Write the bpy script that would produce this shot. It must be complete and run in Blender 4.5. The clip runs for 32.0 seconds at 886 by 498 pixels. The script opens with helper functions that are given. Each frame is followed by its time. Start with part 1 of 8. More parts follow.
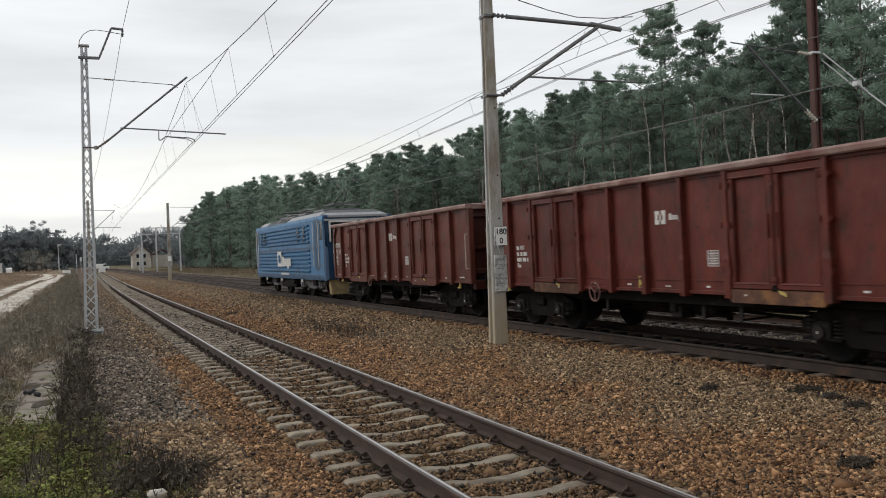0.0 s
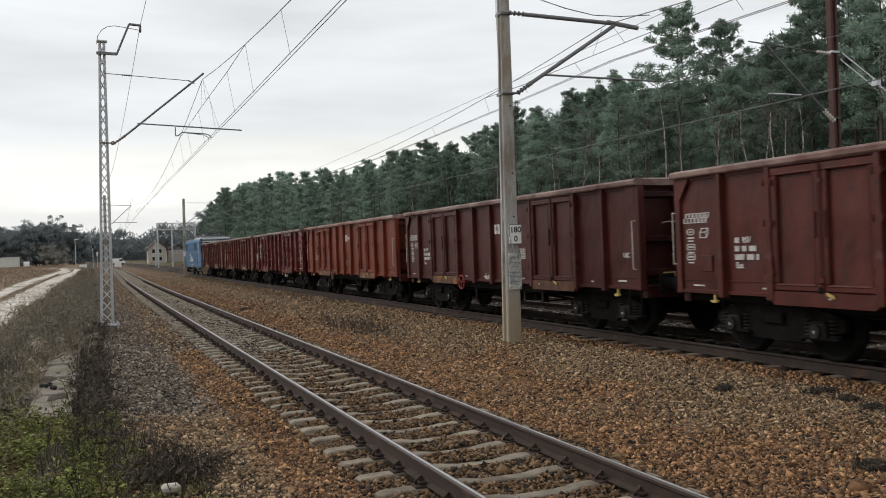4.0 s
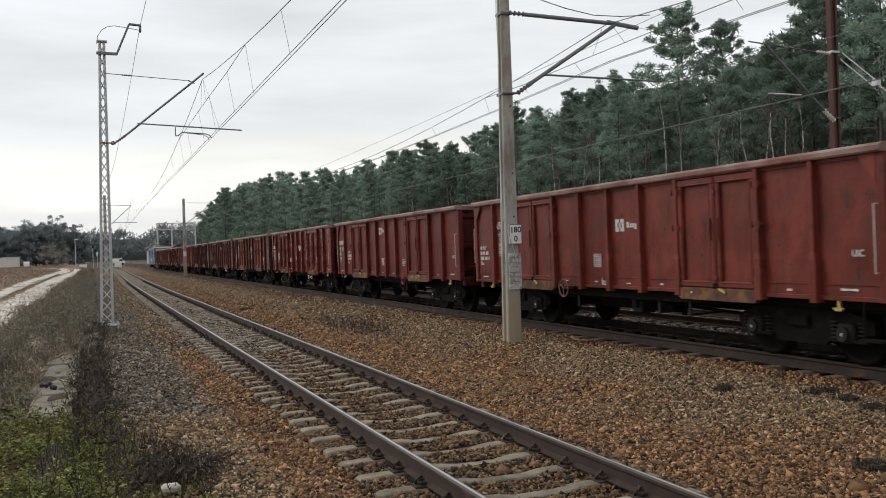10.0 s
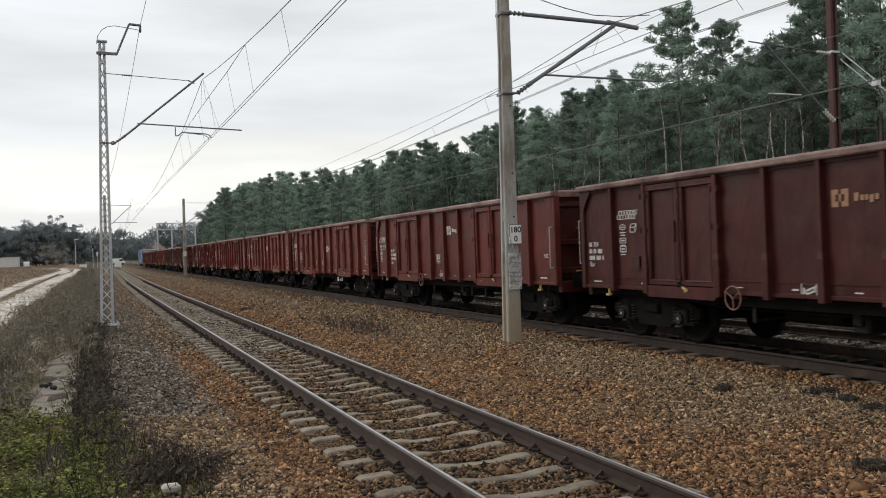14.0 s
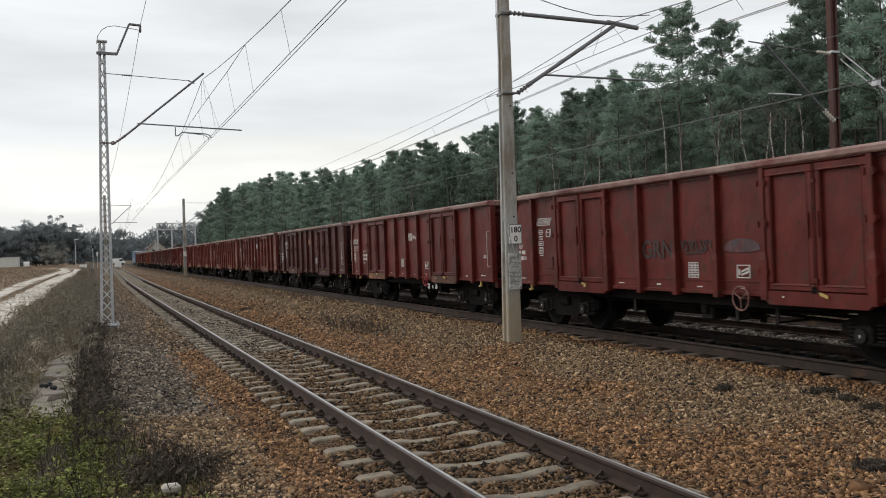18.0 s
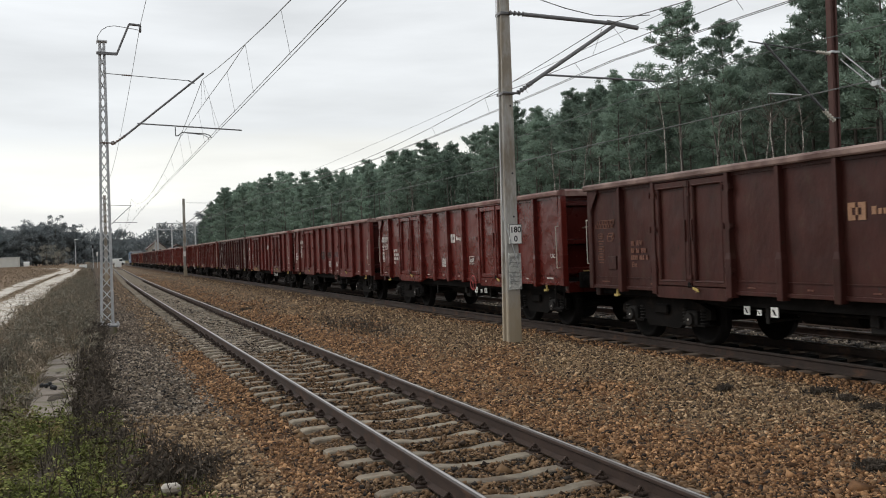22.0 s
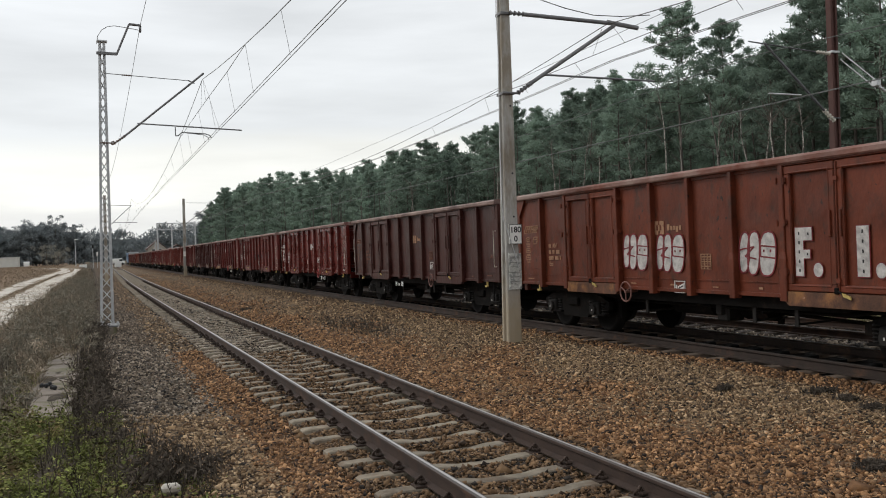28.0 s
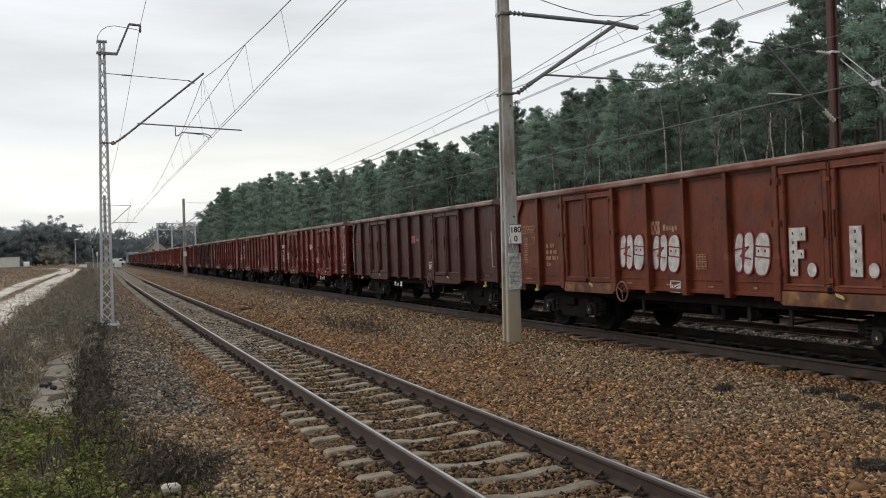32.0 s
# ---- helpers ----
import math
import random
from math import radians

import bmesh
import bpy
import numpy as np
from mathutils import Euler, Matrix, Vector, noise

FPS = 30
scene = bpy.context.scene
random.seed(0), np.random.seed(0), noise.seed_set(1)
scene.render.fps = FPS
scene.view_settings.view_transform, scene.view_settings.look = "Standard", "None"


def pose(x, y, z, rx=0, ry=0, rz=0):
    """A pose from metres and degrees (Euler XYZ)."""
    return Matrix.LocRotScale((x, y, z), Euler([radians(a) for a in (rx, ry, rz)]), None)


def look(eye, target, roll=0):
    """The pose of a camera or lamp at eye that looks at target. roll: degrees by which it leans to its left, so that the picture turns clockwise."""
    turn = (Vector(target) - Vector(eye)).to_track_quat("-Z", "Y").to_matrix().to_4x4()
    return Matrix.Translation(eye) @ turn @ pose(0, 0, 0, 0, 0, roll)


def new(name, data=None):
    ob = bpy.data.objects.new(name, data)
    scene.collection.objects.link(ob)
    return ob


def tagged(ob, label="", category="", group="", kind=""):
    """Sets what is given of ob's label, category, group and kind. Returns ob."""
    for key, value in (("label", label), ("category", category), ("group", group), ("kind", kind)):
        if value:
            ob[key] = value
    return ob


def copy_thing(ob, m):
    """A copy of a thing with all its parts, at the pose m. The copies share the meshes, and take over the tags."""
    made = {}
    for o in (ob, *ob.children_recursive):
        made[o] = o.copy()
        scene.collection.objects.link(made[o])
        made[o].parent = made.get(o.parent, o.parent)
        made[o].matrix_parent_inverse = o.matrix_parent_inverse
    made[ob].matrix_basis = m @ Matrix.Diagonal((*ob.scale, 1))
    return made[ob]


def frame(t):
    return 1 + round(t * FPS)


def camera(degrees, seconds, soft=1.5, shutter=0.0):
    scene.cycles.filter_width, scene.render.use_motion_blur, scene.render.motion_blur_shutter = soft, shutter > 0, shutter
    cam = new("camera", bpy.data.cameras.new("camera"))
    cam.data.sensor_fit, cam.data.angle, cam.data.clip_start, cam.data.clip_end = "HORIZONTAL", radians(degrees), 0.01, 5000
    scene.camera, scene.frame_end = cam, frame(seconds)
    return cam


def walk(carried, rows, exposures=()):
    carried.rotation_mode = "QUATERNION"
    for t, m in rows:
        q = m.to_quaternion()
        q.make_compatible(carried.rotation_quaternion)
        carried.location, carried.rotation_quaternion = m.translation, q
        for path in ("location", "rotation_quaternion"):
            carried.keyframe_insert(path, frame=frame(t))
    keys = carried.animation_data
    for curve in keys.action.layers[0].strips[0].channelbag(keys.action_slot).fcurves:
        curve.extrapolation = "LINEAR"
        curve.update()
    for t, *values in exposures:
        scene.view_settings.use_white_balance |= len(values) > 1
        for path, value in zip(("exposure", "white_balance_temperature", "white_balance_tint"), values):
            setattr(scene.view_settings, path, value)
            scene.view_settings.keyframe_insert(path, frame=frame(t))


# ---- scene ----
cam = camera(52.36, 32.0, soft=1.0, shutter=0.15)
EYE = Vector((-3.5887, 0.0, 2.0045))


def aim(yaw, pitch, roll):
    """Camera pose from yaw off the track's line, pitch and roll, in radians."""
    way = Vector((math.sin(yaw) * math.cos(pitch), math.cos(yaw) * math.cos(pitch), math.sin(pitch)))
    return look(EYE, EYE + way, math.degrees(roll))


YAW, PITCH, ROLL = 0.3716, -0.0022, -0.0374
walk(cam, [
    (0.0, aim(YAW + 0.0160, PITCH + 0.0020, ROLL - 0.0085)),
    (0.1, aim(YAW + 0.0115, PITCH + 0.0016, ROLL - 0.0083)),
    (0.2, aim(YAW + 0.0066, PITCH + 0.0011, ROLL - 0.0080)),
    (0.3, aim(YAW + 0.0036, PITCH + 0.0007, ROLL - 0.0075)),
    (0.5, aim(YAW + 0.0012, PITCH + 0.0004, ROLL - 0.0065)),
    (1.0, aim(YAW + 0.0004, PITCH + 0.0001, ROLL - 0.0030)),
    (1.5, aim(YAW, PITCH, ROLL)),
    (2.5, aim(YAW, PITCH, ROLL)),
    (32.0, aim(YAW, PITCH, ROLL)),
], exposures=[(0.0, 0.0), (32.0, 0.0)])

# ---------------------------------------------------------------- light
SUN_ELEVATION, SUN_TURN = radians(36), radians(-48)
world = bpy.data.worlds.new("overcast")
scene.world = world
world.use_nodes = True
wn, wl = world.node_tree.nodes, world.node_tree.links
wn.clear()
w_out, w_bg = wn.new("ShaderNodeOutputWorld"), wn.new("ShaderNodeBackground")
w_sky = wn.new("ShaderNodeTexSky")
w_sky.sky_type, w_sky.sun_disc = "NISHITA", False
w_sky.sun_elevation, w_sky.sun_rotation = SUN_ELEVATION, SUN_TURN
w_co, w_map, w_no = wn.new("ShaderNodeTexCoord"), wn.new("ShaderNodeMapping"), wn.new("ShaderNodeTexNoise")
w_map.inputs["Scale"].default_value = (1.3, 1.3, 9.0)
w_no.inputs["Scale"].default_value, w_no.inputs["Detail"].default_value = 2.6, 6
w_sep = wn.new("ShaderNodeSeparateXYZ")
w_h = wn.new("ShaderNodeValToRGB")      # overcast layer, from the horizon up
for el in ((0.0, (0.92, 0.93, 0.925)), (0.045, (0.95, 0.955, 0.945)), (0.075, (1.06, 1.06, 1.01)), (0.105, (1.08, 1.08, 1.03)), (0.135, (0.90, 0.925, 0.94)),
           (0.30, (0.92, 0.945, 0.965)), (0.5, (0.92, 0.94, 0.96)), (1.0, (1.0, 1.02, 1.04))):
    e = w_h.color_ramp.elements.new(el[0]) if el[0] not in (0.0, 1.0) else w_h.color_ramp.elements[0 if el[0] == 0 else -1]
    e.color = (*el[1], 1)
w_cl = wn.new("ShaderNodeMapRange")
w_cl.inputs["From Min"].default_value, w_cl.inputs["From Max"].default_value = 0.3, 0.7
w_cl.inputs["To Min"].default_value, w_cl.inputs["To Max"].default_value = 0.84, 1.06
w_mul = wn.new("ShaderNodeVectorMath")
w_mul.operation = "SCALE"
w_sc = wn.new("ShaderNodeVectorMath")
w_sc.operation = "SCALE"
w_sc.inputs["Scale"].default_value = 0.10
w_mix = wn.new("ShaderNodeMix")
w_mix.data_type = "RGBA"
w_mix.inputs["Factor"].default_value = 0.93
w_add = wn.new("ShaderNodeMath")
w_add.operation = "MULTIPLY_ADD"
w_add.inputs[1].default_value = 0.07
wl.new(w_co.outputs["Generated"], w_map.inputs["Vector"])
wl.new(w_map.outputs[0], w_no.inputs["Vector"])
wl.new(w_co.outputs["Generated"], w_sep.inputs[0])
wl.new(w_no.outputs["Fac"], w_add.inputs[0])
wl.new(w_sep.outputs["Z"], w_add.inputs[2])
w_off = wn.new("ShaderNodeMath")
w_off.operation = "SUBTRACT"
w_off.inputs[1].default_value = 0.035
wl.new(w_add.outputs[0], w_off.inputs[0])
wl.new(w_off.outputs[0], w_h.inputs["Fac"])
wl.new(w_no.outputs["Fac"], w_cl.inputs["Value"])
wl.new(w_h.outputs["Color"], w_mul.inputs[0])
wl.new(w_cl.outputs["Result"], w_mul.inputs["Scale"])
wl.new(w_sky.outputs[0], w_sc.inputs[0])
wl.new(w_sc.outputs[0], w_mix.inputs["A"])
wl.new(w_mul.outputs[0], w_mix.inputs["B"])
wl.new(w_mix.outputs["Result"], w_bg.inputs["Color"])
w_bg.inputs["Strength"].default_value = 1.0
wl.new(w_bg.outputs[0], w_out.inputs[0])

sun = new("sun", bpy.data.lights.new("sun", "SUN"))
sun.data.energy, sun.data.angle, sun.data.color = 1.25, radians(25), (1.0, 0.96, 0.9)
sun.matrix_world = look((0, 0, 60), Vector((0, 0, 60)) + Vector((-math.sin(SUN_TURN) * math.cos(SUN_ELEVATION),
                                                        -math.cos(SUN_TURN) * math.cos(SUN_ELEVATION), -math.sin(SUN_ELEVATION))))


# ---------------------------------------------------------------- materials
def mat(name, color, rough=0.7, metal=0.0, scale=6.0, dark=0.6, light=1.15, stain=None, amount=0.0, bump=0.15, fine=60.0,
        island=0.0, obj_random=0.0, obj_color=False, stretch=(1, 1, 1), spec=0.4, stain_scale=2.0, stain_soft=0.12, through_light=0.0, dents=0.0, chips=None):
    """A surface with grain and stains at two scales. stain: a second colour that covers about that amount of it."""
    m = bpy.data.materials.new(name)
    m.use_nodes = True
    n, l = m.node_tree.nodes, m.node_tree.links
    b = n["Principled BSDF"]
    b.inputs["Metallic"].default_value = metal
    b.inputs["Specular IOR Level"].default_value = spec
    co, mp = n.new("ShaderNodeTexCoord"), n.new("ShaderNodeMapping")
    mp.inputs["Scale"].default_value = stretch
    l.new(co.outputs["Object"], mp.inputs["Vector"])
    if obj_color or obj_random:
        oi = n.new("ShaderNodeObjectInfo")
        sh = n.new("ShaderNodeVectorMath")
        sh.operation = "SCALE"
        cx = n.new("ShaderNodeCombineXYZ")
        for k in range(3):
            l.new(oi.outputs["Random"], cx.inputs[k])
        l.new(cx.outputs[0], sh.inputs[0])
        sh.inputs["Scale"].default_value = 40
        l.new(sh.outputs[0], mp.inputs["Location"])
    big, small = n.new("ShaderNodeTexNoise"), n.new("ShaderNodeTexNoise")
    big.inputs["Scale"].default_value, big.inputs["Detail"].default_value = scale, 6
    small.inputs["Scale"].default_value, small.inputs["Detail"].default_value = fine, 3
    l.new(mp.outputs[0], big.inputs["Vector"])
    l.new(mp.outputs[0], small.inputs["Vector"])
    val = n.new("ShaderNodeMapRange")
    val.inputs["From Min"].default_value, val.inputs["From Max"].default_value = 0.28, 0.72
    val.inputs["To Min"].default_value, val.inputs["To Max"].default_value = dark, light
    mixf = n.new("ShaderNodeMath")
    mixf.operation = "MULTIPLY_ADD"
    mixf.inputs[1].default_value = 0.35
    l.new(small.outputs["Fac"], mixf.inputs[0])
    l.new(big.outputs["Fac"], mixf.inputs[2])
    sub = n.new("ShaderNodeMath")
    sub.operation = "SUBTRACT"
    sub.inputs[1].default_value = 0.175
    l.new(mixf.outputs[0], sub.inputs[0])
    l.new(sub.outputs[0], val.inputs["Value"])
    base = n.new("ShaderNodeRGB")
    base.outputs[0].default_value = (*color, 1)
    src = oi.outputs["Color"] if obj_color else base.outputs[0]
    cur = src
    if stain:
        st = n.new("ShaderNodeTexNoise")
        st.inputs["Scale"].default_value, st.inputs["Detail"].default_value = stain_scale, 7
        st.inputs["Roughness"].default_value = 0.65
        l.new(mp.outputs[0], st.inputs["Vector"])
        mr = n.new("ShaderNodeMapRange")
        lim = 0.72 - 0.44 * amount
        mr.inputs["From Min"].default_value, mr.inputs["From Max"].default_value = lim - stain_soft / 2, lim + stain_soft / 2
        l.new(st.outputs["Fac"], mr.inputs["Value"])
        mx = n.new("ShaderNodeMix")
        mx.data_type = "RGBA"
        l.new(mr.outputs["Result"], mx.inputs["Factor"])
        l.new(cur, mx.inputs["A"])
        mx.inputs["B"].default_value = (*stain, 1)
        cur = mx.outputs["Result"]
    if chips:                # small flaked spots: (colour, limit, scale)
        cn, cr, cm = n.new("ShaderNodeTexNoise"), n.new("ShaderNodeMapRange"), n.new("ShaderNodeMix")
        cn.inputs["Scale"].default_value, cn.inputs["Detail"].default_value, cn.inputs["Roughness"].default_value = chips[2], 5, 0.6
        l.new(mp.outputs[0], cn.inputs["Vector"])
        cr.inputs["From Min"].default_value, cr.inputs["From Max"].default_value = chips[1], chips[1] + 0.035
        l.new(cn.outputs["Fac"], cr.inputs["Value"])
        cm.data_type = "RGBA"
        l.new(cr.outputs["Result"], cm.inputs["Factor"])
        l.new(cur, cm.inputs["A"])
        cm.inputs["B"].default_value = (*chips[0], 1)
        cur = cm.outputs["Result"]
    sc = n.new("ShaderNodeVectorMath")
    sc.operation = "SCALE"
    l.new(cur, sc.inputs[0])
    l.new(val.outputs["Result"], sc.inputs["Scale"])
    cur = sc.outputs[0]
    for amount_, node, socket in ((island, "ShaderNodeNewGeometry", "Random Per Island"), (obj_random, "ShaderNodeObjectInfo", "Random")):
        if amount_:
            g = n.new(node)
            r = n.new("ShaderNodeMapRange")
            r.inputs["To Min"].default_value, r.inputs["To Max"].default_value = 1 - amount_, 1 + amount_
            l.new(g.outputs[socket], r.inputs["Value"])
            s2 = n.new("ShaderNodeVectorMath")
            s2.operation = "SCALE"
            l.new(cur, s2.inputs[0])
            l.new(r.outputs["Result"], s2.inputs["Scale"])
            cur = s2.outputs[0]
    l.new(cur, b.inputs["Base Color"])
    rr = n.new("ShaderNodeMapRange")
    rr.inputs["To Min"].default_value, rr.inputs["To Max"].default_value = max(0.05, rough - 0.15), min(1, rough + 0.15)
    l.new(big.outputs["Fac"], rr.inputs["Value"])
    l.new(rr.outputs["Result"], b.inputs["Roughness"])
    if bump:
        bp = n.new("ShaderNodeBump")
        bp.inputs["Strength"].default_value, bp.inputs["Distance"].default_value = bump, 0.02
        l.new(mixf.outputs[0], bp.inputs["Height"])
        l.new(bp.outputs[0], b.inputs["Normal"])
        if dents:            # beaten sheet metal
            dn, db = n.new("ShaderNodeTexNoise"), n.new("ShaderNodeBump")
            dn.inputs["Scale"].default_value, dn.inputs["Detail"].default_value, dn.inputs["Roughness"].default_value = 4.2, 2.5, 0.45
            l.new(mp.outputs[0], dn.inputs["Vector"])
            db.inputs["Strength"].default_value, db.inputs["Distance"].default_value = 1.0, dents
            l.new(dn.outputs["Fac"], db.inputs["Height"])
            l.new(db.outputs[0], bp.inputs["Normal"])
    if through_light:        # thin leaves let some light through
        tr, ms = n.new("ShaderNodeBsdfTranslucent"), n.new("ShaderNodeMixShader")
        l.new(cur, tr.inputs["Color"])
        ms.inputs[0].default_value = through_light
        l.new(b.outputs[0], ms.inputs[1])
        l.new(tr.outputs[0], ms.inputs[2])
        l.new(ms.outputs[0], n["Material Output"].inputs["Surface"])
    return m


def stone_mat(name, tones, rough=0.85):
    """Loose stones: each island takes one of the tones."""
    m = mat(name, (0.3, 0.2, 0.13), rough, scale=25, dark=0.75, light=1.2, bump=0.3, fine=120)
    n, l = m.node_tree.nodes, m.node_tree.links
    g, ramp = n.new("ShaderNodeNewGeometry"), n.new("ShaderNodeValToRGB")
    ramp.color_ramp.interpolation = "CONSTANT"
    el = ramp.color_ramp.elements
    mean = [sum(c[k] for c in tones) / len(tones) for k in range(3)]
    for i, c in enumerate(tones):
        c = [0.3 * c[k] + 0.7 * mean[k] * sum(c) / sum(mean) for k in range(3)]      # stones of one quarry: their tones lie close together
        pale = min(0.16, max(0.0, (sum(c) / 3 - 0.10) / 0.25))                        # bright stones lose some saturation
        c = [c[k] + pale * (sum(c) / 3 * (1.22, 1.0, 0.76)[k] - c[k]) for k in range(3)]
        p = i / len(tones)
        e = el[0] if i == 0 else (el[1] if i == 1 else el.new(p))
        e.position, e.color = p, (*[0.92 * q for q in c], 1)
    l.new(g.outputs["Random Per Island"], ramp.inputs["Fac"])
    for link in list(l):
        if link.from_node.type == "RGB":
            l.new(ramp.outputs["Color"], link.to_socket)
    return m


M = {}
M["paint"] = mat("wagon_paint", (0.2, 0.05, 0.04), 0.45, spec=0.24, scale=2.2, dark=0.68, light=1.25, stain=(0.05, 0.024, 0.016), amount=0.20, bump=0.2, fine=26, dents=0.013,
                 obj_color=True, stretch=(1.3, 1.3, 0.8), stain_scale=3.4, stain_soft=0.2, chips=((0.028, 0.016, 0.013), 0.65, 8.0))
M["paint_clean"] = mat("fresh_wagon_paint", (0.2, 0.05, 0.04), 0.27, scale=1.1, dark=0.85, light=1.2, stain=(0.06, 0.018, 0.013), amount=0.06, bump=0.06, fine=20, obj_color=True, spec=0.38,
                       stain_scale=3.0, stain_soft=0.2, dents=0.016, chips=((0.25, 0.12, 0.10), 0.70, 12.0))
M["rim"] = mat("wagon_rim", (0.2, 0.05, 0.04), 0.62, scale=2.5, dark=0.8, light=1.25, stain=(0.25, 0.175, 0.15), amount=0.55, bump=0.2, obj_color=True,
               stretch=(1, 0.5, 1), stain_soft=0.3)
M["rust"] = mat("rusty_sill", (0.115, 0.05, 0.028), 0.8, scale=4, dark=0.45, light=1.3, stain=(0.21, 0.095, 0.035), amount=0.35, bump=0.3, obj_random=0.2)
# running-gear colours lowered below plain grime to carry shade under the wagons
M["grime"] = mat("shaded_gear_grime", (0.008, 0.007, 0.0065), 0.9, spec=0.1, scale=5, dark=0.5, light=1.5, stain=(0.022, 0.016, 0.013), amount=0.25, bump=0.3)
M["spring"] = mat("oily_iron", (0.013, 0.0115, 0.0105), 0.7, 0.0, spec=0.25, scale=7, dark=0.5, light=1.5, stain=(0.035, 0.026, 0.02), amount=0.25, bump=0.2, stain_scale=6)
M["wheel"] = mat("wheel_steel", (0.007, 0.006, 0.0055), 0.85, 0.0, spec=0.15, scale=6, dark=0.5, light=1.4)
M["bright_steel"] = mat("rail_running_face", (0.45, 0.43, 0.41), 0.36, 0.75, scale=3, dark=0.8, light=1.1, bump=0.03, stretch=(4, 0.3, 1))
M["dull_steel"] = mat("rail_dull_face", (0.055, 0.043, 0.037), 0.5, 0.4, scale=3, dark=0.7, light=1.2, bump=0.05)
M["dark_rail"] = mat("rail_dark_head", (0.040, 0.031, 0.027), 0.65, 0.25, scale=3, dark=0.7, light=1.2, bump=0.05)
M["dark_rail_web"] = mat("rail_dark_web", (0.036, 0.024, 0.019), 0.9, scale=4, dark=0.6, light=1.3, bump=0.2, stain=(0.075, 0.038, 0.022), amount=0.25)
M["rail_rust"] = mat("rail_rust", (0.046, 0.028, 0.021), 0.85, scale=4, dark=0.6, light=1.3, bump=0.2, stain=(0.075, 0.040, 0.025), amount=0.25)
M["sleeper"] = mat("sleeper_concrete", (0.225, 0.190, 0.142), 0.9, scale=5, dark=0.6, light=1.2, stain=(0.15, 0.11, 0.075), amount=0.36, bump=0.25, obj_random=0.18)
M["old_sleeper"] = mat("old_sleeper", (0.135, 0.098, 0.073), 0.9, scale=5, dark=0.55, light=1.3, bump=0.25, obj_random=0.25)
M["siding_sleeper"] = mat("siding_sleeper", (0.062, 0.047, 0.038), 0.9, scale=5, dark=0.6, light=1.3, bump=0.25, obj_random=0.2)
M["fastening"] = mat("fastening_iron", (0.055, 0.036, 0.027), 0.8, 0.2, scale=8, dark=0.6, light=1.3)
M["ground"] = mat("ground", (0.21, 0.15, 0.10), 0.95, spec=0.05, scale=1.2, dark=0.72, light=1.2, bump=0.6, fine=25)
M["concrete"] = mat("mast_concrete", (0.385, 0.375, 0.35), 0.9, scale=1.2, dark=0.68, light=1.12, stain=(0.25, 0.215, 0.17), amount=0.45, bump=0.25, stretch=(1, 1, 0.3), fine=30)
M["slab"] = mat("platform_slab", (0.20, 0.168, 0.14), 0.92, scale=1.5, dark=0.65, light=1.15, stain=(0.12, 0.11, 0.06), amount=0.38, bump=0.3, obj_random=0.15)
M["galv"] = mat("galvanised_steel", (0.52, 0.53, 0.54), 0.55, 0.35, scale=5, dark=0.8, light=1.1, bump=0.08)
M["dark_iron"] = mat("dark_iron", (0.10, 0.10, 0.105), 0.6, 0.4, scale=6, dark=0.7, light=1.3, bump=0.1)
M["mid_iron"] = mat("weathered_iron", (0.16, 0.16, 0.165), 0.6, 0.3, scale=6, dark=0.7, light=1.25, bump=0.08)
M["wire"] = mat("wire", (0.11, 0.105, 0.10), 0.6, 0.5, scale=6, dark=0.8, light=1.2, bump=0)
M["insulator"] = mat("insulator_glaze", (0.10, 0.06, 0.045), 0.25, scale=6, dark=0.8, light=1.2, bump=0)
M["redlead"] = mat("mast_red_paint", (0.075, 0.032, 0.026), 0.75, scale=2, dark=0.7, light=1.2, stain=(0.05, 0.024, 0.02), amount=0.3)
M["white"] = mat("white_enamel", (0.78, 0.78, 0.75), 0.4, scale=3, dark=0.9, light=1.04, bump=0.02)
M["poster"] = mat("weathered_poster", (0.60, 0.60, 0.56), 0.8, scale=9, dark=0.5, light=1.2, stain=(0.25, 0.26, 0.25), amount=0.45, stain_scale=8)
M["faded_ink"] = mat("faded_ink", (0.24, 0.235, 0.225), 0.8, scale=12, dark=0.5, light=1.4, bump=0)
M["black"] = mat("black_lettering", (0.02, 0.02, 0.022), 0.6, bump=0)
M["letter"] = mat("white_lettering", (0.62, 0.60, 0.57), 0.7, scale=9, dark=0.65, light=1.1, bump=0, stain=(0.26, 0.17, 0.15), amount=0.2, stain_scale=9)
M["letter_dull"] = mat("faded_lettering", (0.36, 0.20, 0.115), 0.7, scale=9, dark=0.6, light=1.1, bump=0, stain=(0.19, 0.09, 0.06), amount=0.3, stain_scale=9)
M["letter_faint"] = mat("worn_lettering", (0.19, 0.085, 0.055), 0.75, scale=9, dark=0.6, light=1.2, bump=0, stain=(0.09, 0.035, 0.028), amount=0.4, stain_scale=9)
M["letter_dark"] = mat("sooty_scrawl", (0.05, 0.035, 0.033), 0.8, bump=0)
M["faded_spray"] = mat("faded_blue_spray", (0.062, 0.05, 0.058), 0.7, scale=7, dark=0.5, light=1.3, bump=0, stain=(0.11, 0.03, 0.025), amount=0.45, stain_scale=5, stain_soft=0.3)
M["silver"] = mat("graffiti_silver", (0.50, 0.48, 0.46), 0.5, scale=9, dark=0.5, light=1.1, bump=0)
M["graf_red"] = mat("graffiti_outline", (0.18, 0.02, 0.025), 0.6, bump=0)
M["yellow"] = mat("yellow_paint", (0.52, 0.39, 0.12), 0.6, scale=8, dark=0.6, light=1.1, bump=0.02)
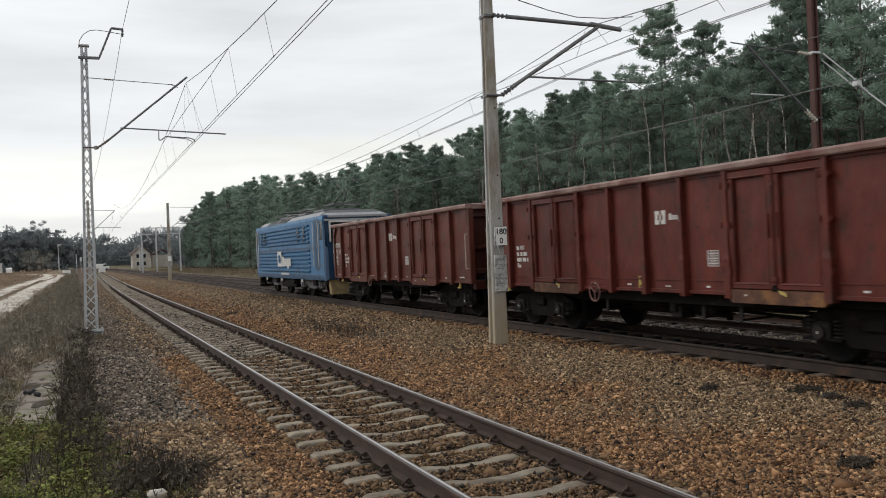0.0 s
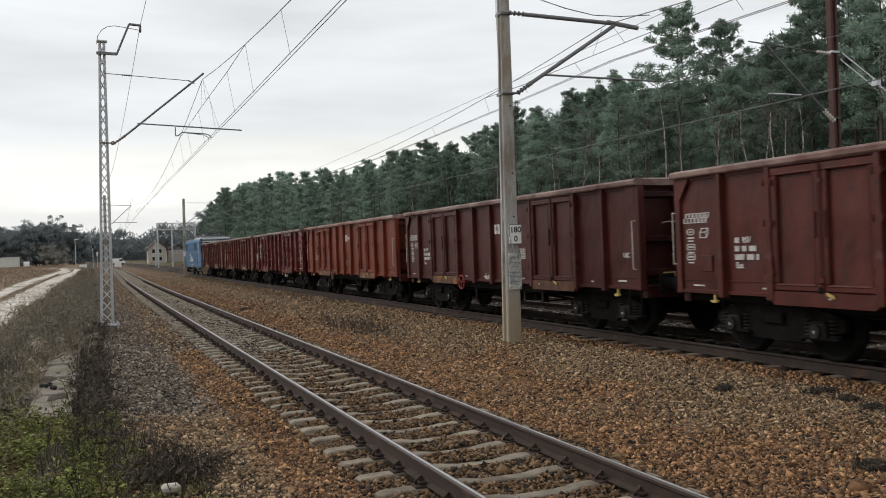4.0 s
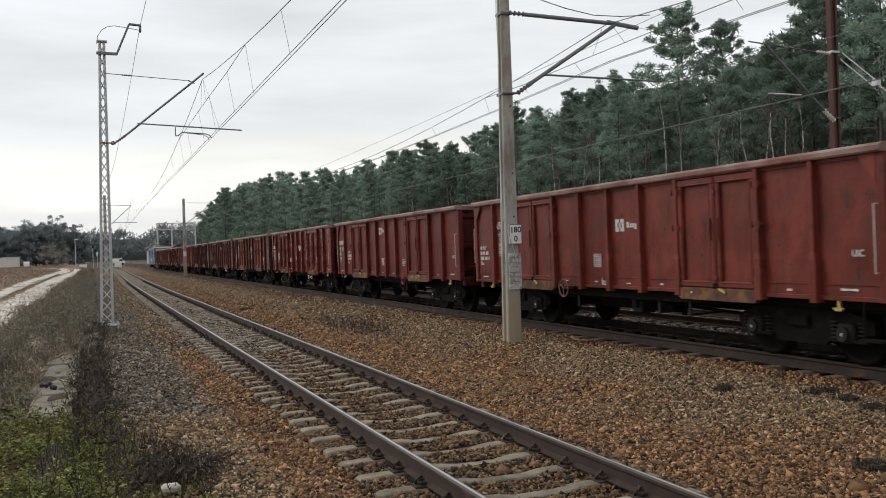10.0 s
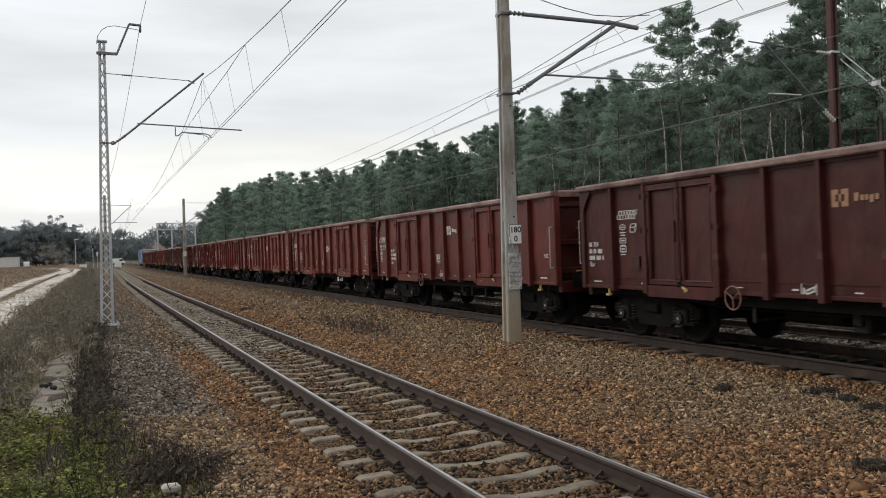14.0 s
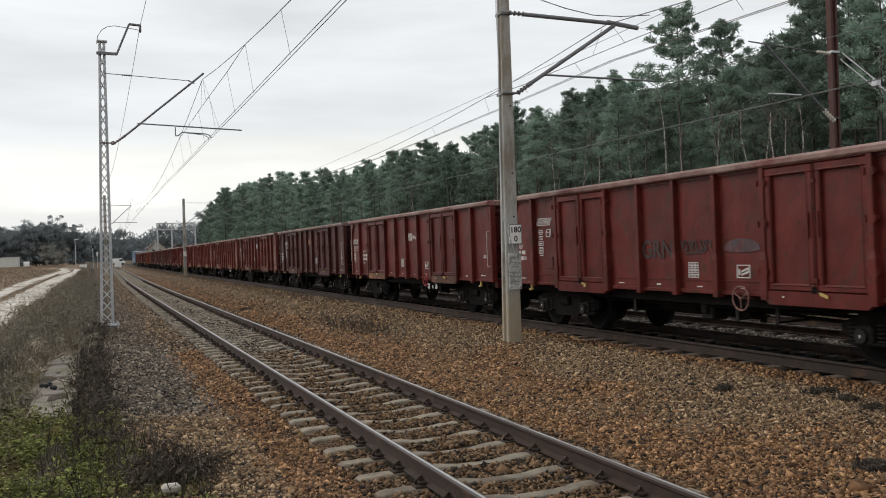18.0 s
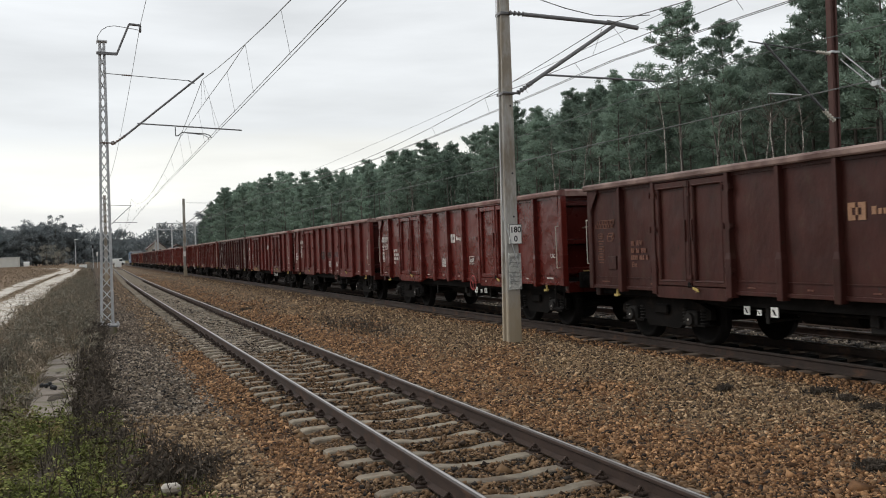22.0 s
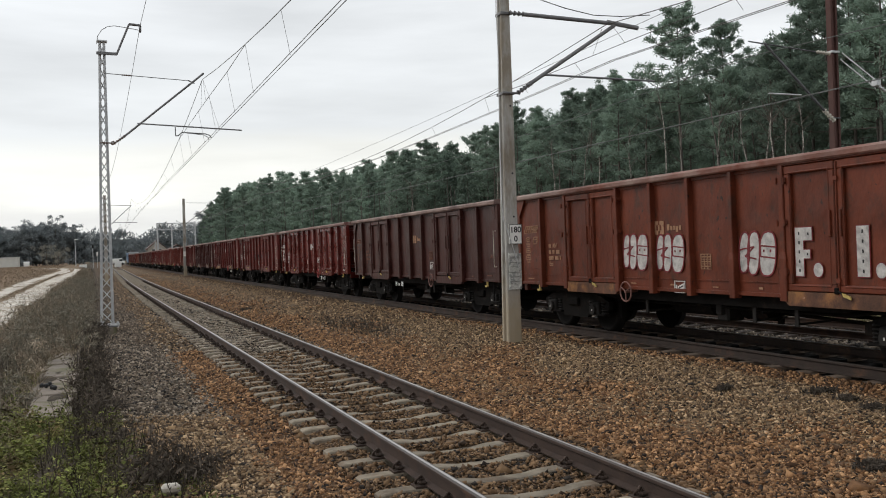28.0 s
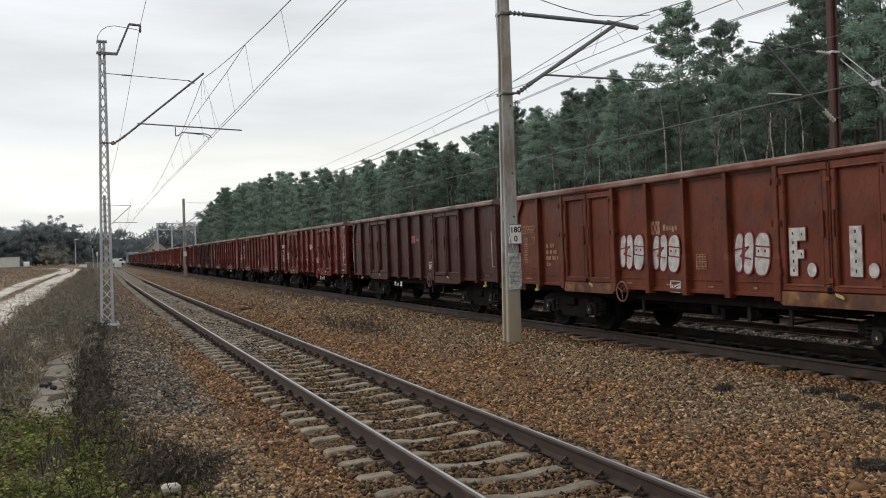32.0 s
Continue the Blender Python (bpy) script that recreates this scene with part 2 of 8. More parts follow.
M["pale_iron"] = mat("pale_painted_iron", (0.52, 0.49, 0.42), 0.6, scale=8, dark=0.7, light=1.1, bump=0.05)
M["red_iron"] = mat("red_handwheel", (0.30, 0.04, 0.035), 0.55, scale=8, dark=0.75, light=1.1, bump=0.05)
M["brown_iron"] = mat("faded_handwheel", (0.17, 0.08, 0.065), 0.65, scale=8, dark=0.7, light=1.2, bump=0.05)
M["blue"] = mat("loco_blue", (0.036, 0.150, 0.300), 0.5, scale=2, dark=0.8, light=1.1, stain=(0.045, 0.09, 0.15), amount=0.35, bump=0.05)
M["blue_dark"] = mat("loco_dark_blue", (0.016, 0.05, 0.11), 0.45, scale=2, dark=0.8, light=1.1, bump=0.05)
M["roof"] = mat("loco_roof_grey", (0.27, 0.28, 0.29), 0.65, scale=2, dark=0.7, light=1.1, stain=(0.2, 0.2, 0.2), amount=0.3, bump=0.05)
M["ochre"] = mat("ochre_paint", (0.24, 0.17, 0.075), 0.7, scale=4, dark=0.5, light=1.2)
M["glass"] = mat("dark_window_glass", (0.02, 0.025, 0.03), 0.12, bump=0, spec=0.6)
M["plaster"] = mat("house_plaster", (0.47, 0.42, 0.37), 0.9, scale=1, dark=0.8, light=1.1)
M["tiles"] = mat("house_roof", (0.13, 0.085, 0.075), 0.85, scale=1, dark=0.7, light=1.2)
M["shed"] = mat("pale_cladding", (0.56, 0.56, 0.52), 0.7, scale=0.5, dark=0.85, light=1.05)
M["road"] = mat("road_surface", (0.56, 0.52, 0.46), 0.95, scale=0.6, dark=0.7, light=1.15, bump=0.2, stain=(0.28, 0.23, 0.17), amount=0.42, stain_scale=0.8)
M["bark"] = mat("pine_bark", (0.125, 0.108, 0.094), 0.9, scale=3, dark=0.6, light=1.3, stain=(0.16, 0.11, 0.08), amount=0.15, stain_scale=0.5, stretch=(3, 3, 0.6), obj_random=0.3)
M["birch"] = mat("birch_bark", (0.40, 0.37, 0.33), 0.8, scale=3, dark=0.7, light=1.1, stain=(0.07, 0.06, 0.05), amount=0.4, obj_random=0.3, stretch=(1, 1, 4), stain_scale=2.5)
# paler than needles are: haze over the wood is put into the colour
M["needles"] = mat("pine_needles", (0.215, 0.285, 0.228), 0.8, scale=0.6, dark=0.75, light=1.25, bump=0, island=0.16, obj_random=0.25, spec=0.15, through_light=0.35)
# distance haze is put into this pale bluish needle colour
M["hazed_needles"] = mat("far_wood", (0.205, 0.228, 0.236), 0.9, scale=0.2, dark=0.75, light=1.25, bump=0, island=0.3, spec=0.1, through_light=0.3)
M["twig"] = mat("bare_twigs", (0.11, 0.09, 0.075), 0.9, scale=3, bump=0, island=0.3)
M["pale_twig"] = mat("pale_twigs", (0.27, 0.26, 0.22), 0.9, scale=3, bump=0, island=0.3, through_light=0.3)
M["dry"] = mat("dry_weeds", (0.31, 0.255, 0.19), 0.9, scale=1.0, dark=0.55, light=1.35, bump=0, island=0.45, spec=0.1)
M["meadow"] = mat("winter_meadow", (0.22, 0.17, 0.12), 0.9, scale=0.3, dark=0.6, light=1.3, bump=0, island=0.4, spec=0.1)
M["dead"] = mat("dead_stalks", (0.195, 0.176, 0.138), 0.9, scale=2, dark=0.7, light=1.3, bump=0, island=0.4, spec=0.1)
M["sooty"] = mat("dark_stalks", (0.085, 0.07, 0.056), 0.9, scale=2, dark=0.6, light=1.3, bump=0, island=0.5, spec=0.1)
M["green"] = mat("low_green_plants", (0.16, 0.18, 0.05), 0.85, stain=(0.13, 0.095, 0.045), amount=0.4, stain_scale=3.0, scale=1.6, dark=0.4, light=1.35, bump=0, island=0.45, spec=0.15)
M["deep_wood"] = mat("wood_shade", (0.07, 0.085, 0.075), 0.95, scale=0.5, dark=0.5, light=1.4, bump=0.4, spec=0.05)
M["far_wire"] = mat("far_wire", (0.13, 0.135, 0.13), 0.6, 0.4, scale=6, dark=0.8, light=1.2, bump=0)
# near-black and pale stones imitate the dark gaps and lit tops of ballast
M["stones_rusty"] = stone_mat("rusty_ballast", [(0.274, 0.124, 0.037), (0.176, 0.073, 0.025), (0.386, 0.189, 0.068), (0.067, 0.029, 0.012), (0.237, 0.128, 0.055),
                                                (0.152, 0.050, 0.014), (0.506, 0.305, 0.146), (0.012, 0.012, 0.012), (0.299, 0.159, 0.059), (0.114, 0.057, 0.029)])
M["stones_tan"] = stone_mat("tan_gravel", [(0.278, 0.162, 0.064), (0.176, 0.092, 0.042), (0.395, 0.250, 0.114), (0.062, 0.033, 0.020), (0.240, 0.168, 0.095),
                                                (0.150, 0.063, 0.022), (0.522, 0.407, 0.254), (0.012, 0.012, 0.012), (0.305, 0.209, 0.102), (0.112, 0.071, 0.046)])
M["stones_track"] = stone_mat("dark_brown_ballast", [(0.150, 0.078, 0.032), (0.097, 0.050, 0.022), (0.211, 0.116, 0.049), (0.044, 0.024, 0.013), (0.132, 0.080, 0.041), (0.264, 0.168, 0.087), (0.012, 0.012, 0.012),
                                                 (0.158, 0.092, 0.042)])
M["stones_grey"] = stone_mat("grey_ballast", [(0.179, 0.140, 0.097), (0.100, 0.080, 0.064), (0.271, 0.217, 0.159), (0.030, 0.025, 0.024), (0.200, 0.129, 0.073),
                                              (0.120, 0.097, 0.077), (0.379, 0.335, 0.273), (0.012, 0.012, 0.012)])


# ---------------------------------------------------------------- geometry helpers
class Geo:
    """Collects faces of one mesh; mi is the material slot of what is added."""

    def __init__(self):
        self.v, self.f, self.mi, self.smooth = [], [], [], []

    def add(self, verts, faces, mi=0, smooth=False):
        o = len(self.v)
        self.v += [tuple(p) for p in verts]
        self.f += [tuple(o + i for i in f) for f in faces]
        self.mi += [mi] * len(faces)
        self.smooth += [smooth] * len(faces)
        return self

    def box(self, x0, x1, y0, y1, z0, z1, mi=0, ch=0.0):
        """An upright block, its edges chamfered by ch."""
        if ch <= 0:
            v = [(x, y, z) for x in (x0, x1) for y in (y0, y1) for z in (z0, z1)]
            return self.add(v, [(0, 1, 3, 2), (4, 6, 7, 5), (0, 4, 5, 1), (2, 3, 7, 6), (0, 2, 6, 4), (1, 5, 7, 3)], mi)
        bm = bmesh.new()
        bmesh.ops.create_cube(bm, size=1)
        for q in bm.verts:
            q.co = (x0 + (q.co.x + 0.5) * (x1 - x0), y0 + (q.co.y + 0.5) * (y1 - y0), z0 + (q.co.z + 0.5) * (z1 - z0))
        bmesh.ops.bevel(bm, geom=bm.edges[:], offset=ch, segments=1, affect="EDGES")
        bm.verts.index_update()
        self.add([q.co[:] for q in bm.verts], [[q.index for q in f.verts] for f in bm.faces], mi)
        bm.free()
        return self

    def tube(self, p, q, r, r2=None, seg=8, mi=0, caps=True):
        """A round bar from p to q."""
        p, q = Vector(p), Vector(q)
        a = (q - p).normalized()
        u = a.orthogonal().normalized()
        w = a.cross(u)
        r2 = r if r2 is None else r2
        ring = [(math.cos(2 * math.pi * k / seg), math.sin(2 * math.pi * k / seg)) for k in range(seg)]
        v = [p + (u * c + w * s) * r for c, s in ring] + [q + (u * c + w * s) * r2 for c, s in ring]
        f = [(k, (k + 1) % seg, seg + (k + 1) % seg, seg + k) for k in range(seg)]
        self.add(v, f, mi, True)
        if caps:
            self.add(v, [tuple(range(seg))[::-1], tuple(range(seg, 2 * seg))], mi)
        return self

    def path(self, pts, r, seg=6, mi=0):
        for a, b in zip(pts[:-1], pts[1:]):
            self.tube(a, b, r, seg=seg, mi=mi)
        return self

    def ring(self, c, axis, big, r, seg=20, rs=6, mi=0):
        """A torus."""
        a = Vector(axis).normalized()
        u = a.orthogonal().normalized()
        w = a.cross(u)
        v, f = [], []
        for i in range(seg):
            t = 2 * math.pi * i / seg
            d = u * math.cos(t) + w * math.sin(t)
            for j in range(rs):
                s = 2 * math.pi * j / rs
                v.append(Vector(c) + d * (big + r * math.cos(s)) + a * r * math.sin(s))
        for i in range(seg):
            for j in range(rs):
                f.append((i * rs + j, ((i + 1) % seg) * rs + j, ((i + 1) % seg) * rs + (j + 1) % rs, i * rs + (j + 1) % rs))
        return self.add(v, f, mi, True)

    def lathe(self, c, axis, prof, seg=24, mi=0):
        """A turned body: prof is a list of (along, radius)."""
        a = Vector(axis).normalized()
        u = a.orthogonal().normalized()
        w = a.cross(u)
        v, f = [], []
        for s, r in prof:
            for k in range(seg):
                t = 2 * math.pi * k / seg
                v.append(Vector(c) + a * s + (u * math.cos(t) + w * math.sin(t)) * r)
        for i in range(len(prof) - 1):
            for k in range(seg):
                f.append((i * seg + k, i * seg + (k + 1) % seg, (i + 1) * seg + (k + 1) % seg, (i + 1) * seg + k))
        self.add(v, f, mi, True)
        return self.add(v, [tuple(range(seg))[::-1], tuple(range((len(prof) - 1) * seg, len(prof) * seg))], mi)

    def prism(self, outline, y0, y1, mi=0):
        """An (x, z) outline drawn out along y."""
        n = len(outline)
        v = [(x, y0, z) for x, z in outline] + [(x, y1, z) for x, z in outline]
        f = [tuple(range(n)), tuple(range(2 * n - 1, n - 1, -1))] + [(k, n + k, n + (k + 1) % n, (k + 1) % n) for k in range(n)]
        return self.add(v, f, mi)

    def panel(self, outline, x0, x1, mi=0):
        """A (y, z) outline drawn out along x."""
        n = len(outline)
        v = [(x0, y, z) for y, z in outline] + [(x1, y, z) for y, z in outline]
        f = [tuple(range(n)), tuple(range(2 * n - 1, n - 1, -1))] + [(k, n + k, n + (k + 1) % n, (k + 1) % n) for k in range(n)]
        return self.add(v, f, mi)

    def mesh(self, name, mats):
        me = bpy.data.meshes.new(name)
        me.from_pydata(self.v, [], self.f)
        me.polygons.foreach_set("material_index", self.mi)
        me.polygons.foreach_set("use_smooth", self.smooth)
        for m in mats if isinstance(mats, (list, tuple)) else [mats]:
            me.materials.append(m)
        bm = bmesh.new()
        bm.from_mesh(me)
        bmesh.ops.recalc_face_normals(bm, faces=bm.faces)
        bm.to_mesh(me)
        bm.free()
        return me


def put(name, geo, mats, parent=None, label="", m=None, color=None, **tags):
    """Links a Geo (or a mesh) as one object, under a parent where one is given."""
    me = geo.mesh(name, mats) if isinstance(geo, Geo) else geo
    ob = new(name, me)
    if parent is not None:
        ob.parent = parent
    if m is not None:
        ob.matrix_basis = m
    if color is not None:
        ob.color = (*color, 1)
    return tagged(ob, label=label, **tags)


def thing(name, label, category, m=None, group="", kind=""):
    ob = new(name)
    ob.empty_display_size = 0.2
    if m is not None:
        ob.matrix_basis = m
    return tagged(ob, label=label, category=category, group=group, kind=kind)


def raw(name, verts, faces, mats, smooth=False, index=None):
    """A large mesh straight from arrays of vertices and equal-sided faces."""
    me = bpy.data.meshes.new(name)
    verts, faces = np.asarray(verts, np.float32), np.asarray(faces, np.int32)
    k = faces.shape[1]
    me.vertices.add(len(verts))
    me.vertices.foreach_set("co", verts.ravel())
    me.loops.add(faces.size)
    me.loops.foreach_set("vertex_index", faces.ravel())
    me.polygons.add(len(faces))
    me.polygons.foreach_set("loop_start", np.arange(0, faces.size, k, dtype=np.int32))
    if smooth:
        me.polygons.foreach_set("use_smooth", np.ones(len(faces), bool))
    if index is not None:
        me.polygons.foreach_set("material_index", np.asarray(index, np.int32))
    for m in mats if isinstance(mats, (list, tuple)) else [mats]:
        me.materials.append(m)
    me.update(calc_edges=True)
    return me


def words(name, text, size, material, parent=None, m=None, align="CENTER"):
    """Lettering as a thin mesh in the local xy plane."""
    cu = bpy.data.curves.new(name, "FONT")
    cu.body, cu.size, cu.align_x, cu.align_y, cu.extrude = text, size, align, "CENTER", 0.001
    cu.offset = size * 0.022
    tmp = bpy.data.objects.new(name, cu)
    me = bpy.data.meshes.new_from_object(tmp)
    bpy.data.objects.remove(tmp)
    me.materials.clear()
    me.materials.append(material)
    ob = new(name, me)
    if parent is not None:
        ob.parent = parent
    if m is not None:
        ob.matrix_basis = m
    return ob


rng = np.random.default_rng(7)


# ---------------------------------------------------------------- plan
A_X, A_Z = 0.0, 0.0            # near track, rail top
B_X, B_Z = 7.083, 0.149        # the train's track
C_X, C_Z = 11.383, 0.007       # siding behind the train
GAUGE = 1.507                  # between rail centres
EDGE = -3.90                   # old platform's edge
STEP = 0.65                    # sleeper spacing


def lerp(v, a, b):
    return np.clip((v - a) / (b - a), 0, 1)


def ease(v, a, b):
    t = lerp(v, a, b)
    return t * t * (3 - 2 * t)


def bend(y):
    """How far the near track swings towards the train's track further off, shaped to fit the camera's view."""
    return 1.9 * ease(y, 48, 280)


def gz(x, y):
    """Height of the ground."""
    x, y = np.asarray(x, float), np.asarray(y, float)
    z = -0.285 + 0.085 * ease(x, 1.02, 1.5) + 0.17 * ease(x, 2.0, 4.3) - 0.05 * ease(x, 5.85, 6.2) + 0.05 * ease(x, 7.95, 8.3) - 0.20 * ease(x, 8.5, 9.7)
    z = z + 0.06 * ease(-x, 1.02, 1.5) + 0.085 * ease(-x, 2.0, 3.0) + 0.14 * ease(-x, -EDGE - 0.04, -EDGE + 0.06)
    z = z + 0.20 * ease(x, 14, 22) + 0.5 * ease(y, 180, 330) * ease(-x, 4.5, 7) + 0.4 * ease(y, 260, 420) * ease(x, 13, 16)
    z = z - 0.22 * np.exp(-((x + 3.15) / 0.55) ** 2 - ((y - 29.7) / 1.5) ** 2)
    return z + 0.012 * np.sin(x * 2.3 + y * 0.7) + 0.010 * np.sin(x * 5.1 - y * 1.9)


# ---------------------------------------------------------------- ground
def make_ground():
    xs = np.concatenate([-np.geomspace(3000, 12, 26), np.arange(-11.5, -4.6, 0.5), np.arange(-4.5, -1.0, 0.1), np.arange(-1.0, 6.4, 0.2), np.arange(6.5, 24, 0.7),
                         np.geomspace(24, 3000, 26)])
    ys = np.concatenate([-np.geomspace(2000, 6, 14), np.arange(-4, 30, 0.25), np.arange(30, 80, 1.0), np.geomspace(80, 4000, 46)])
    X, Y = np.meshgrid(xs, ys)
    Z = gz(X, Y) + rng.normal(0, 0.006, X.shape)
    nx, ny = len(xs), len(ys)
    i = np.arange(nx * ny).reshape(ny, nx)
    f = np.stack([i[:-1, :-1], i[:-1, 1:], i[1:, 1:], i[1:, :-1]], -1).reshape(-1, 4)
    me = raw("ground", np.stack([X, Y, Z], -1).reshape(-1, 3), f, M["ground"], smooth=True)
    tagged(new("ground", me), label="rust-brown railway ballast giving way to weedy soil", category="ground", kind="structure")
    n, l = M["ground"].node_tree.nodes, M["ground"].node_tree.links
    geo, sep = n.new("ShaderNodeNewGeometry"), n.new("ShaderNodeSeparateXYZ")
    l.new(geo.outputs["Position"], sep.inputs[0])
    wob = n.new("ShaderNodeTexNoise")
    wob.inputs["Scale"].default_value, wob.inputs["Detail"].default_value = 0.9, 6
    l.new(geo.outputs["Position"], wob.inputs["Vector"])
    shift = n.new("ShaderNodeMath")
    shift.operation = "MULTIPLY_ADD"
    shift.inputs[1].default_value = 1.6
    l.new(wob.outputs["Fac"], shift.inputs[0])
    l.new(sep.outputs["X"], shift.inputs[2])
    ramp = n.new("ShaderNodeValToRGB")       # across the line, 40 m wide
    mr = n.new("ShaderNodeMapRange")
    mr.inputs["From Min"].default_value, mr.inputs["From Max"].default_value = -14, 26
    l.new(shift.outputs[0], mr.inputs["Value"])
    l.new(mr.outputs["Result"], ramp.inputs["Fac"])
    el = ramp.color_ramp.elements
    # ballast stops carry the shade between stones; 7.3 to 8.9 that under the train
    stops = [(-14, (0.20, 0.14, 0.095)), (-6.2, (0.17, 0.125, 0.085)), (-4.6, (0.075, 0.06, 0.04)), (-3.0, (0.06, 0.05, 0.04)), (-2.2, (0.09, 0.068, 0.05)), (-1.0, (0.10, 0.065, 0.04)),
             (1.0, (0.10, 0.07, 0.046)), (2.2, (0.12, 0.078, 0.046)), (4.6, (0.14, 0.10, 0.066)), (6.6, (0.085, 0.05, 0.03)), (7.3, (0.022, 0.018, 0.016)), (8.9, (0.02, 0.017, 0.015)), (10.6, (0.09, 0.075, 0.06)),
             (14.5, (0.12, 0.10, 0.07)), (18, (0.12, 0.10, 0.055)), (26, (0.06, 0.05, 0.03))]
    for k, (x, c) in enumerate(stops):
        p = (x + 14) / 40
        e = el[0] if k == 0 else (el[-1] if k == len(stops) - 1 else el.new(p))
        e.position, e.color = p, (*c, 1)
    cell, tone, mulv = n.new("ShaderNodeTexVoronoi"), n.new("ShaderNodeMapRange"), n.new("ShaderNodeVectorMath")
    cell.inputs["Scale"].default_value = 16
    l.new(geo.outputs["Position"], cell.inputs["Vector"])
    sepc = n.new("ShaderNodeSeparateColor")
    l.new(cell.outputs["Color"], sepc.inputs[0])
    l.new(sepc.outputs[0], tone.inputs["Value"])
    tone.inputs["To Min"].default_value, tone.inputs["To Max"].default_value = 0.45, 1.5
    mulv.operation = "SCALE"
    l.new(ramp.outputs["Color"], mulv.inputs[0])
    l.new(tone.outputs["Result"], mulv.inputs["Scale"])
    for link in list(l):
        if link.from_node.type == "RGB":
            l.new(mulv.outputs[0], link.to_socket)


make_ground()


# ---------------------------------------------------------------- tracks
def rail_geo(x, z, y0, y1, swing=False):
    """Flat-bottomed rail; slot 0 is the bright running band, 1 rust, 2 the dull rest of the head."""
    right = [(0.030, -0.002), (0.036, -0.009), (0.036, -0.036), (0.010, -0.052), (0.010, -0.140), (0.074, -0.158), (0.074, -0.170)]
    out = [(x + 0.017, z)] + [(x + a, z + b) for a, b in right] + [(x - a, z + b) for a, b in right[::-1]] + [(x - 0.012, z)]
    n = len(out)
    cuts = [y0, *range(50, 270, 10), y1] if swing else [y0, y1]
    g = Geo()
    tone = [2, 2] + [1] * (n - 5) + [2, 2, 0]
    v = [(a + (float(bend(y)) if swing else 0.0), y, b) for y in cuts for a, b in out]
    for i in range(len(cuts) - 1):
        for k in range(n):
            g.f.append((i * n + k, (i + 1) * n + k, (i + 1) * n + (k + 1) % n, i * n + (k + 1) % n))
            g.mi.append(tone[k])
            g.smooth.append(False)
    g.v = v
    g.f += [tuple(range(n)), tuple(range(len(v) - 1, len(v) - n - 1, -1))]
    g.mi += [1, 1]
    g.smooth += [False, False]
    return g


def sleeper_mesh(name, material, deep, middle=None, half=0.10):
    """Concrete sleeper: seats for the rails, lower in the middle, sides battered; the middle may be darkened for grease
    and a train's shade.
    """
    prof = [(-1.27, -0.205), (-1.22, -0.185), (-0.52, -0.172), (-0.38, -0.178), (-0.2, -0.172 - deep), (0.2, -0.172 - deep), (0.38, -0.178), (0.52, -0.172), (1.22, -0.185), (1.27, -0.205)]
    v, f = [], []
    for x, z in prof:
        v += [(x, -half - 0.045, -0.34), (x, -half - 0.015, z - 0.012), (x, -half, z), (x, half, z), (x, half + 0.015, z - 0.012), (x, half + 0.045, -0.34)]
    for i in range(len(prof) - 1):
        for k in range(5):
            f.append((i * 6 + k, i * 6 + k + 1, i * 6 + 7 + k, i * 6 + 6 + k))
    f += [tuple(range(6))[::-1], tuple(range(len(v) - 6, len(v)))]
    g = Geo().add(v, f)
    if middle:
        for i in range(2, 7):
            for k in range(5):
                g.mi[i * 5 + k] = 1
    return g.mesh(name, [material, middle] if middle else material)


def fastening_mesh():
    """Ribbed plates with clips and bolts for both rails of one sleeper."""
    g = Geo()
    for s in (-1, 1):
        c = s * GAUGE / 2
        g.box(c - 0.17, c + 0.17, -0.08, 0.08, -0.178, -0.160)
        for e in (-1, 1):
            g.box(c + e * 0.085 - 0.035, c + e * 0.085 + 0.035, -0.05, 0.05, -0.160, -0.125, ch=0.012)
            g.tube((c + e * 0.10, 0, -0.13), (c + e * 0.10, 0, -0.105), 0.020, seg=6)
            g.path([(c + e * 0.105 + 0.042 * math.cos(a), 0.028 * math.sin(2 * a), -0.128 + 0.040 * math.sin(a)) for a in [math.tau * k / 10 for k in range(11)]], 0.013, 5)
    return g.mesh("fastening", M["fastening"])


def make_track(x, z, label, top, sleeper, fast, y_near, y_far, swing=False, web="rail_rust"):
    root = thing("track", label, "railway track", kind="structure")
    for s in (-1, 1):
        put("rail", rail_geo(x + s * GAUGE / 2, z, -12, 430, swing), [top, M[web], top if web == "dark_rail_web" else M["dull_steel"]], root)
    n = int((y_far - y_near) / STEP)
    fm = fastening_mesh() if fast else None
    for k in range(n):
        y = y_near + k * STEP
        m = pose(x + random.uniform(-0.02, 0.02) + (float(bend(y)) if swing else 0.0), y + random.uniform(-0.02, 0.02), z + random.uniform(-0.006, 0.004), 0, 0, random.uniform(-0.5, 0.5))
        ob = put("sleeper", sleeper, None, root, m=m)
        if fm and k < fast:
            put("fastening", fm, None, ob)
    g = Geo()
    for k in range(int((420 - y_far) / STEP)):
        y = y_far + k * STEP
        c = x + (float(bend(y)) if swing else 0.0)
        g.box(c - 1.27, c + 1.27, y - 0.11, y + 0.11, z - 0.3, z - 0.18)
    put("far_sleepers", g, sleeper.materials[0], root, kind="stuff")
    return root


# ---------------------------------------------------------------- loose stones
CUBE = np.array([(x, y, z) for x in (-1, 1) for y in (-1, 1) for z in (-1, 1)], float)
CUBE_F = np.array([(0, 1, 3, 2), (4, 6, 7, 5), (0, 4, 5, 1), (2, 3, 7, 6), (0, 2, 6, 4), (1, 5, 7, 3)])


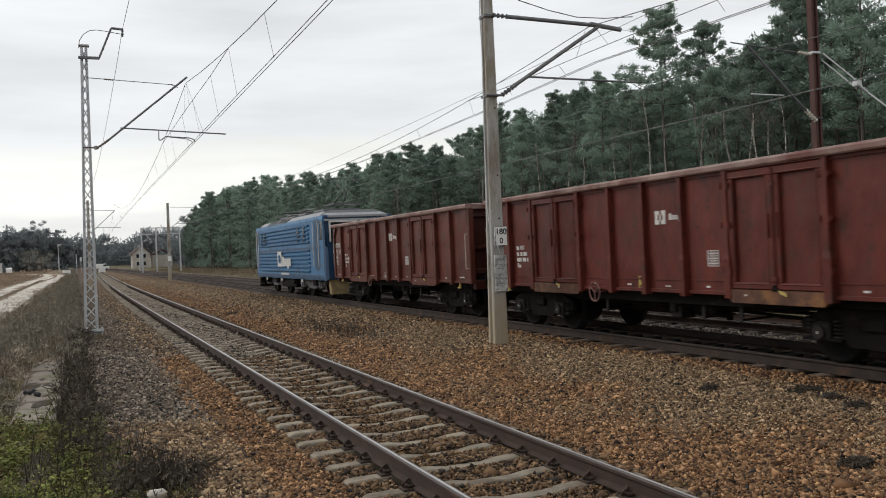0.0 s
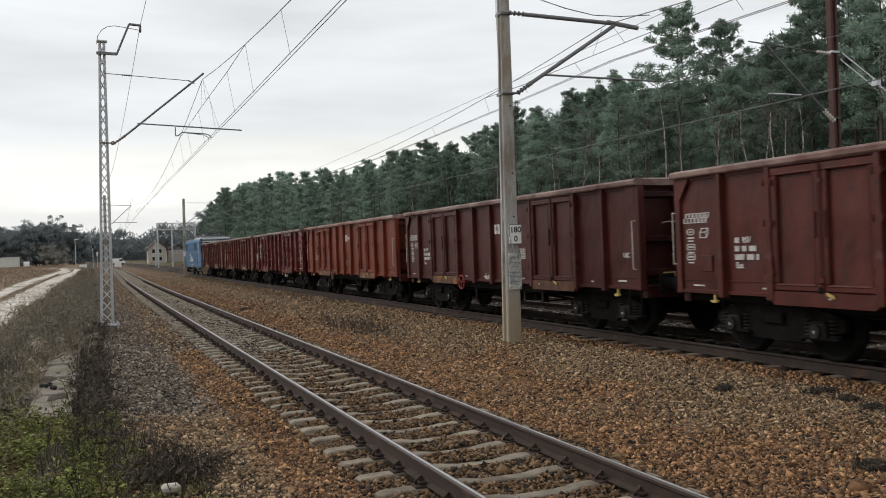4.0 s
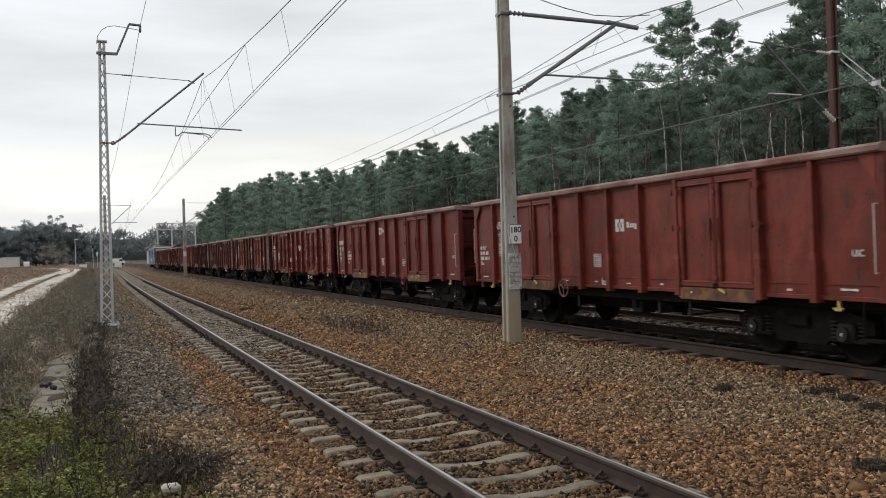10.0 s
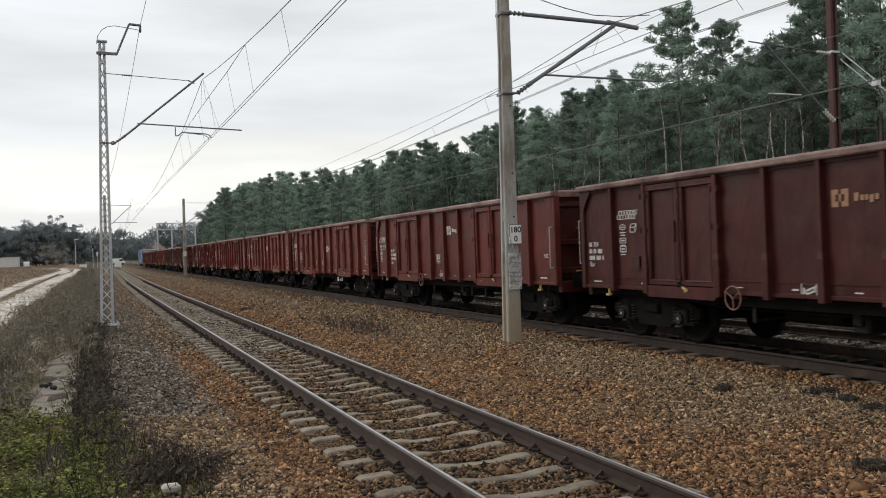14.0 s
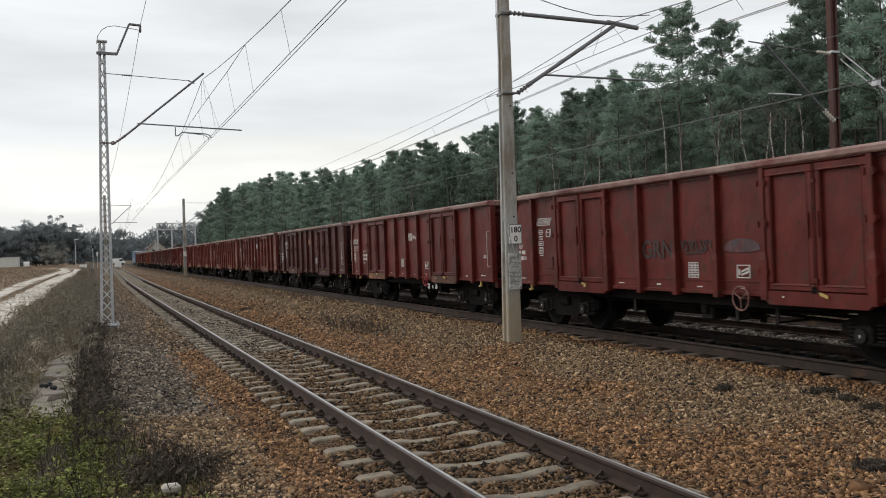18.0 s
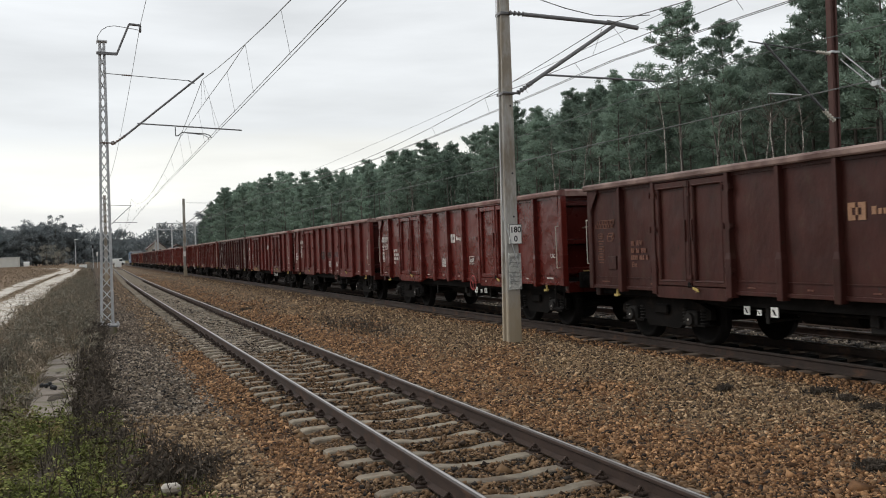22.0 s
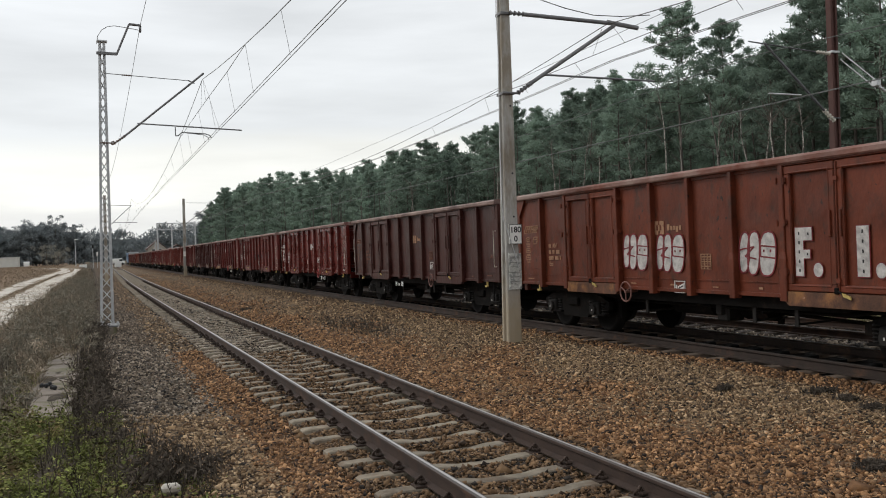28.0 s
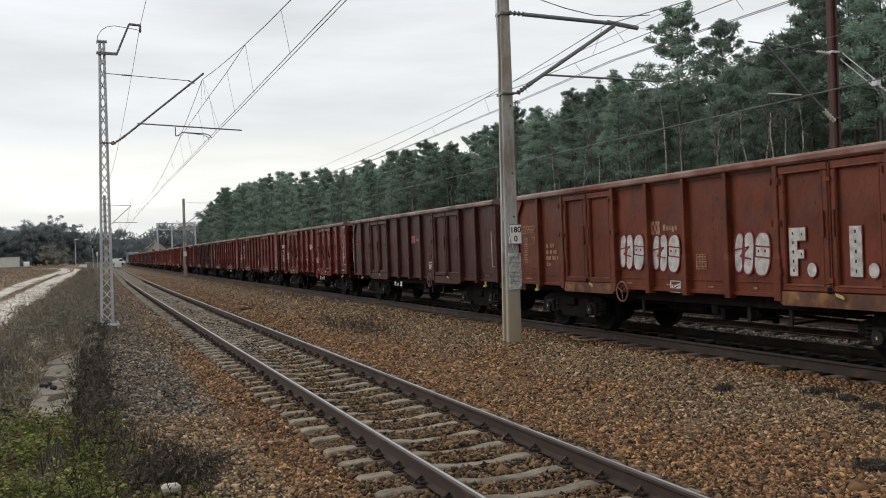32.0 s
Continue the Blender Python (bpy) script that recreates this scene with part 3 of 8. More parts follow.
OCTA = np.array([(1, 0, 0), (-1, 0, 0), (0, 1, 0), (0, -1, 0), (0, 0, 1), (0, 0, -1)], float) * 1.6
OCTA_F = np.array([(0, 2, 4), (2, 1, 4), (1, 3, 4), (3, 0, 4), (2, 0, 5), (1, 2, 5), (3, 1, 5), (0, 3, 5)])


def stones(name, label, pts, size, material, sink=0.3, plain=True, lift=0.0):
    """Angular stones on the ground at pts (x, y), with the mean radius size."""
    n = len(pts)
    base, faces = (OCTA, OCTA_F) if plain else (CUBE, CUBE_F)
    nv = len(base)
    q = rng.normal(size=(n, 4))
    q /= np.linalg.norm(q, axis=1)[:, None]
    w, x, y, z = q.T
    R = np.stack([1 - 2 * (y * y + z * z), 2 * (x * y - z * w), 2 * (x * z + y * w), 2 * (x * y + z * w), 1 - 2 * (x * x + z * z), 2 * (y * z - x * w),
                  2 * (x * z - y * w), 2 * (y * z + x * w), 1 - 2 * (x * x + y * y)], -1).reshape(n, 3, 3)
    r = size * rng.lognormal(0, 0.28, n)
    b = base[None] * (0.62 + rng.uniform(-0.36, 0.36, (n, nv, 3))) * rng.uniform(0.45, 1.35, (n, 1, 3)) + rng.normal(0, 0.16, (n, nv, 3))
    v = np.einsum("nij,nkj->nki", R, b) * r[:, None, None]
    v[:, :, 2] *= 0.8
    v += np.stack([pts[:, 0], pts[:, 1], gz(pts[:, 0], pts[:, 1]) + r * sink + lift * (1 - ease(abs(pts[:, 0]), 1.02, 1.4))], -1)[:, None, :]
    f = (faces[None] + nv * np.arange(n)[:, None, None]).reshape(-1, faces.shape[1])
    tagged(new(name, raw(name, v.reshape(-1, 3), f, material)), label=label, category="gravel", kind="stuff")


def strew(x0, x1, y0, y1, per):
    n = int((x1 - x0) * (y1 - y0) * per)
    return np.stack([rng.uniform(x0, x1, n), rng.uniform(y0, y1, n)], -1)


def clear_of_rails(p):
    ok = np.ones(len(p), bool)
    for x in (A_X, B_X):
        for s in (-1, 1):
            ok &= abs(p[:, 0] - x - s * GAUGE / 2) > 0.09
    return p[ok]


# ---------------------------------------------------------------- masts and wires
def sag(p, q, low, n=16):
    """Points of a hanging wire from p to q, low metres under its chord in the middle."""
    p, q = Vector(p), Vector(q)
    return [p.lerp(q, k / n) - Vector((0, 0, 4 * low * (k / n) * (1 - k / n))) for k in range(n + 1)]


def insulator(g, p, q, r=0.06, n=5, mi=0):
    """Ribbed insulator between p and q."""
    p, q = Vector(p), Vector(q)
    g.tube(p, q, r * 0.45, mi=mi)
    for k in range(n):
        a, b = p.lerp(q, (k + 0.25) / n), p.lerp(q, (k + 0.75) / n)
        g.tube(a, b, r, r * 0.6, seg=10, mi=mi)


def lattice_mast():
    y = 30.3
    root = thing("catenary_mast", "galvanised steel lattice catenary mast beside the near track", "catenary mast", pose(-3.21, y, -0.13, 0, 0.96, 0))
    h, w0, w1 = 8.99, 0.168, 0.062
    for sx in (-1, 1):
        for sy in (-1, 1):
            g = Geo()
            a, b = Vector((sx * w0, sy * w0 * 0.8, 0.05)), Vector((sx * w1, sy * w1 * 0.8, h))
            for d in (Vector((0.035 * -sx, 0, 0)), Vector((0, 0.035 * -sy, 0))):
                v = [a - d, a + d, b + d, b - d]
                t = Vector((0.006, 0.006, 0))
                g.add([p - t for p in v] + [p + t for p in v], [(0, 1, 2, 3), (7, 6, 5, 4), (0, 4, 5, 1), (1, 5, 6, 2), (2, 6, 7, 3), (3, 7, 4, 0)])
            put("leg", g, M["galv"], root)
    n = 24
    for k in range(n):
        za, zb = 0.12 + (h - 0.2) * k / n, 0.12 + (h - 0.2) * (k + 1) / n
        wa, wb = w0 + (w1 - w0) * za / h, w0 + (w1 - w0) * zb / h
        for s in (-1, 1):
            g = Geo()
            g.tube((s * wa, -wa * 0.8, za), (-s * wb, -wb * 0.8, zb), 0.016, seg=4).tube((s * wa, wa * 0.8, za), (-s * wb, wb * 0.8, zb), 0.016, seg=4)
            g.tube((s * wa, -wa * 0.8, za), (s * wb, wb * 0.8, zb), 0.011, seg=4)
            put("lacing", g, M["galv"], root)
    put("foot_plate", Geo().box(-0.31, 0.31, -0.27, 0.27, 0.02, 0.06, ch=0.01), M["mid_iron"], root)
    put("foundation", Geo().box(-0.27, 0.27, -0.27, 0.27, -0.6, 0.02, ch=0.03), M["slab"], root)
    for sx in (-1, 1):
        put("base_rail", Geo().box(-0.36, 0.36, sx * 0.24 - 0.035, sx * 0.24 + 0.035, 0.06, 0.11, ch=0.008), M["galv"], root)
        for sy in (-1, 1):
            put("anchor_bolt", Geo().tube((sx * 0.31, sy * 0.24, 0.0), (sx * 0.31, sy * 0.24, 0.17), 0.026).tube((sx * 0.31, sy * 0.24, 0.10), (sx * 0.31, sy * 0.24, 0.135), 0.048, seg=6), M["galv"], root)
    # arm for the feeder on top, bracket for the contact wire; local x from the mast, z from its foot
    put("top_cap", Geo().box(-0.16, 0.16, -0.13, 0.13, h, h + 0.05, ch=0.01), M["galv"], root)
    put("feeder_arm", Geo().box(-0.17, 0.445, -0.16, -0.10, 8.57, 8.66, ch=0.01).tube((0.43, -0.12, 8.60), (0.82, -0.12, 9.59), 0.032).tube((0.82, -0.12, 9.59), (1.18, -0.12, 9.57), 0.04), M["mid_iron"], root)
    g = Geo()
    insulator(g, (1.15, -0.12, 9.56), (1.15, -0.12, 9.34), 0.05)
    put("feeder_insulator", g, M["mid_iron"], root)
    put("jumper", Geo().path([(-0.15, -0.1, 8.9), (-0.12, -0.1, 9.15), (0.0, -0.1, 9.35), (0.17, -0.1, 9.47), (0.38, -0.1, 9.51), (0.7, -0.1, 9.48), (1.1, -0.12, 9.42)], 0.011, 5), M["wire"], root)
    put("tie_rod", Geo().tube((0.04, -0.12, 7.99), (2.62, -0.12, 7.88), 0.012).tube((2.60, -0.12, 7.89), (2.80, -0.12, 7.80), 0.02), M["mid_iron"], root)
    g = Geo()
    insulator(g, (0.56, -0.12, 7.965), (0.86, -0.12, 7.955), 0.035)
    put("tie_insulator", g, M["insulator"], root)
    put("bracket_tube", Geo().tube((0.52, -0.12, 5.94), (3.10, -0.12, 8.15), 0.032), M["mid_iron"], root)
    g = Geo()
    insulator(g, (0.30, -0.12, 5.78), (0.66, -0.12, 6.06), 0.05)
    g.tube((-0.1, -0.12, 5.80), (0.3, -0.12, 5.80), 0.022).ring((0.27, -0.12, 5.80), (0, 1, 0), 0.05, 0.02, 10, 5)
    put("bracket_insulator", g, M["insulator"], root)
    put("registration_tube", Geo().tube((1.01, -0.12, 6.44), (4.29, -0.12, 6.32), 0.022), M["mid_iron"], root)
    put("steady_arm", Geo().path([(2.17, -0.12, 6.36), (2.17, -0.12, 6.08), (2.24, -0.12, 6.08), (2.38, -0.12, 6.20), (3.10, -0.12, 6.17), (3.26, -0.12, 6.12), (3.30, -0.12, 6.03)], 0.016, 6)
        .path([(2.38, -0.14, 6.19), (3.05, -0.14, 6.13), (3.20, -0.14, 6.05), (3.2, -0.12, 5.98)], 0.012, 5), M["mid_iron"], root)
    return root


def stain_foot(m, color, top, soft):
    """A mineral stain with a ragged upper edge, low on a thing that stands at its own zero height."""
    n, l = m.node_tree.nodes, m.node_tree.links
    b = n["Principled BSDF"].inputs["Base Color"]
    old = b.links[0].from_socket
    tc, sep, wob, edge, mix = n.new("ShaderNodeTexCoord"), n.new("ShaderNodeSeparateXYZ"), n.new("ShaderNodeTexNoise"), n.new("ShaderNodeMapRange"), n.new("ShaderNodeMix")
    wob.inputs["Scale"].default_value, wob.inputs["Detail"].default_value = 4.0, 6
    l.new(tc.outputs["Object"], sep.inputs[0])
    l.new(tc.outputs["Object"], wob.inputs["Vector"])
    add = n.new("ShaderNodeMath")
    add.operation = "MULTIPLY_ADD"
    add.inputs[1].default_value = 1.3
    l.new(wob.outputs["Fac"], add.inputs[0])
    l.new(sep.outputs["Z"], add.inputs[2])
    edge.inputs["From Min"].default_value, edge.inputs["From Max"].default_value = top + 0.65 - soft, top + 0.65 + soft
    edge.inputs["To Min"].default_value, edge.inputs["To Max"].default_value = 0.75, 0.0
    l.new(add.outputs[0], edge.inputs["Value"])
    mix.data_type = "RGBA"
    l.new(edge.outputs["Result"], mix.inputs["Factor"])
    l.new(old, mix.inputs["A"])
    mix.inputs["B"].default_value = (*color, 1)
    l.new(mix.outputs["Result"], b)


def concrete_pole(x, y, z, h, w0, w1, label):
    """Tapered concrete pole, wider than deep, with chamfered corners."""
    root = thing("catenary_pole", label, "catenary pole", pose(x, y, z, 0, 0.56, 0), group="concrete catenary poles")
    v, f = [], []
    for s, t in ((0, w0), (0.5, (w0 + w1) / 2), (1, w1)):
        d, e = t * 1.0, t * 0.12
        pr = [(t - e, -d), (t, -d + e), (t, -d * 0.45), (t * 0.72, -d * 0.33), (t * 0.72, d * 0.33), (t, d * 0.45), (t, d - e), (t - e, d),
              (-t + e, d), (-t, d - e), (-t, d * 0.45), (-t * 0.72, d * 0.33), (-t * 0.72, -d * 0.33), (-t, -d * 0.45), (-t, -d + e), (-t + e, -d)]
        v += [(px, py, s * h) for px, py in pr]
    for i in range(2):
        f += [(i * 16 + k, i * 16 + (k + 1) % 16, i * 16 + 16 + (k + 1) % 16, i * 16 + 16 + k) for k in range(16)]
    f += [tuple(range(16))[::-1], tuple(range(32, 48))]
    put("shaft", Geo().add(v, f), M["concrete"], root)
    return root


def far_bracket(root, side, reach, z_low, z_top, y=-0.2):
    put("bracket_tube", Geo().tube((side * 0.2, y, z_low), (side * reach, y, z_top), 0.028), M["dark_iron"], root)
    put("tie_rod", Geo().tube((side * 0.2, y, z_top + 0.05), (side * reach, y, z_top), 0.02), M["dark_iron"], root)
    put("registration_tube", Geo().tube((side * reach * 0.3, y, z_low + 0.5), (side * (reach + 0.5), y, z_low + 0.45), 0.022), M["dark_iron"], root)


def make_masts():
    lattice_mast()
    stain_foot(M["concrete"], (0.33, 0.265, 0.175), 1.15, 0.45)
    # pole beside the train's track
    p = concrete_pole(4.51, 17.0, -0.12, 9.2, 0.158, 0.083, "weathered concrete catenary pole with a white kilometre plate, between the tracks")
    o = 0.12
    put("top_tube", Geo().tube((0.40, -0.17, 6.79 + o), (2.55, -0.17, 6.74 + o), 0.045).tube((2.40, -0.17, 6.76 + o), (3.17, -0.17, 6.68 + o), 0.052), M["mid_iron"], p)
    g = Geo()
    insulator(g, (0.05, -0.17, 6.80 + o), (0.44, -0.17, 6.79 + o), 0.055, 4)
    put("top_insulator", g, M["mid_iron"], p)
    put("bracket_tube", Geo().tube((0.42, -0.17, 5.30 + o), (2.58, -0.17, 6.70 + o), 0.042), M["mid_iron"], p)
    g = Geo()
    insulator(g, (0.20, -0.17, 5.14 + o), (0.56, -0.17, 5.39 + o), 0.058)
    g.tube((-0.15, -0.17, 5.14 + o), (0.24, -0.17, 5.14 + o), 0.024)
    put("bracket_insulator", g, M["mid_iron"], p)
    put("registration_tube", Geo().tube((0.84, -0.17, 5.55 + o), (3.56, -0.17, 5.53 + o), 0.022), M["mid_iron"], p)
    for z, w in ((6.80, 0.125), (5.14, 0.135)):
        put("collar", Geo().box(-w, w, -w - 0.02, w + 0.02, z - 0.03 + o, z + 0.03 + o, ch=0.008), M["mid_iron"], p)
    # black discs stand for the darkness inside bolt openings
    for z in (5.0, 3.6, 2.7, 1.2):
        put("hole", Geo().tube((0.05, -0.145 + z * 0.008, z), (0.05, -0.158 + z * 0.008, z), 0.022, seg=10), M["black"], p)
    put("earth_cable", Geo().path([(-0.21, -0.14, 8.9), (-0.235, -0.16, 6.9), (-0.20, -0.14, 5.9), (-0.235, -0.16, 4.6), (-0.25, -0.2, 3.0), (-0.22, -0.2, 2.65), (-0.02, -0.21, 2.05), (0.10, -0.19, 1.65)],
                                  0.010, 5), M["galv"], p)
    # kilometre plate and an old notice
    plate = thing("kilometre_plate", "white enamel kilometre plate with black figures, on a concrete pole", "sign", pose(4.585, 16.815, 2.215, 0, 0.56, 0))
    put("plate", Geo().box(-0.142, 0.142, -0.006, 0.03, -0.205, 0.205, ch=0.004), M["white"], plate)
    for x0, x1, z0, z1 in ((-0.142, -0.131, -0.205, 0.205), (0.131, 0.142, -0.205, 0.205), (-0.131, 0.131, 0.194, 0.205), (-0.131, 0.131, -0.205, -0.194)):
        put("border", Geo().box(x0, x1, -0.009, -0.005, z0, z1), M["black"], plate)
    words("figure", "180", 0.168, M["black"], plate, pose(0, -0.009, 0.088, 90, 0, 0))
    words("figure", "0", 0.168, M["black"], plate, pose(0.0, -0.009, -0.10, 90, 0, 0))
    note = thing("notice", "weathered grey paper notice torn on a concrete pole", "notice", pose(4.555, 16.825, 1.45, 0, 0.56, 0))
    put("sheet", Geo().box(-0.14, 0.14, -0.006, 0.03, -0.02, 0.37, ch=0.003), M["poster"], note)
    put("sheet", Geo().box(-0.136, 0.14, -0.010, 0.03, -0.38, -0.03, ch=0.003), M["poster"], note)
    for x0, x1, z0, z1, d in ((-0.11, 0.09, 0.26, 0.30, 0), (-0.11, 0.05, 0.17, 0.19, 0), (-0.1, 0.1, 0.09, 0.10, 0), (-0.1, 0.07, -0.13, -0.11, 0.004), (-0.1, 0.1, -0.22, -0.205, 0.004)):
        put("printed_bar", Geo().box(x0, x1, -0.009 - d, -0.005 - d, z0, z1), M["faded_ink"], note)
    # pole further along
    q = concrete_pole(5.5, 98.0, -0.15, 8.25, 0.17, 0.12, "concrete catenary pole between the tracks, further along the line")
    far_bracket(q, 1, 2.9, 5.6, 7.75)
    put("plate", Geo().box(-0.17, 0.17, -0.24, -0.21, 2.2, 2.7), M["white"], q)
    q = concrete_pole(-2.35, 92.0, -0.25, 8.4, 0.17, 0.12, "catenary pole beside the near track, further along the line")
    far_bracket(q, 1, 2.4, 5.3, 7.4)
    # red-brown steel mast behind the siding
    r = thing("steel_mast", "red-brown painted steel column mast with guy rods, behind the siding", "catenary mast", pose(14.0, 17.6, -0.2, 0, 0.3, 0))
    for s in (-1, 1):
        put("column", Geo().box(s * 0.075 - 0.03, s * 0.075 + 0.03, -0.09, 0.09, 0, 9.0, ch=0.01), M["redlead"], r)
    put("web", Geo().box(-0.05, 0.05, -0.03, 0.03, 0, 9.0), M["redlead"], r)
    put("band", Geo().box(-0.13, 0.13, -0.11, 0.11, 6.72, 6.78, ch=0.01), M["galv"], r)
    put("band", Geo().box(-0.12, 0.12, -0.1, 0.1, 5.06, 5.1, ch=0.01), M["dark_iron"], r)
    put("bracket_tube", Geo().tube((-0.42, -0.1, 5.25), (-1.80, 0.4, 6.98), 0.032), M["dark_iron"], r)
    put("tie_rod", Geo().tube((-0.2, -0.1, 6.68), (-2.2, 0.5, 7.03), 0.018), M["dark_iron"], r)
    put("registration_tube", Geo().tube((-0.95, 0.1, 5.66), (-1.75, 0.35, 5.72), 0.02), M["galv"], r)
    g = Geo()
    insulator(g, (-0.1, -0.1, 5.0), (-0.45, -0.08, 5.3), 0.06)
    put("bracket_insulator", g, M["pale_iron"], r)
    g = Geo()
    insulator(g, (-0.2, -0.12, 6.68), (-0.55, -0.02, 6.74), 0.05)
    put("tie_insulator", g, M["pale_iron"], r)
    for e, z in ((0.0, 6.55), (0.06, 6.7)):
        put("guy_rod", Geo().tube((0.1, -0.15 - e, z), (0.44, -0.90 - e, z - 0.85), 0.017), M["galv"], r)
    g = Geo()
    insulator(g, (0.42, -0.86, 5.86), (0.54, -1.12, 5.58), 0.055)
    g.box(0.36, 0.50, -1.02, -0.82, 5.74, 5.92, ch=0.02).tube((0.54, -1.12, 5.58), (1.15, -2.45, 4.15), 0.02)
    put("guy_insulator", g, M["galv"], r)
    # portal over the station tracks and masts beyond
    po = thing("portal", "grey lattice portal over the station tracks", "portal", pose(9.5, 200, 0))
    for x in (0.0, 2.95, 7.8):
        put("leg", Geo().box(x - 0.14, x + 0.14, -0.14, 0.14, -0.2, 9.3), M["galv"], po)
    put("chord", Geo().box(0, 7.8, -0.08, 0.08, 9.15, 9.32), M["galv"], po)
    put("chord", Geo().box(0, 7.8, -0.08, 0.08, 7.85, 8.0), M["galv"], po)
    for k in range(13):
        put("lacing", Geo().tube((0.6 * k, 0, 7.95), (0.6 * k + 0.6, 0, 9.2), 0.05, seg=4).tube((0.6 * k, 0, 9.2), (0.6 * k + 0.6, 0, 7.95), 0.05, seg=4), M["galv"], po)
    for x, yy, hh in ((11.2, 235, 6.6), (15.6, 290, 8.6), (20.4, 300, 8.0)):
        q = thing("catenary_mast", "slim grey catenary mast at the station", "catenary mast", pose(x, yy, -0.1), group="station masts")
        put("shaft", Geo().tube((0, 0, 0), (0, 0, hh), 0.17, 0.12, seg=8), M["galv"], q)
        put("arm", Geo().tube((0, 0, hh - 0.8), (-2.0, 0, hh - 0.4), 0.05), M["dark_iron"], q)


def wire(name, label, pts, r, drops=None, material="wire", stitch=None):
    root = thing(name, label, "overhead wire")
    put("strand", Geo().path(pts, r, 5), M[material], root)
    for a, b in drops or []:
        put("dropper", Geo().tube(a, b, 0.0045, seg=4, caps=False), M["wire"], root)
    if stitch:
        put("stitch_wire", Geo().path(stitch, 0.008, 4), M["wire"], root)
    return root


def catenary(x, supports, low, zc, zm, label, stitch=True, material="wire", far=0.72, swing=False, reach=8.66, lift=0.0):
    """Contact wire pair and messenger over one track. supports: y of each support; low, far: sag of the first span and the share of it that the others have."""
    def over(y, dx, z):
        return (x + dx + (float(bend(y)) if swing else 0.0), y, z)

    def contact(y):
        return zc + lift * max(0.0, 1 - (zm - hang(y)) / low)

    def hang(y):
        for k, (a, b) in enumerate(zip(supports[:-1], supports[1:])):
            if a <= y <= b:
                t = (y - a) / (b - a)
                return zm - 4 * (low if k == 0 else low * far) * t * (1 - t)
        return zm

    span, drops, st = [], [], None
    for a, b in zip(supports[:-1], supports[1:]):
        span += [over(a + (b - a) * k / 16, -0.15, hang(a + (b - a) * k / 16)) for k in range(16)]
        n = max(3, int((b - a - 2 * reach) / 4.25))
        for k in range(n + 1):
            y = a + reach + (b - a - 2 * reach) * k / n
            drops.append((over(y, -0.15, hang(y)), over(y + 0.1, 0.02, contact(y) + 0.01)))
    span.append(over(supports[-1], -0.15, zm))
    for dx in (-0.03, 0.05):
        ys = [supports[0]] + [y for y in range(50, 270, 20) if swing] + [supports[-1]]
        if lift:
            ys = [a + (b - a) * k / 8 for a, b in zip(supports[:-1], supports[1:]) for k in range(8)] + [supports[-1]]
        wire("contact_wire", "double copper contact wire over " + label, [over(y, dx, contact(y)) for y in ys], 0.0075, material=material)
    if stitch:
        y, e = supports[1], reach
        zs = hang(y - e) - 0.03
        st = [over(y - e, -0.15, hang(y - e)), over(y - 0.64 * e, -0.15, zs - 0.02), over(y - 1.2, -0.15, zs), over(y + 1.2, -0.15, zs), over(y + 0.64 * e, -0.15, zs - 0.02), over(y + e, -0.15, hang(y + e))]
        for d in (-0.64 * e, -1.6, 1.4, 0.64 * e):
            drops.append((over(y + d, -0.15, zs), over(y + d, 0.02, contact(y) + 0.01)))
        for d in (-0.7, 0.6):
            drops.append((over(y + d * 0.3, -0.15, zm - 0.05), over(y + d, -0.15, zs)))
        drops.append((over(y - 0.2, -0.15, zm - 0.04), over(y - 2.4, 0.02, contact(y))))
    wire("messenger_wire", "stranded messenger wire with droppers over " + label, span, 0.0095, drops, stitch=st, material=material)


def make_wires():
    catenary(0.12, [-30.0, 30.18, 92.0, 152, 212, 300], 1.6, 5.83, 7.76, "the near track", far=1.1, swing=True)
    # span end at 60 fits the sag seen from the camera; no pole
    catenary(7.10, [-26.0, 16.83, 60.0, 98.0, 150, 200, 250, 320], 1.0, 5.60, 6.68, "the train's track", far=0.98, reach=6.5, lift=0.32)
    catenary(11.4, [-40, 17.6, 80.0, 140, 200, 320], 0.75, 5.08, 6.3, "the siding", stitch=False, material="far_wire")
    wire("feeder_wire", "thin feeder wire along the lattice mast", sag((-1.7, -25, 9.9), (-1.90, 30.18, 9.4), 0.3) + sag((-1.90, 30.18, 9.4), (-2.2, 92, 8.9), 1.0)[1:], 0.008)
    wire("feeder_wire", "thin feeder wire over the siding", sag((11.4, -30, 9.6), (11.4, 80, 7.9), 0.55) + sag((11.4, 80, 7.9), (11.4, 200, 9.2), 1.2)[1:], 0.008, material="far_wire")
    wire("slack_cable", "slack black cable hanging over the tracks", [(7.10, 15.42, 6.54), (6.70, 15.83, 6.59), (6.20, 16.11, 6.66), (5.60, 16.20, 6.79), (5.00, 16.28, 6.97), (4.40, 16.33, 7.17)], 0.010)


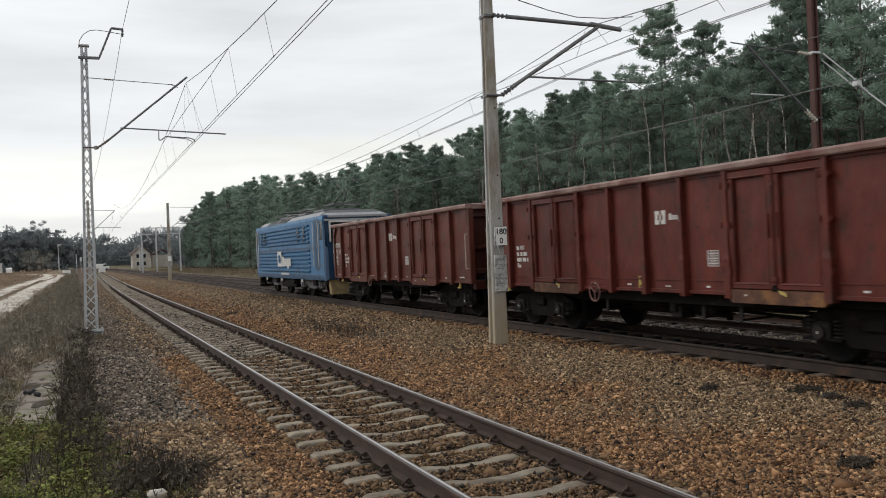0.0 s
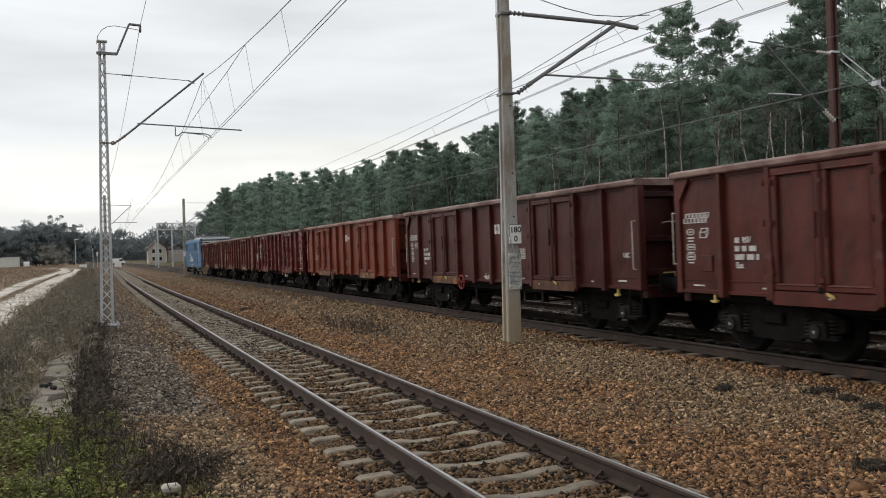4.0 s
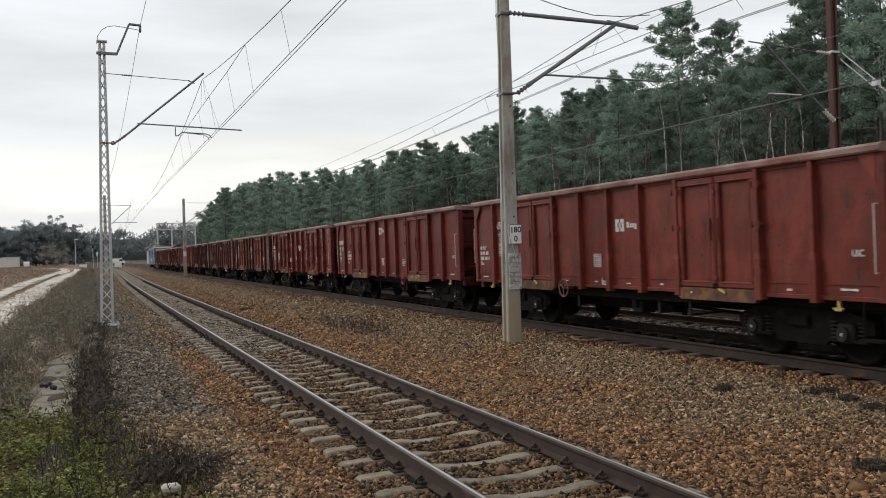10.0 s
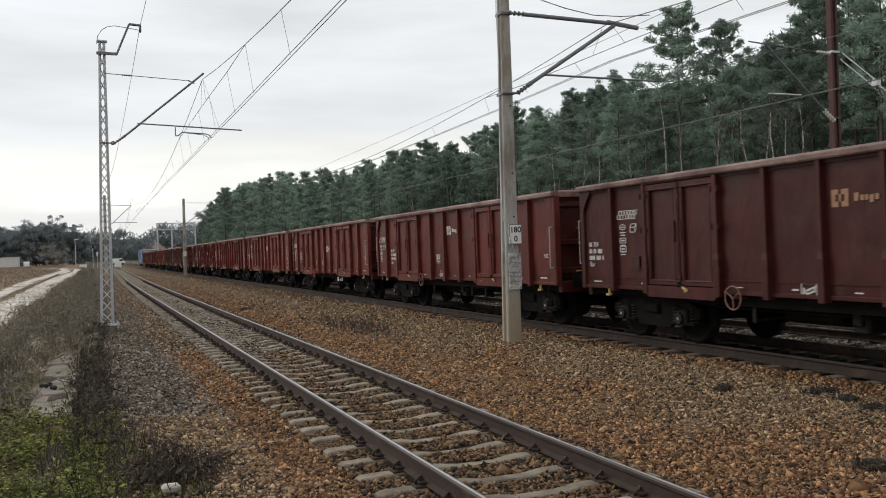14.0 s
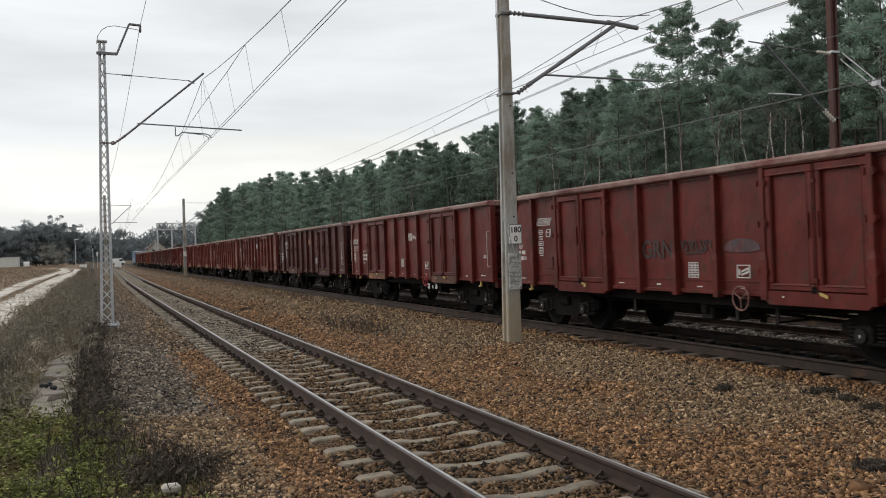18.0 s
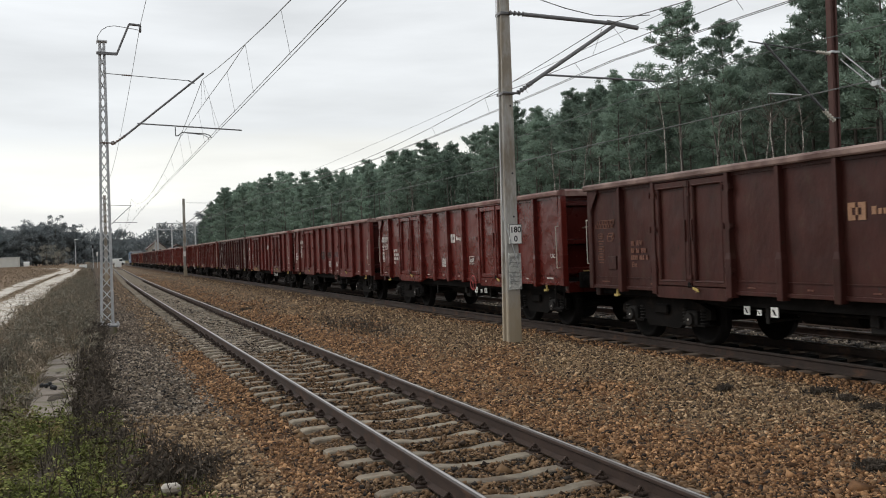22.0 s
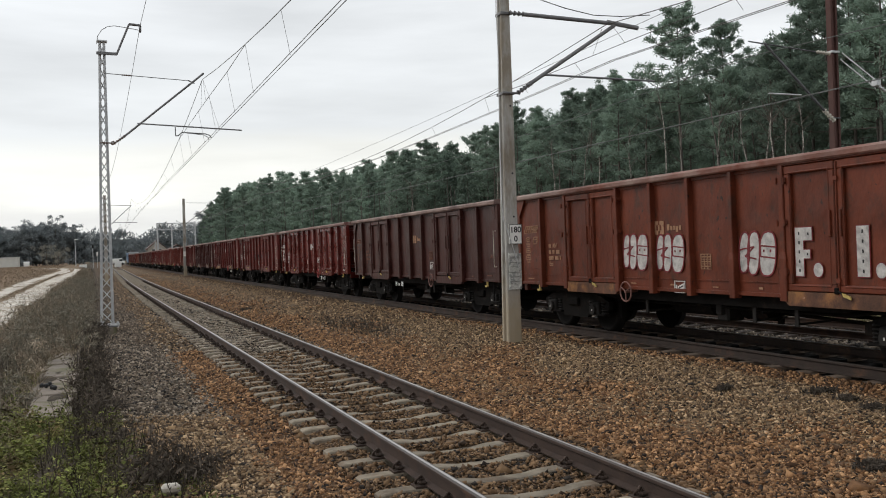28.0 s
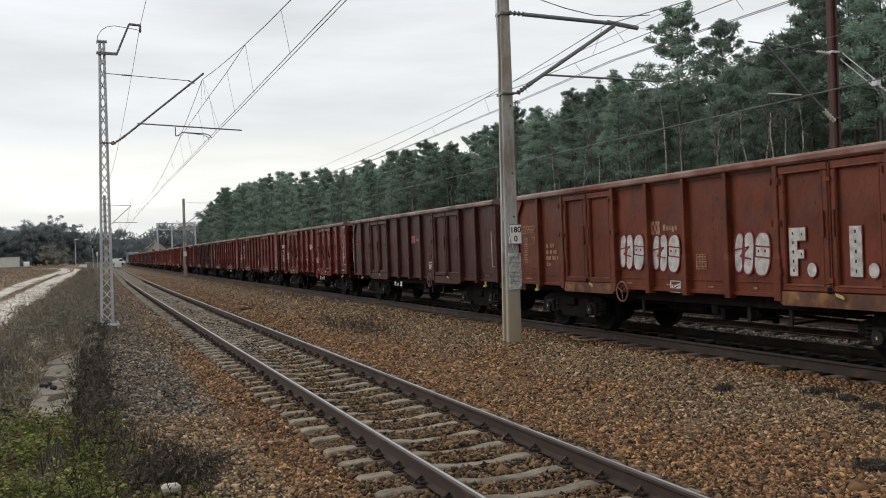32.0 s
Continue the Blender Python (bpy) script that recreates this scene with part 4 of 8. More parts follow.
# ---------------------------------------------------------------- plants
def tree_crown(clumps, leaves, size):
    """Tufts of small leaf faces round each clump centre (x, y, z, radius)."""
    c = np.asarray(clumps, float)
    n = len(c) * leaves
    cc = np.repeat(c, leaves, axis=0)
    d = rng.normal(size=(n, 3))
    d /= np.linalg.norm(d, axis=1)[:, None]
    p = cc[:, :3] + d * (cc[:, 3:4] * rng.uniform(0.25, 1.0, (n, 1))) * np.array([1, 1, 0.55])
    a = rng.normal(size=(n, 3))
    a /= np.linalg.norm(a, axis=1)[:, None]
    b = np.cross(a, rng.normal(size=(n, 3)))
    b /= np.linalg.norm(b, axis=1)[:, None]
    s = size * rng.uniform(0.6, 1.5, (n, 1))
    v = np.stack([p - a * s * 1.5, p + b * s * 0.25, p + a * s * 1.5, p - b * s * 0.25], 1)
    return v.reshape(-1, 3), np.arange(4 * n).reshape(-1, 4)


def needle_tufts(clumps, tufts, size, flat_z=0.5):
    """Needle shoots that stand out from the pads of a pine crown; each clump is (x, y, z, radius)."""
    c = np.asarray(clumps, float)
    n = len(c) * tufts
    cc = np.repeat(c, tufts, axis=0)
    d = rng.normal(size=(n, 3))
    d /= np.linalg.norm(d, axis=1)[:, None]
    p = cc[:, :3] + d * cc[:, 3:4] * (rng.random((n, 1)) ** 0.6) * rng.uniform(0.7, 1.45, (n, 1)) * np.array([1, 1, flat_z])
    a = d * 0.7 + rng.normal(0, 0.55, (n, 3)) + np.array([0, 0, 0.45])
    a /= np.linalg.norm(a, axis=1)[:, None]
    b = np.cross(a, rng.normal(size=(n, 3)))
    b /= np.linalg.norm(b, axis=1)[:, None]
    s = size * rng.uniform(0.6, 1.5, (n, 1))
    v = np.stack([p - b * s * 0.5, p + b * s * 0.5, p + a * s * 2.1], 1)
    return v.reshape(-1, 3), np.arange(3 * n).reshape(-1, 3)


def pine_parts(h, bare, spread, tufts, size, limbs, lean=0.0, pad=1.0, top=0.97, taper=0.75):
    """Trunk-with-limbs mesh and crown mesh of a pine; bare is the share of trunk without living branches."""
    g, clumps = Geo(), []
    pts = [Vector((lean * h * t * t + random.uniform(-0.09, 0.09), random.uniform(-0.09, 0.09), h * t)) for t in (0, 0.2, 0.4, 0.6, 0.8, top)]
    pts[0] = Vector((0, 0, -0.2))
    for k in range(5):
        g.tube(pts[k], pts[k + 1], 0.0085 * h * (1 - 0.18 * k), 0.0085 * h * (1 - 0.18 * (k + 1)) + 0.006, seg=7, caps=False)

    def on_trunk(t):
        k = min(4, int(t * 5))
        return pts[k].lerp(pts[k + 1], t * 5 - k)

    w = random.uniform(0, 6.28)
    for k in range(limbs):
        e = (k + random.uniform(0.2, 0.8)) / limbs
        t = bare + (top - bare) * e
        a = on_trunk(min(0.96, t))
        prof = (1 - e) ** taper * min(1.0, 0.6 + 1.8 * e)
        reach = spread * (0.15 + 0.95 * prof) * random.uniform(0.5, 1.25)
        w += 2.4 + random.uniform(-0.5, 0.5)
        rise = random.uniform(-0.05, 0.40) * reach + 0.35 * reach * e
        mid = a + Vector((math.cos(w) * reach * 0.55, math.sin(w) * reach * 0.55, rise * 0.3))
        b = a + Vector((math.cos(w) * reach, math.sin(w) * reach, rise))
        g.tube(a, mid, 0.035 * (1.25 - t), 0.020, seg=4, caps=False).tube(mid, b, 0.020, 0.008, seg=4, caps=False)
        side = Vector((-math.sin(w), math.cos(w), 0))
        for f, off in ((0.45, 0.0), (0.72, 0.30), (0.78, -0.28), (1.0, 0.0)):
            q = a.lerp(b, f) + side * off * reach * random.uniform(0.6, 1.2)
            r = random.uniform(0.22, 0.50) * pad * (0.52 + 0.19 * spread) * (0.60 + 0.45 * prof)
            clumps.append((q.x + random.uniform(-0.12, 0.12), q.y + random.uniform(-0.12, 0.12), q.z + random.uniform(0.0, 0.22), r))
    for k in range(5):
        q = on_trunk(0.90 + 0.02 * k)
        clumps.append((q.x + random.uniform(-0.15, 0.15), q.y + random.uniform(-0.15, 0.15), q.z + random.uniform(0.1, 0.5), random.uniform(0.18, 0.30)))
    for k in range(8):       # dead stubs below the crown
        t = random.uniform(0.3 * bare, bare)
        a = on_trunk(t)
        w = random.uniform(0, 6.28)
        g.tube(a, a + Vector((math.cos(w), math.sin(w), random.uniform(-0.2, 0.2))) * random.uniform(0.4, 1.2), 0.014, 0.005, seg=3, caps=False)
    v, f = needle_tufts(clumps, tufts, size, 0.6)
    return g.mesh("trunk", M["bark"]), raw("crown", v, f, M["needles"])


SKY_Y = [28, 32, 35, 38, 41, 43.3, 46, 51, 56, 62, 66, 72, 84, 94, 103, 122, 140, 157, 168, 186, 228, 250, 272]
SKY_H = [13.2, 13.6, 13.0, 12.7, 12.3, 12.2, 12.3, 12.4, 13.0, 12.9, 12.4, 11.8, 11.9, 12.1, 12.6, 12.7, 13.4, 14.4, 14.2, 16.3, 17.8, 17.0, 13.5]


def make_wood():
    random.seed(23)
    protos = []
    for k in range(8):
        protos.append(pine_parts(13.0, (0.48, 0.52, 0.42, 0.55, 0.38, 0.50, 0.57, 0.45)[k], (1.9, 1.7, 2.2, 1.8, 2.1, 1.6, 2.0, 1.9)[k], 125, 0.052, 32))
    coarse = [pine_parts(13.0, (0.45, 0.40, 0.50, 0.42)[k], (1.9, 2.2, 1.7, 2.0)[k], 72, 0.08, 30, taper=0.55) for k in range(4)]
    low = [pine_parts(13.0, (0.10, 0.16, 0.06, 0.2)[k], (2.0, 2.2, 1.9, 2.1)[k], 48, 0.115, 28, pad=1.1, taper=0.48) for k in range(4)]
    tall = pine_parts(13.0, 0.60, 2.0, 125, 0.052, 40, lean=0.01, pad=0.82, taper=0.6)

    def plant(x, y, h, pr, label):
        z = float(gz(x, y))
        t = thing("pine_tree", label, "tree", pose(x, y, z, 0, 0, random.uniform(0, 360)), group="pines at the wood's edge")
        s = h / 13.0
        t.scale = (s * random.uniform(0.85, 1.1), s * random.uniform(0.85, 1.1), s)
        put("trunk", pr[0], None, t)
        put("crown", pr[1], None, t)

    plant(26.6, 41.03, 14.95, tall, "tall scots pine with an open crown rising over the wood's edge")
    for x, yy, h in ((28.3, 32.2, 13.8), (28.2, 39.3, 13.9)):
        plant(x, yy, h, protos[int(yy) % 8], "dark green scots pine reaching high over the siding")
    y = 20.0
    while y < 275:
        for row in range(3):
            x = 28.2 + row * 2.7 + random.uniform(-1.3, 1.3) + 1.5 * math.sin(y * 0.11)
            yy = y + random.uniform(-1.6, 1.6)
            if abs(yy - 41.5) < 1.9 and row == 0:
                continue
            h = float(np.interp(yy * 28 / (x + 0.1) if x < 30 else yy, SKY_Y, SKY_H)) * random.uniform(0.87, 1.09) * (0.98 if row else 1.0) * ((x + 3.6) / 31.6) ** 0.6
            plant(x, yy, h, random.choice(low if yy > 95 else (protos if yy < 75 and row < 2 else coarse)), "dark green scots pine with a bare slender trunk")
        y += 2.75 if y < 90 else 4.4
    # the depth of the wood behind its edge, taller than the edge
    V, F, tv = [], [], Geo()
    off = 0
    for k in range(520):
        yy = 10 + 330 * random.random() ** 1.25
        x = random.uniform(35, 56)
        s = (x + 3.6) / 31.6
        h = 2 + (float(np.interp(yy / s, SKY_Y, SKY_H)) - 2) * s * random.uniform(0.66, 0.93)
        cl = [(x + random.gauss(0, 1.2), yy + random.gauss(0, 1.2), h * random.uniform(0.34, 0.98), random.uniform(0.7, 1.3)) for _ in range(24)]
        v, f = needle_tufts(cl, 42, 0.13, 0.6)
        V.append(v)
        F.append(f + off)
        off += len(v)
        tv.tube((x, yy, 0), (x + random.uniform(-0.3, 0.3), yy, h * 0.9), 0.11, 0.04, seg=5, caps=False)
    wood = thing("pine_wood", "dense dark pine wood behind the wood's edge", "wood", kind="stuff")
    put("crowns", raw("crowns", np.concatenate(V), np.concatenate(F), M["needles"]), None, wood)
    put("trunks", tv, M["bark"], wood)
    # slender stems along the edge
    tv = Geo()
    for k in range(60):
        yy, x = random.uniform(22, 130), random.uniform(25.8, 31)
        q = Vector((x, yy, float(gz(x, yy)) - 0.1))
        hh = random.uniform(7, 10)
        m1 = q + Vector((random.uniform(-0.15, 0.15), random.uniform(-0.25, 0.25), hh * 0.5))
        tv.tube(q, m1, 0.075, 0.06, seg=5, caps=False).tube(m1, q + Vector((random.uniform(-0.2, 0.2), random.uniform(-0.6, 0.6), hh)), 0.06, 0.03, seg=5, caps=False)
    put("pine_poles", tv, M["bark"], label="thin pale stems of young pines in the wood's edge", category="tree stems", kind="stuff")
    # shrubs and small growth under the trees
    cl = []
    for k in range(420):
        yy = random.uniform(20, 290)
        x = 27.0 + random.expovariate(0.25)
        s = random.uniform(0.5, 1.1)
        for _ in range(3):
            cl.append((x + random.gauss(0, 0.5), yy + random.gauss(0, 0.5), random.uniform(0.3, 2.8) * s, random.uniform(0.4, 0.9)))
    v, f = needle_tufts(cl, 40, 0.085, 0.7)
    tagged(new("undergrowth", raw("undergrowth", v, f, M["needles"])), label="dark shrubs and saplings under the pines", category="undergrowth", kind="stuff")
    # pale birch stems in front of the dark wood
    for x, yy, h, ln in ((25.2, 53.1, 8.7, 0.0), (25.2, 50.0, 8.9, 0.045), (25.3, 47.5, 7.9, 0.0), (25.2, 44.2, 8.5, 0.01), (25.0, 40.1, 9.6, -0.012), (25.4, 39.5, 7.9, 0.0), (25.2, 36.4, 8.2, 0.01), (25.2, 34.1, 8.0, -0.01),
                         (25.3, 33.3, 7.6, 0.02), (25.1, 32.3, 7.9, 0.0), (25.3, 31.9, 7.2, 0.01), (25.2, 30.4, 7.4, -0.01), (25.0, 80.5, 8.5, -0.02), (25.1, 82.5, 7.6, 0.05), (25.0, 88.0, 7.5, 0.0), (25.2, 62.0, 7.6, 0.0)):
        t = thing("birch_tree", "slender bare birch with pale bark", "tree", pose(x, yy, float(gz(x, yy))), group="birches at the wood's edge")
        g = Geo()
        pp = [Vector((random.uniform(-0.12, 0.12), -ln * h * (k / 6) ** 2 * 4 + random.uniform(-0.07, 0.07), h * k / 6)) for k in range(7)]
        for k in range(6):
            g.tube(pp[k], pp[k + 1], 0.080 - 0.011 * k, 0.069 - 0.011 * k, seg=7, caps=False)
        put("trunk", g, M["birch"], t)
        g = Geo()
        for k in range(14):
            a = pp[random.randint(3, 5)].lerp(pp[6], random.random())
            w = random.uniform(0, 6.28)
            g.tube(a, a + Vector((math.cos(w) * 0.9, math.sin(w) * 0.9, random.uniform(0.4, 1.4))), 0.018, 0.005, seg=3, caps=False)
        put("crown", g, M["twig"], t, "bare brown twigs")


def far_trees(name, label, spots, material, leaves=34, per=30, size=0.42, core=0.0):
    """Distant trees as one crown each. spots: (x, y, height, spread)."""
    for x, y, h, w in spots:
        t = thing(name, label, "tree", pose(x, y, float(gz(x, y))), group=label)
        put("trunk", Geo().tube((0, 0, -0.3), (0, 0, h * 0.8), 0.25, 0.08, seg=6), M["bark"], t)
        cl = [(random.gauss(0, 0.42) * w, random.gauss(0, 0.42) * w, h * (0.18 + 0.8 * random.random() ** 0.8), random.uniform(0.10, 0.2) * w + 0.3) for _ in range(per)]
        v, f = needle_tufts(cl, leaves * 3, size * 0.5, 0.7)
        if core:
            u, e = needle_tufts([(random.gauss(0, 0.4) * w, random.gauss(0, 0.4) * w, h * random.uniform(0.05, 0.8), 0.2 * w) for _ in range(24)], 60, core * 0.26, 0.7)
            v, f = np.concatenate([v, u]), np.concatenate([f, e + len(v)])
        put("crown", raw("crown", v, f, material), None, t)


def make_distance():
    spots = []
    for k in range(44):
        x = random.uniform(-62, -9)
        h = float(np.interp(x, [-60, -39, -35, -26, -17, -10.5, -7], [17, 18, 15, 18.5, 19.5, 15.5, 11])) * random.uniform(0.82, 1.0)
        spots.append((x, 400 + random.uniform(0, 45), h, random.uniform(5, 8)))
    spots += [(-17, 398, 20.5, 5), (-26, 400, 18.5, 6), (-10.5, 405, 16.5, 4.5), (-7.0, 408, 12.5, 2.6)]
    far_trees("broad_pine", "dark pine in the grove beyond the road", spots, M["hazed_needles"], core=1.7)
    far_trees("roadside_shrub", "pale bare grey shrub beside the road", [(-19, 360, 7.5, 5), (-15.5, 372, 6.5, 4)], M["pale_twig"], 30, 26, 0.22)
    far_trees("station_tree", "tree behind the station house", [(36 + 7 * k + random.uniform(-2, 2), 420 + random.uniform(-15, 25), random.uniform(11, 16), 7) for k in range(6)], M["hazed_needles"], core=1.5)
    far_trees("corner_tree", "tall pine at the wood's far corner", [(28.5 + random.uniform(-1, 9), 255 + 3 * k, random.uniform(14, 17.5), 4.2) for k in range(9)], M["hazed_needles"], core=1.5)
    cl = []
    for k in range(900):
        x = random.uniform(-420, 700)
        y = 900 + random.uniform(0, 60)
        top = 27 + 4 * math.sin(x * 0.021) + 5 * max(0, min(1, (x - 40) / 60))
        cl.append((x, y, random.uniform(0.15, 0.97) * top, random.uniform(4, 8)))
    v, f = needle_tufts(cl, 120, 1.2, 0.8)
    tagged(new("far_wood", raw("far_wood", v, f, M["hazed_needles"])), label="dark wood along the horizon, its haze put into the colour", category="wood", kind="stuff")
    # added block that closes the gaps between the far crowns
    put("far_wood_floor", Geo().box(-420, 700, 925, 935, -0.5, 21), M["hazed_needles"], label="solid block that fills the gaps of the far wood", category="wood", kind="stuff")
    # added solid block; its colour stands for shade deep in the wood
    put("wood_depth", Geo().prism([(57, -0.5), (72, -0.5), (72, 17), (61, 15)], 0, 345), M["deep_wood"], label="solid block coloured as the shade inside the pine wood", category="wood", kind="stuff")


def make_far_buildings():
    h = thing("house", "two-storey station house with cream plaster and a brown gable roof", "house", pose(18.4, 345, 0))
    put("wall", Geo().prism([(-3.1, -0.4), (3.1, -0.4), (3.1, 5.3), (0, 7.9), (-3.1, 5.3)], -5, 5), M["plaster"], h)
    for s in (-1, 1):
        put("roof", Geo().prism([(0, 7.95), (s * 3.7, 4.9), (s * 3.7, 5.2), (0, 8.35)], -5.5, 5.5), M["tiles"], h)
    for x, z in ((-1.2, 1.0), (1.0, 1.0), (-1.2, 3.7), (1.0, 3.7)):
        w = put("window", Geo().box(x - 0.5, x + 0.5, -5.06, -4.98, z, z + 1.4), M["glass"], h)
        put("frame", Geo().box(x - 0.58, x + 0.58, -5.09, -5.03, z + 1.4, z + 1.5).box(x - 0.58, x + 0.58, -5.09, -5.03, z - 0.1, z), M["white"], w)
    put("chimney", Geo().box(0.6, 1.2, 1, 1.6, 7, 9.2), M["tiles"], h)
    k = thing("annex", "low cream annex beside the station house", "house", pose(26.0, 350, 0))
    put("wall", Geo().box(-3.6, 3.6, -4, 4, -0.4, 4.6), M["plaster"], k)
    for s in (-1, 1):
        put("roof", Geo().prism([(0, 6.4), (s * 4.1, 4.4), (s * 4.1, 4.7), (0, 6.75)], -4.4, 4.4), M["tiles"], k)
    sh = thing("shed", "long pale grey shed with a flat roof", "shed", pose(-38, 382, 0))
    put("wall", Geo().box(-8, 8.3, -4, 4, -0.8, 4.0), M["shed"], sh)
    put("roof", Geo().box(-8.2, 8.5, -4.2, 4.2, 4.0, 4.25), M["shed"], sh)
    b = thing("kiosk", "small white kiosk with a rounded roof", "kiosk", pose(-26.9, 378, 0))
    put("body", Geo().box(-1.0, 1.0, -1, 1, -0.8, 1.7, ch=0.15), M["white"], b)
    put("cap", Geo().panel([(-1.05, 1.7), (1.05, 1.7), (0.9, 2.1), (0.5, 2.35), (-0.5, 2.35), (-0.9, 2.1)], -1.05, 1.05), M["white"], b)
    lp = thing("street_lamp", "grey street lamp beside the road", "street lamp", pose(-8.1, 290, 0.3))
    put("pole", Geo().tube((0, 0, 0), (0, 0, 8.0), 0.14, 0.09), M["galv"], lp)
    put("head", Geo().box(-0.2, 0.9, -0.15, 0.15, 7.95, 8.15, ch=0.03), M["white"], lp)
    for x, y, hh in ((-3.3, 255, 6.2), (-2.2, 262, 4.3), (-1.2, 270, 3.6)):
        s = thing("signal", "railway signal on a grey post", "signal", pose(x, y, -0.2), group="signals")
        put("post", Geo().tube((0, 0, 0), (0, 0, hh), 0.08), M["galv"], s)
        put("head", Geo().box(-0.22, 0.22, -0.1, 0.1, hh - 0.9, hh + 0.1, ch=0.03), M["black" if x < -3 else "white"], s)
    for x in (-6.4, -5.4, 2.6, 3.4):
        s = thing("barrier", "white barrier post at the level crossing", "barrier", pose(x, 262, 0), group="level crossing barriers")
        put("post", Geo().box(-0.5, 0.5, -0.1, 0.1, -0.2, 0.9, ch=0.02), M["white"], s)
    v = thing("parked_van", "white van standing near the crossing", "van", pose(4.9, 330, 0.1))
    put("body", Geo().box(-2.2, 1.3, -0.9, 0.9, 0.35, 2.1, ch=0.15).box(1.2, 2.2, -0.9, 0.9, 0.35, 1.3, ch=0.12), M["white"], v)
    put("window", Geo().box(0.2, 1.25, -0.93, 0.93, 1.25, 1.85), M["glass"], v)
    for x in (-1.4, 1.3):
        put("wheel", Geo().tube((x, -0.92, 0.32), (x, 0.92, 0.32), 0.32, seg=14), M["black"], v)


def make_road():
    """Pale service road on the old platform side: two worn wheel lanes with a weedy strip between, bending away at the far end."""
    ys = np.concatenate([np.arange(-20, 130, 0.7), np.arange(131, 262, 3.0)])
    left = np.interp(ys, [4, 73, 106, 140, 205, 228, 262], [-10.0, -10.0, -10.7, -10.5, -9.7, -10.6, -19])
    mid = np.interp(ys, [4, 53, 75, 117, 182, 225, 262], [-8.35, -8.3, -8.5, -8.4, -7.2, -7.9, -17])
    right = np.interp(ys, [4, 28, 46, 74, 118, 197, 222, 262], [-6.15, -6.1, -5.95, -6.1, -6.05, -5.6, -6.0, -14])
    road = thing("road", "pale worn service road with a weedy middle strip", "road", kind="structure")
    for lane, (a, b, lift) in enumerate(((left, mid - 0.22, 0.022), (mid + 0.22, right, 0.030))):
        v, f = [], []
        for k, y in enumerate(ys):
            e0 = 0.22 * noise.noise((y * 0.5, 1.7 + lane, 0)) + 0.13 * noise.noise((y * 1.9, 5.7 + lane, 0))
            e1 = 0.22 * noise.noise((y * 0.5, 11.7 + lane, 0)) + 0.16 * noise.noise((y * 1.9, 15.7 + lane, 0))
            for j in range(4):
                x = (a[k] + e0) + (b[k] + e1 - a[k] - e0) * j / 3
                v.append((x, y, float(gz(min(x, -4.2), y)) + (lift if 0 < j < 3 else -0.004)))
        for k in range(len(ys) - 1):
            for j in range(3):
                f.append((4 * k + j, 4 * k + j + 1, 4 * k + 5 + j, 4 * k + 4 + j))
        put("lane", raw("lane", v, f, M["road"]), None, road)


def make_platform():
    root = thing("platform", "old platform edge of worn mossy concrete slabs", "platform", kind="structure")
    y = 12.6
    k = 0
    while y < 75:
        L = random.uniform(1.9, 2.2)
        ob = put("slab", Geo().box(-0.60 + random.uniform(-0.08, 0.05), 0, 0.02, L - 0.03, -0.16, 0, ch=0.018), M["slab"], root,
                 m=pose(EDGE + random.uniform(-0.02, 0.02), y, 0.02 + random.uniform(-0.015, 0.02), random.uniform(-0.5, 0.5), random.uniform(-0.8, 0.8), random.uniform(-0.4, 0.4)))
        y += L
        k += 1
    put("edge_wall", Geo().box(EDGE - 0.25, EDGE - 0.05, -20, 80, -0.6, -0.13), M["slab"], root)


def blades(name, label, pts, h, w, material, lean=0.5, category="grass"):
    """Thin upright blades at pts."""
    n = len(pts)
    z = gz(pts[:, 0], pts[:, 1])
    a = rng.uniform(0, 2 * np.pi, n)
    hh = h * rng.uniform(0.4, 1.3, n)
    ww = w * rng.uniform(0.6, 1.4, n)
    d = np.stack([np.cos(a), np.sin(a), 0 * a], -1)
    b = np.stack([pts[:, 0], pts[:, 1], z - 0.02], -1)
    ln = rng.normal(0, lean, (n, 2)) * hh[:, None]
    mid = b + np.concatenate([ln * 0.48, (hh * 0.5)[:, None]], 1)
    tip = b + np.concatenate([ln, (hh * rng.uniform(0.7, 1.0, n))[:, None]], 1)
    v = np.stack([b - d * ww[:, None] / 2, b + d * ww[:, None] / 2, mid + d * ww[:, None] * 0.4, tip, mid - d * ww[:, None] * 0.4], 1)
    f = np.concatenate([np.arange(5)[None] + 5 * np.arange(n)[:, None]])
    tagged(new(name, raw(name, v.reshape(-1, 3), f, material)), label=label, category=category, kind="stuff")


def leaflets(name, label, pts, size, material, tall=0.05):
    """Small broad leaves lying and standing at pts."""
    n = len(pts)
    c = np.stack([pts[:, 0], pts[:, 1], gz(pts[:, 0], pts[:, 1]) + rng.random(n) ** 1.5 * tall * 1.6], -1)
    a = rng.normal(size=(n, 3)) * np.array([1, 1, 0.45])
    a /= np.linalg.norm(a, axis=1)[:, None]
    b = np.cross(a, rng.normal(size=(n, 3)) * np.array([0.5, 0.5, 1.0]))
    b /= np.linalg.norm(b, axis=1)[:, None]
    s = size * rng.lognormal(0, 0.35, (n, 1))
    v = np.stack([c - a * s * 0.7, c + b * s * 0.38, c + a * s * 0.7, c - b * s * 0.38], 1)
    tagged(new(name, raw(name, v.reshape(-1, 3), np.arange(4 * n).reshape(-1, 4), material)), label=label, category="weeds", kind="stuff")


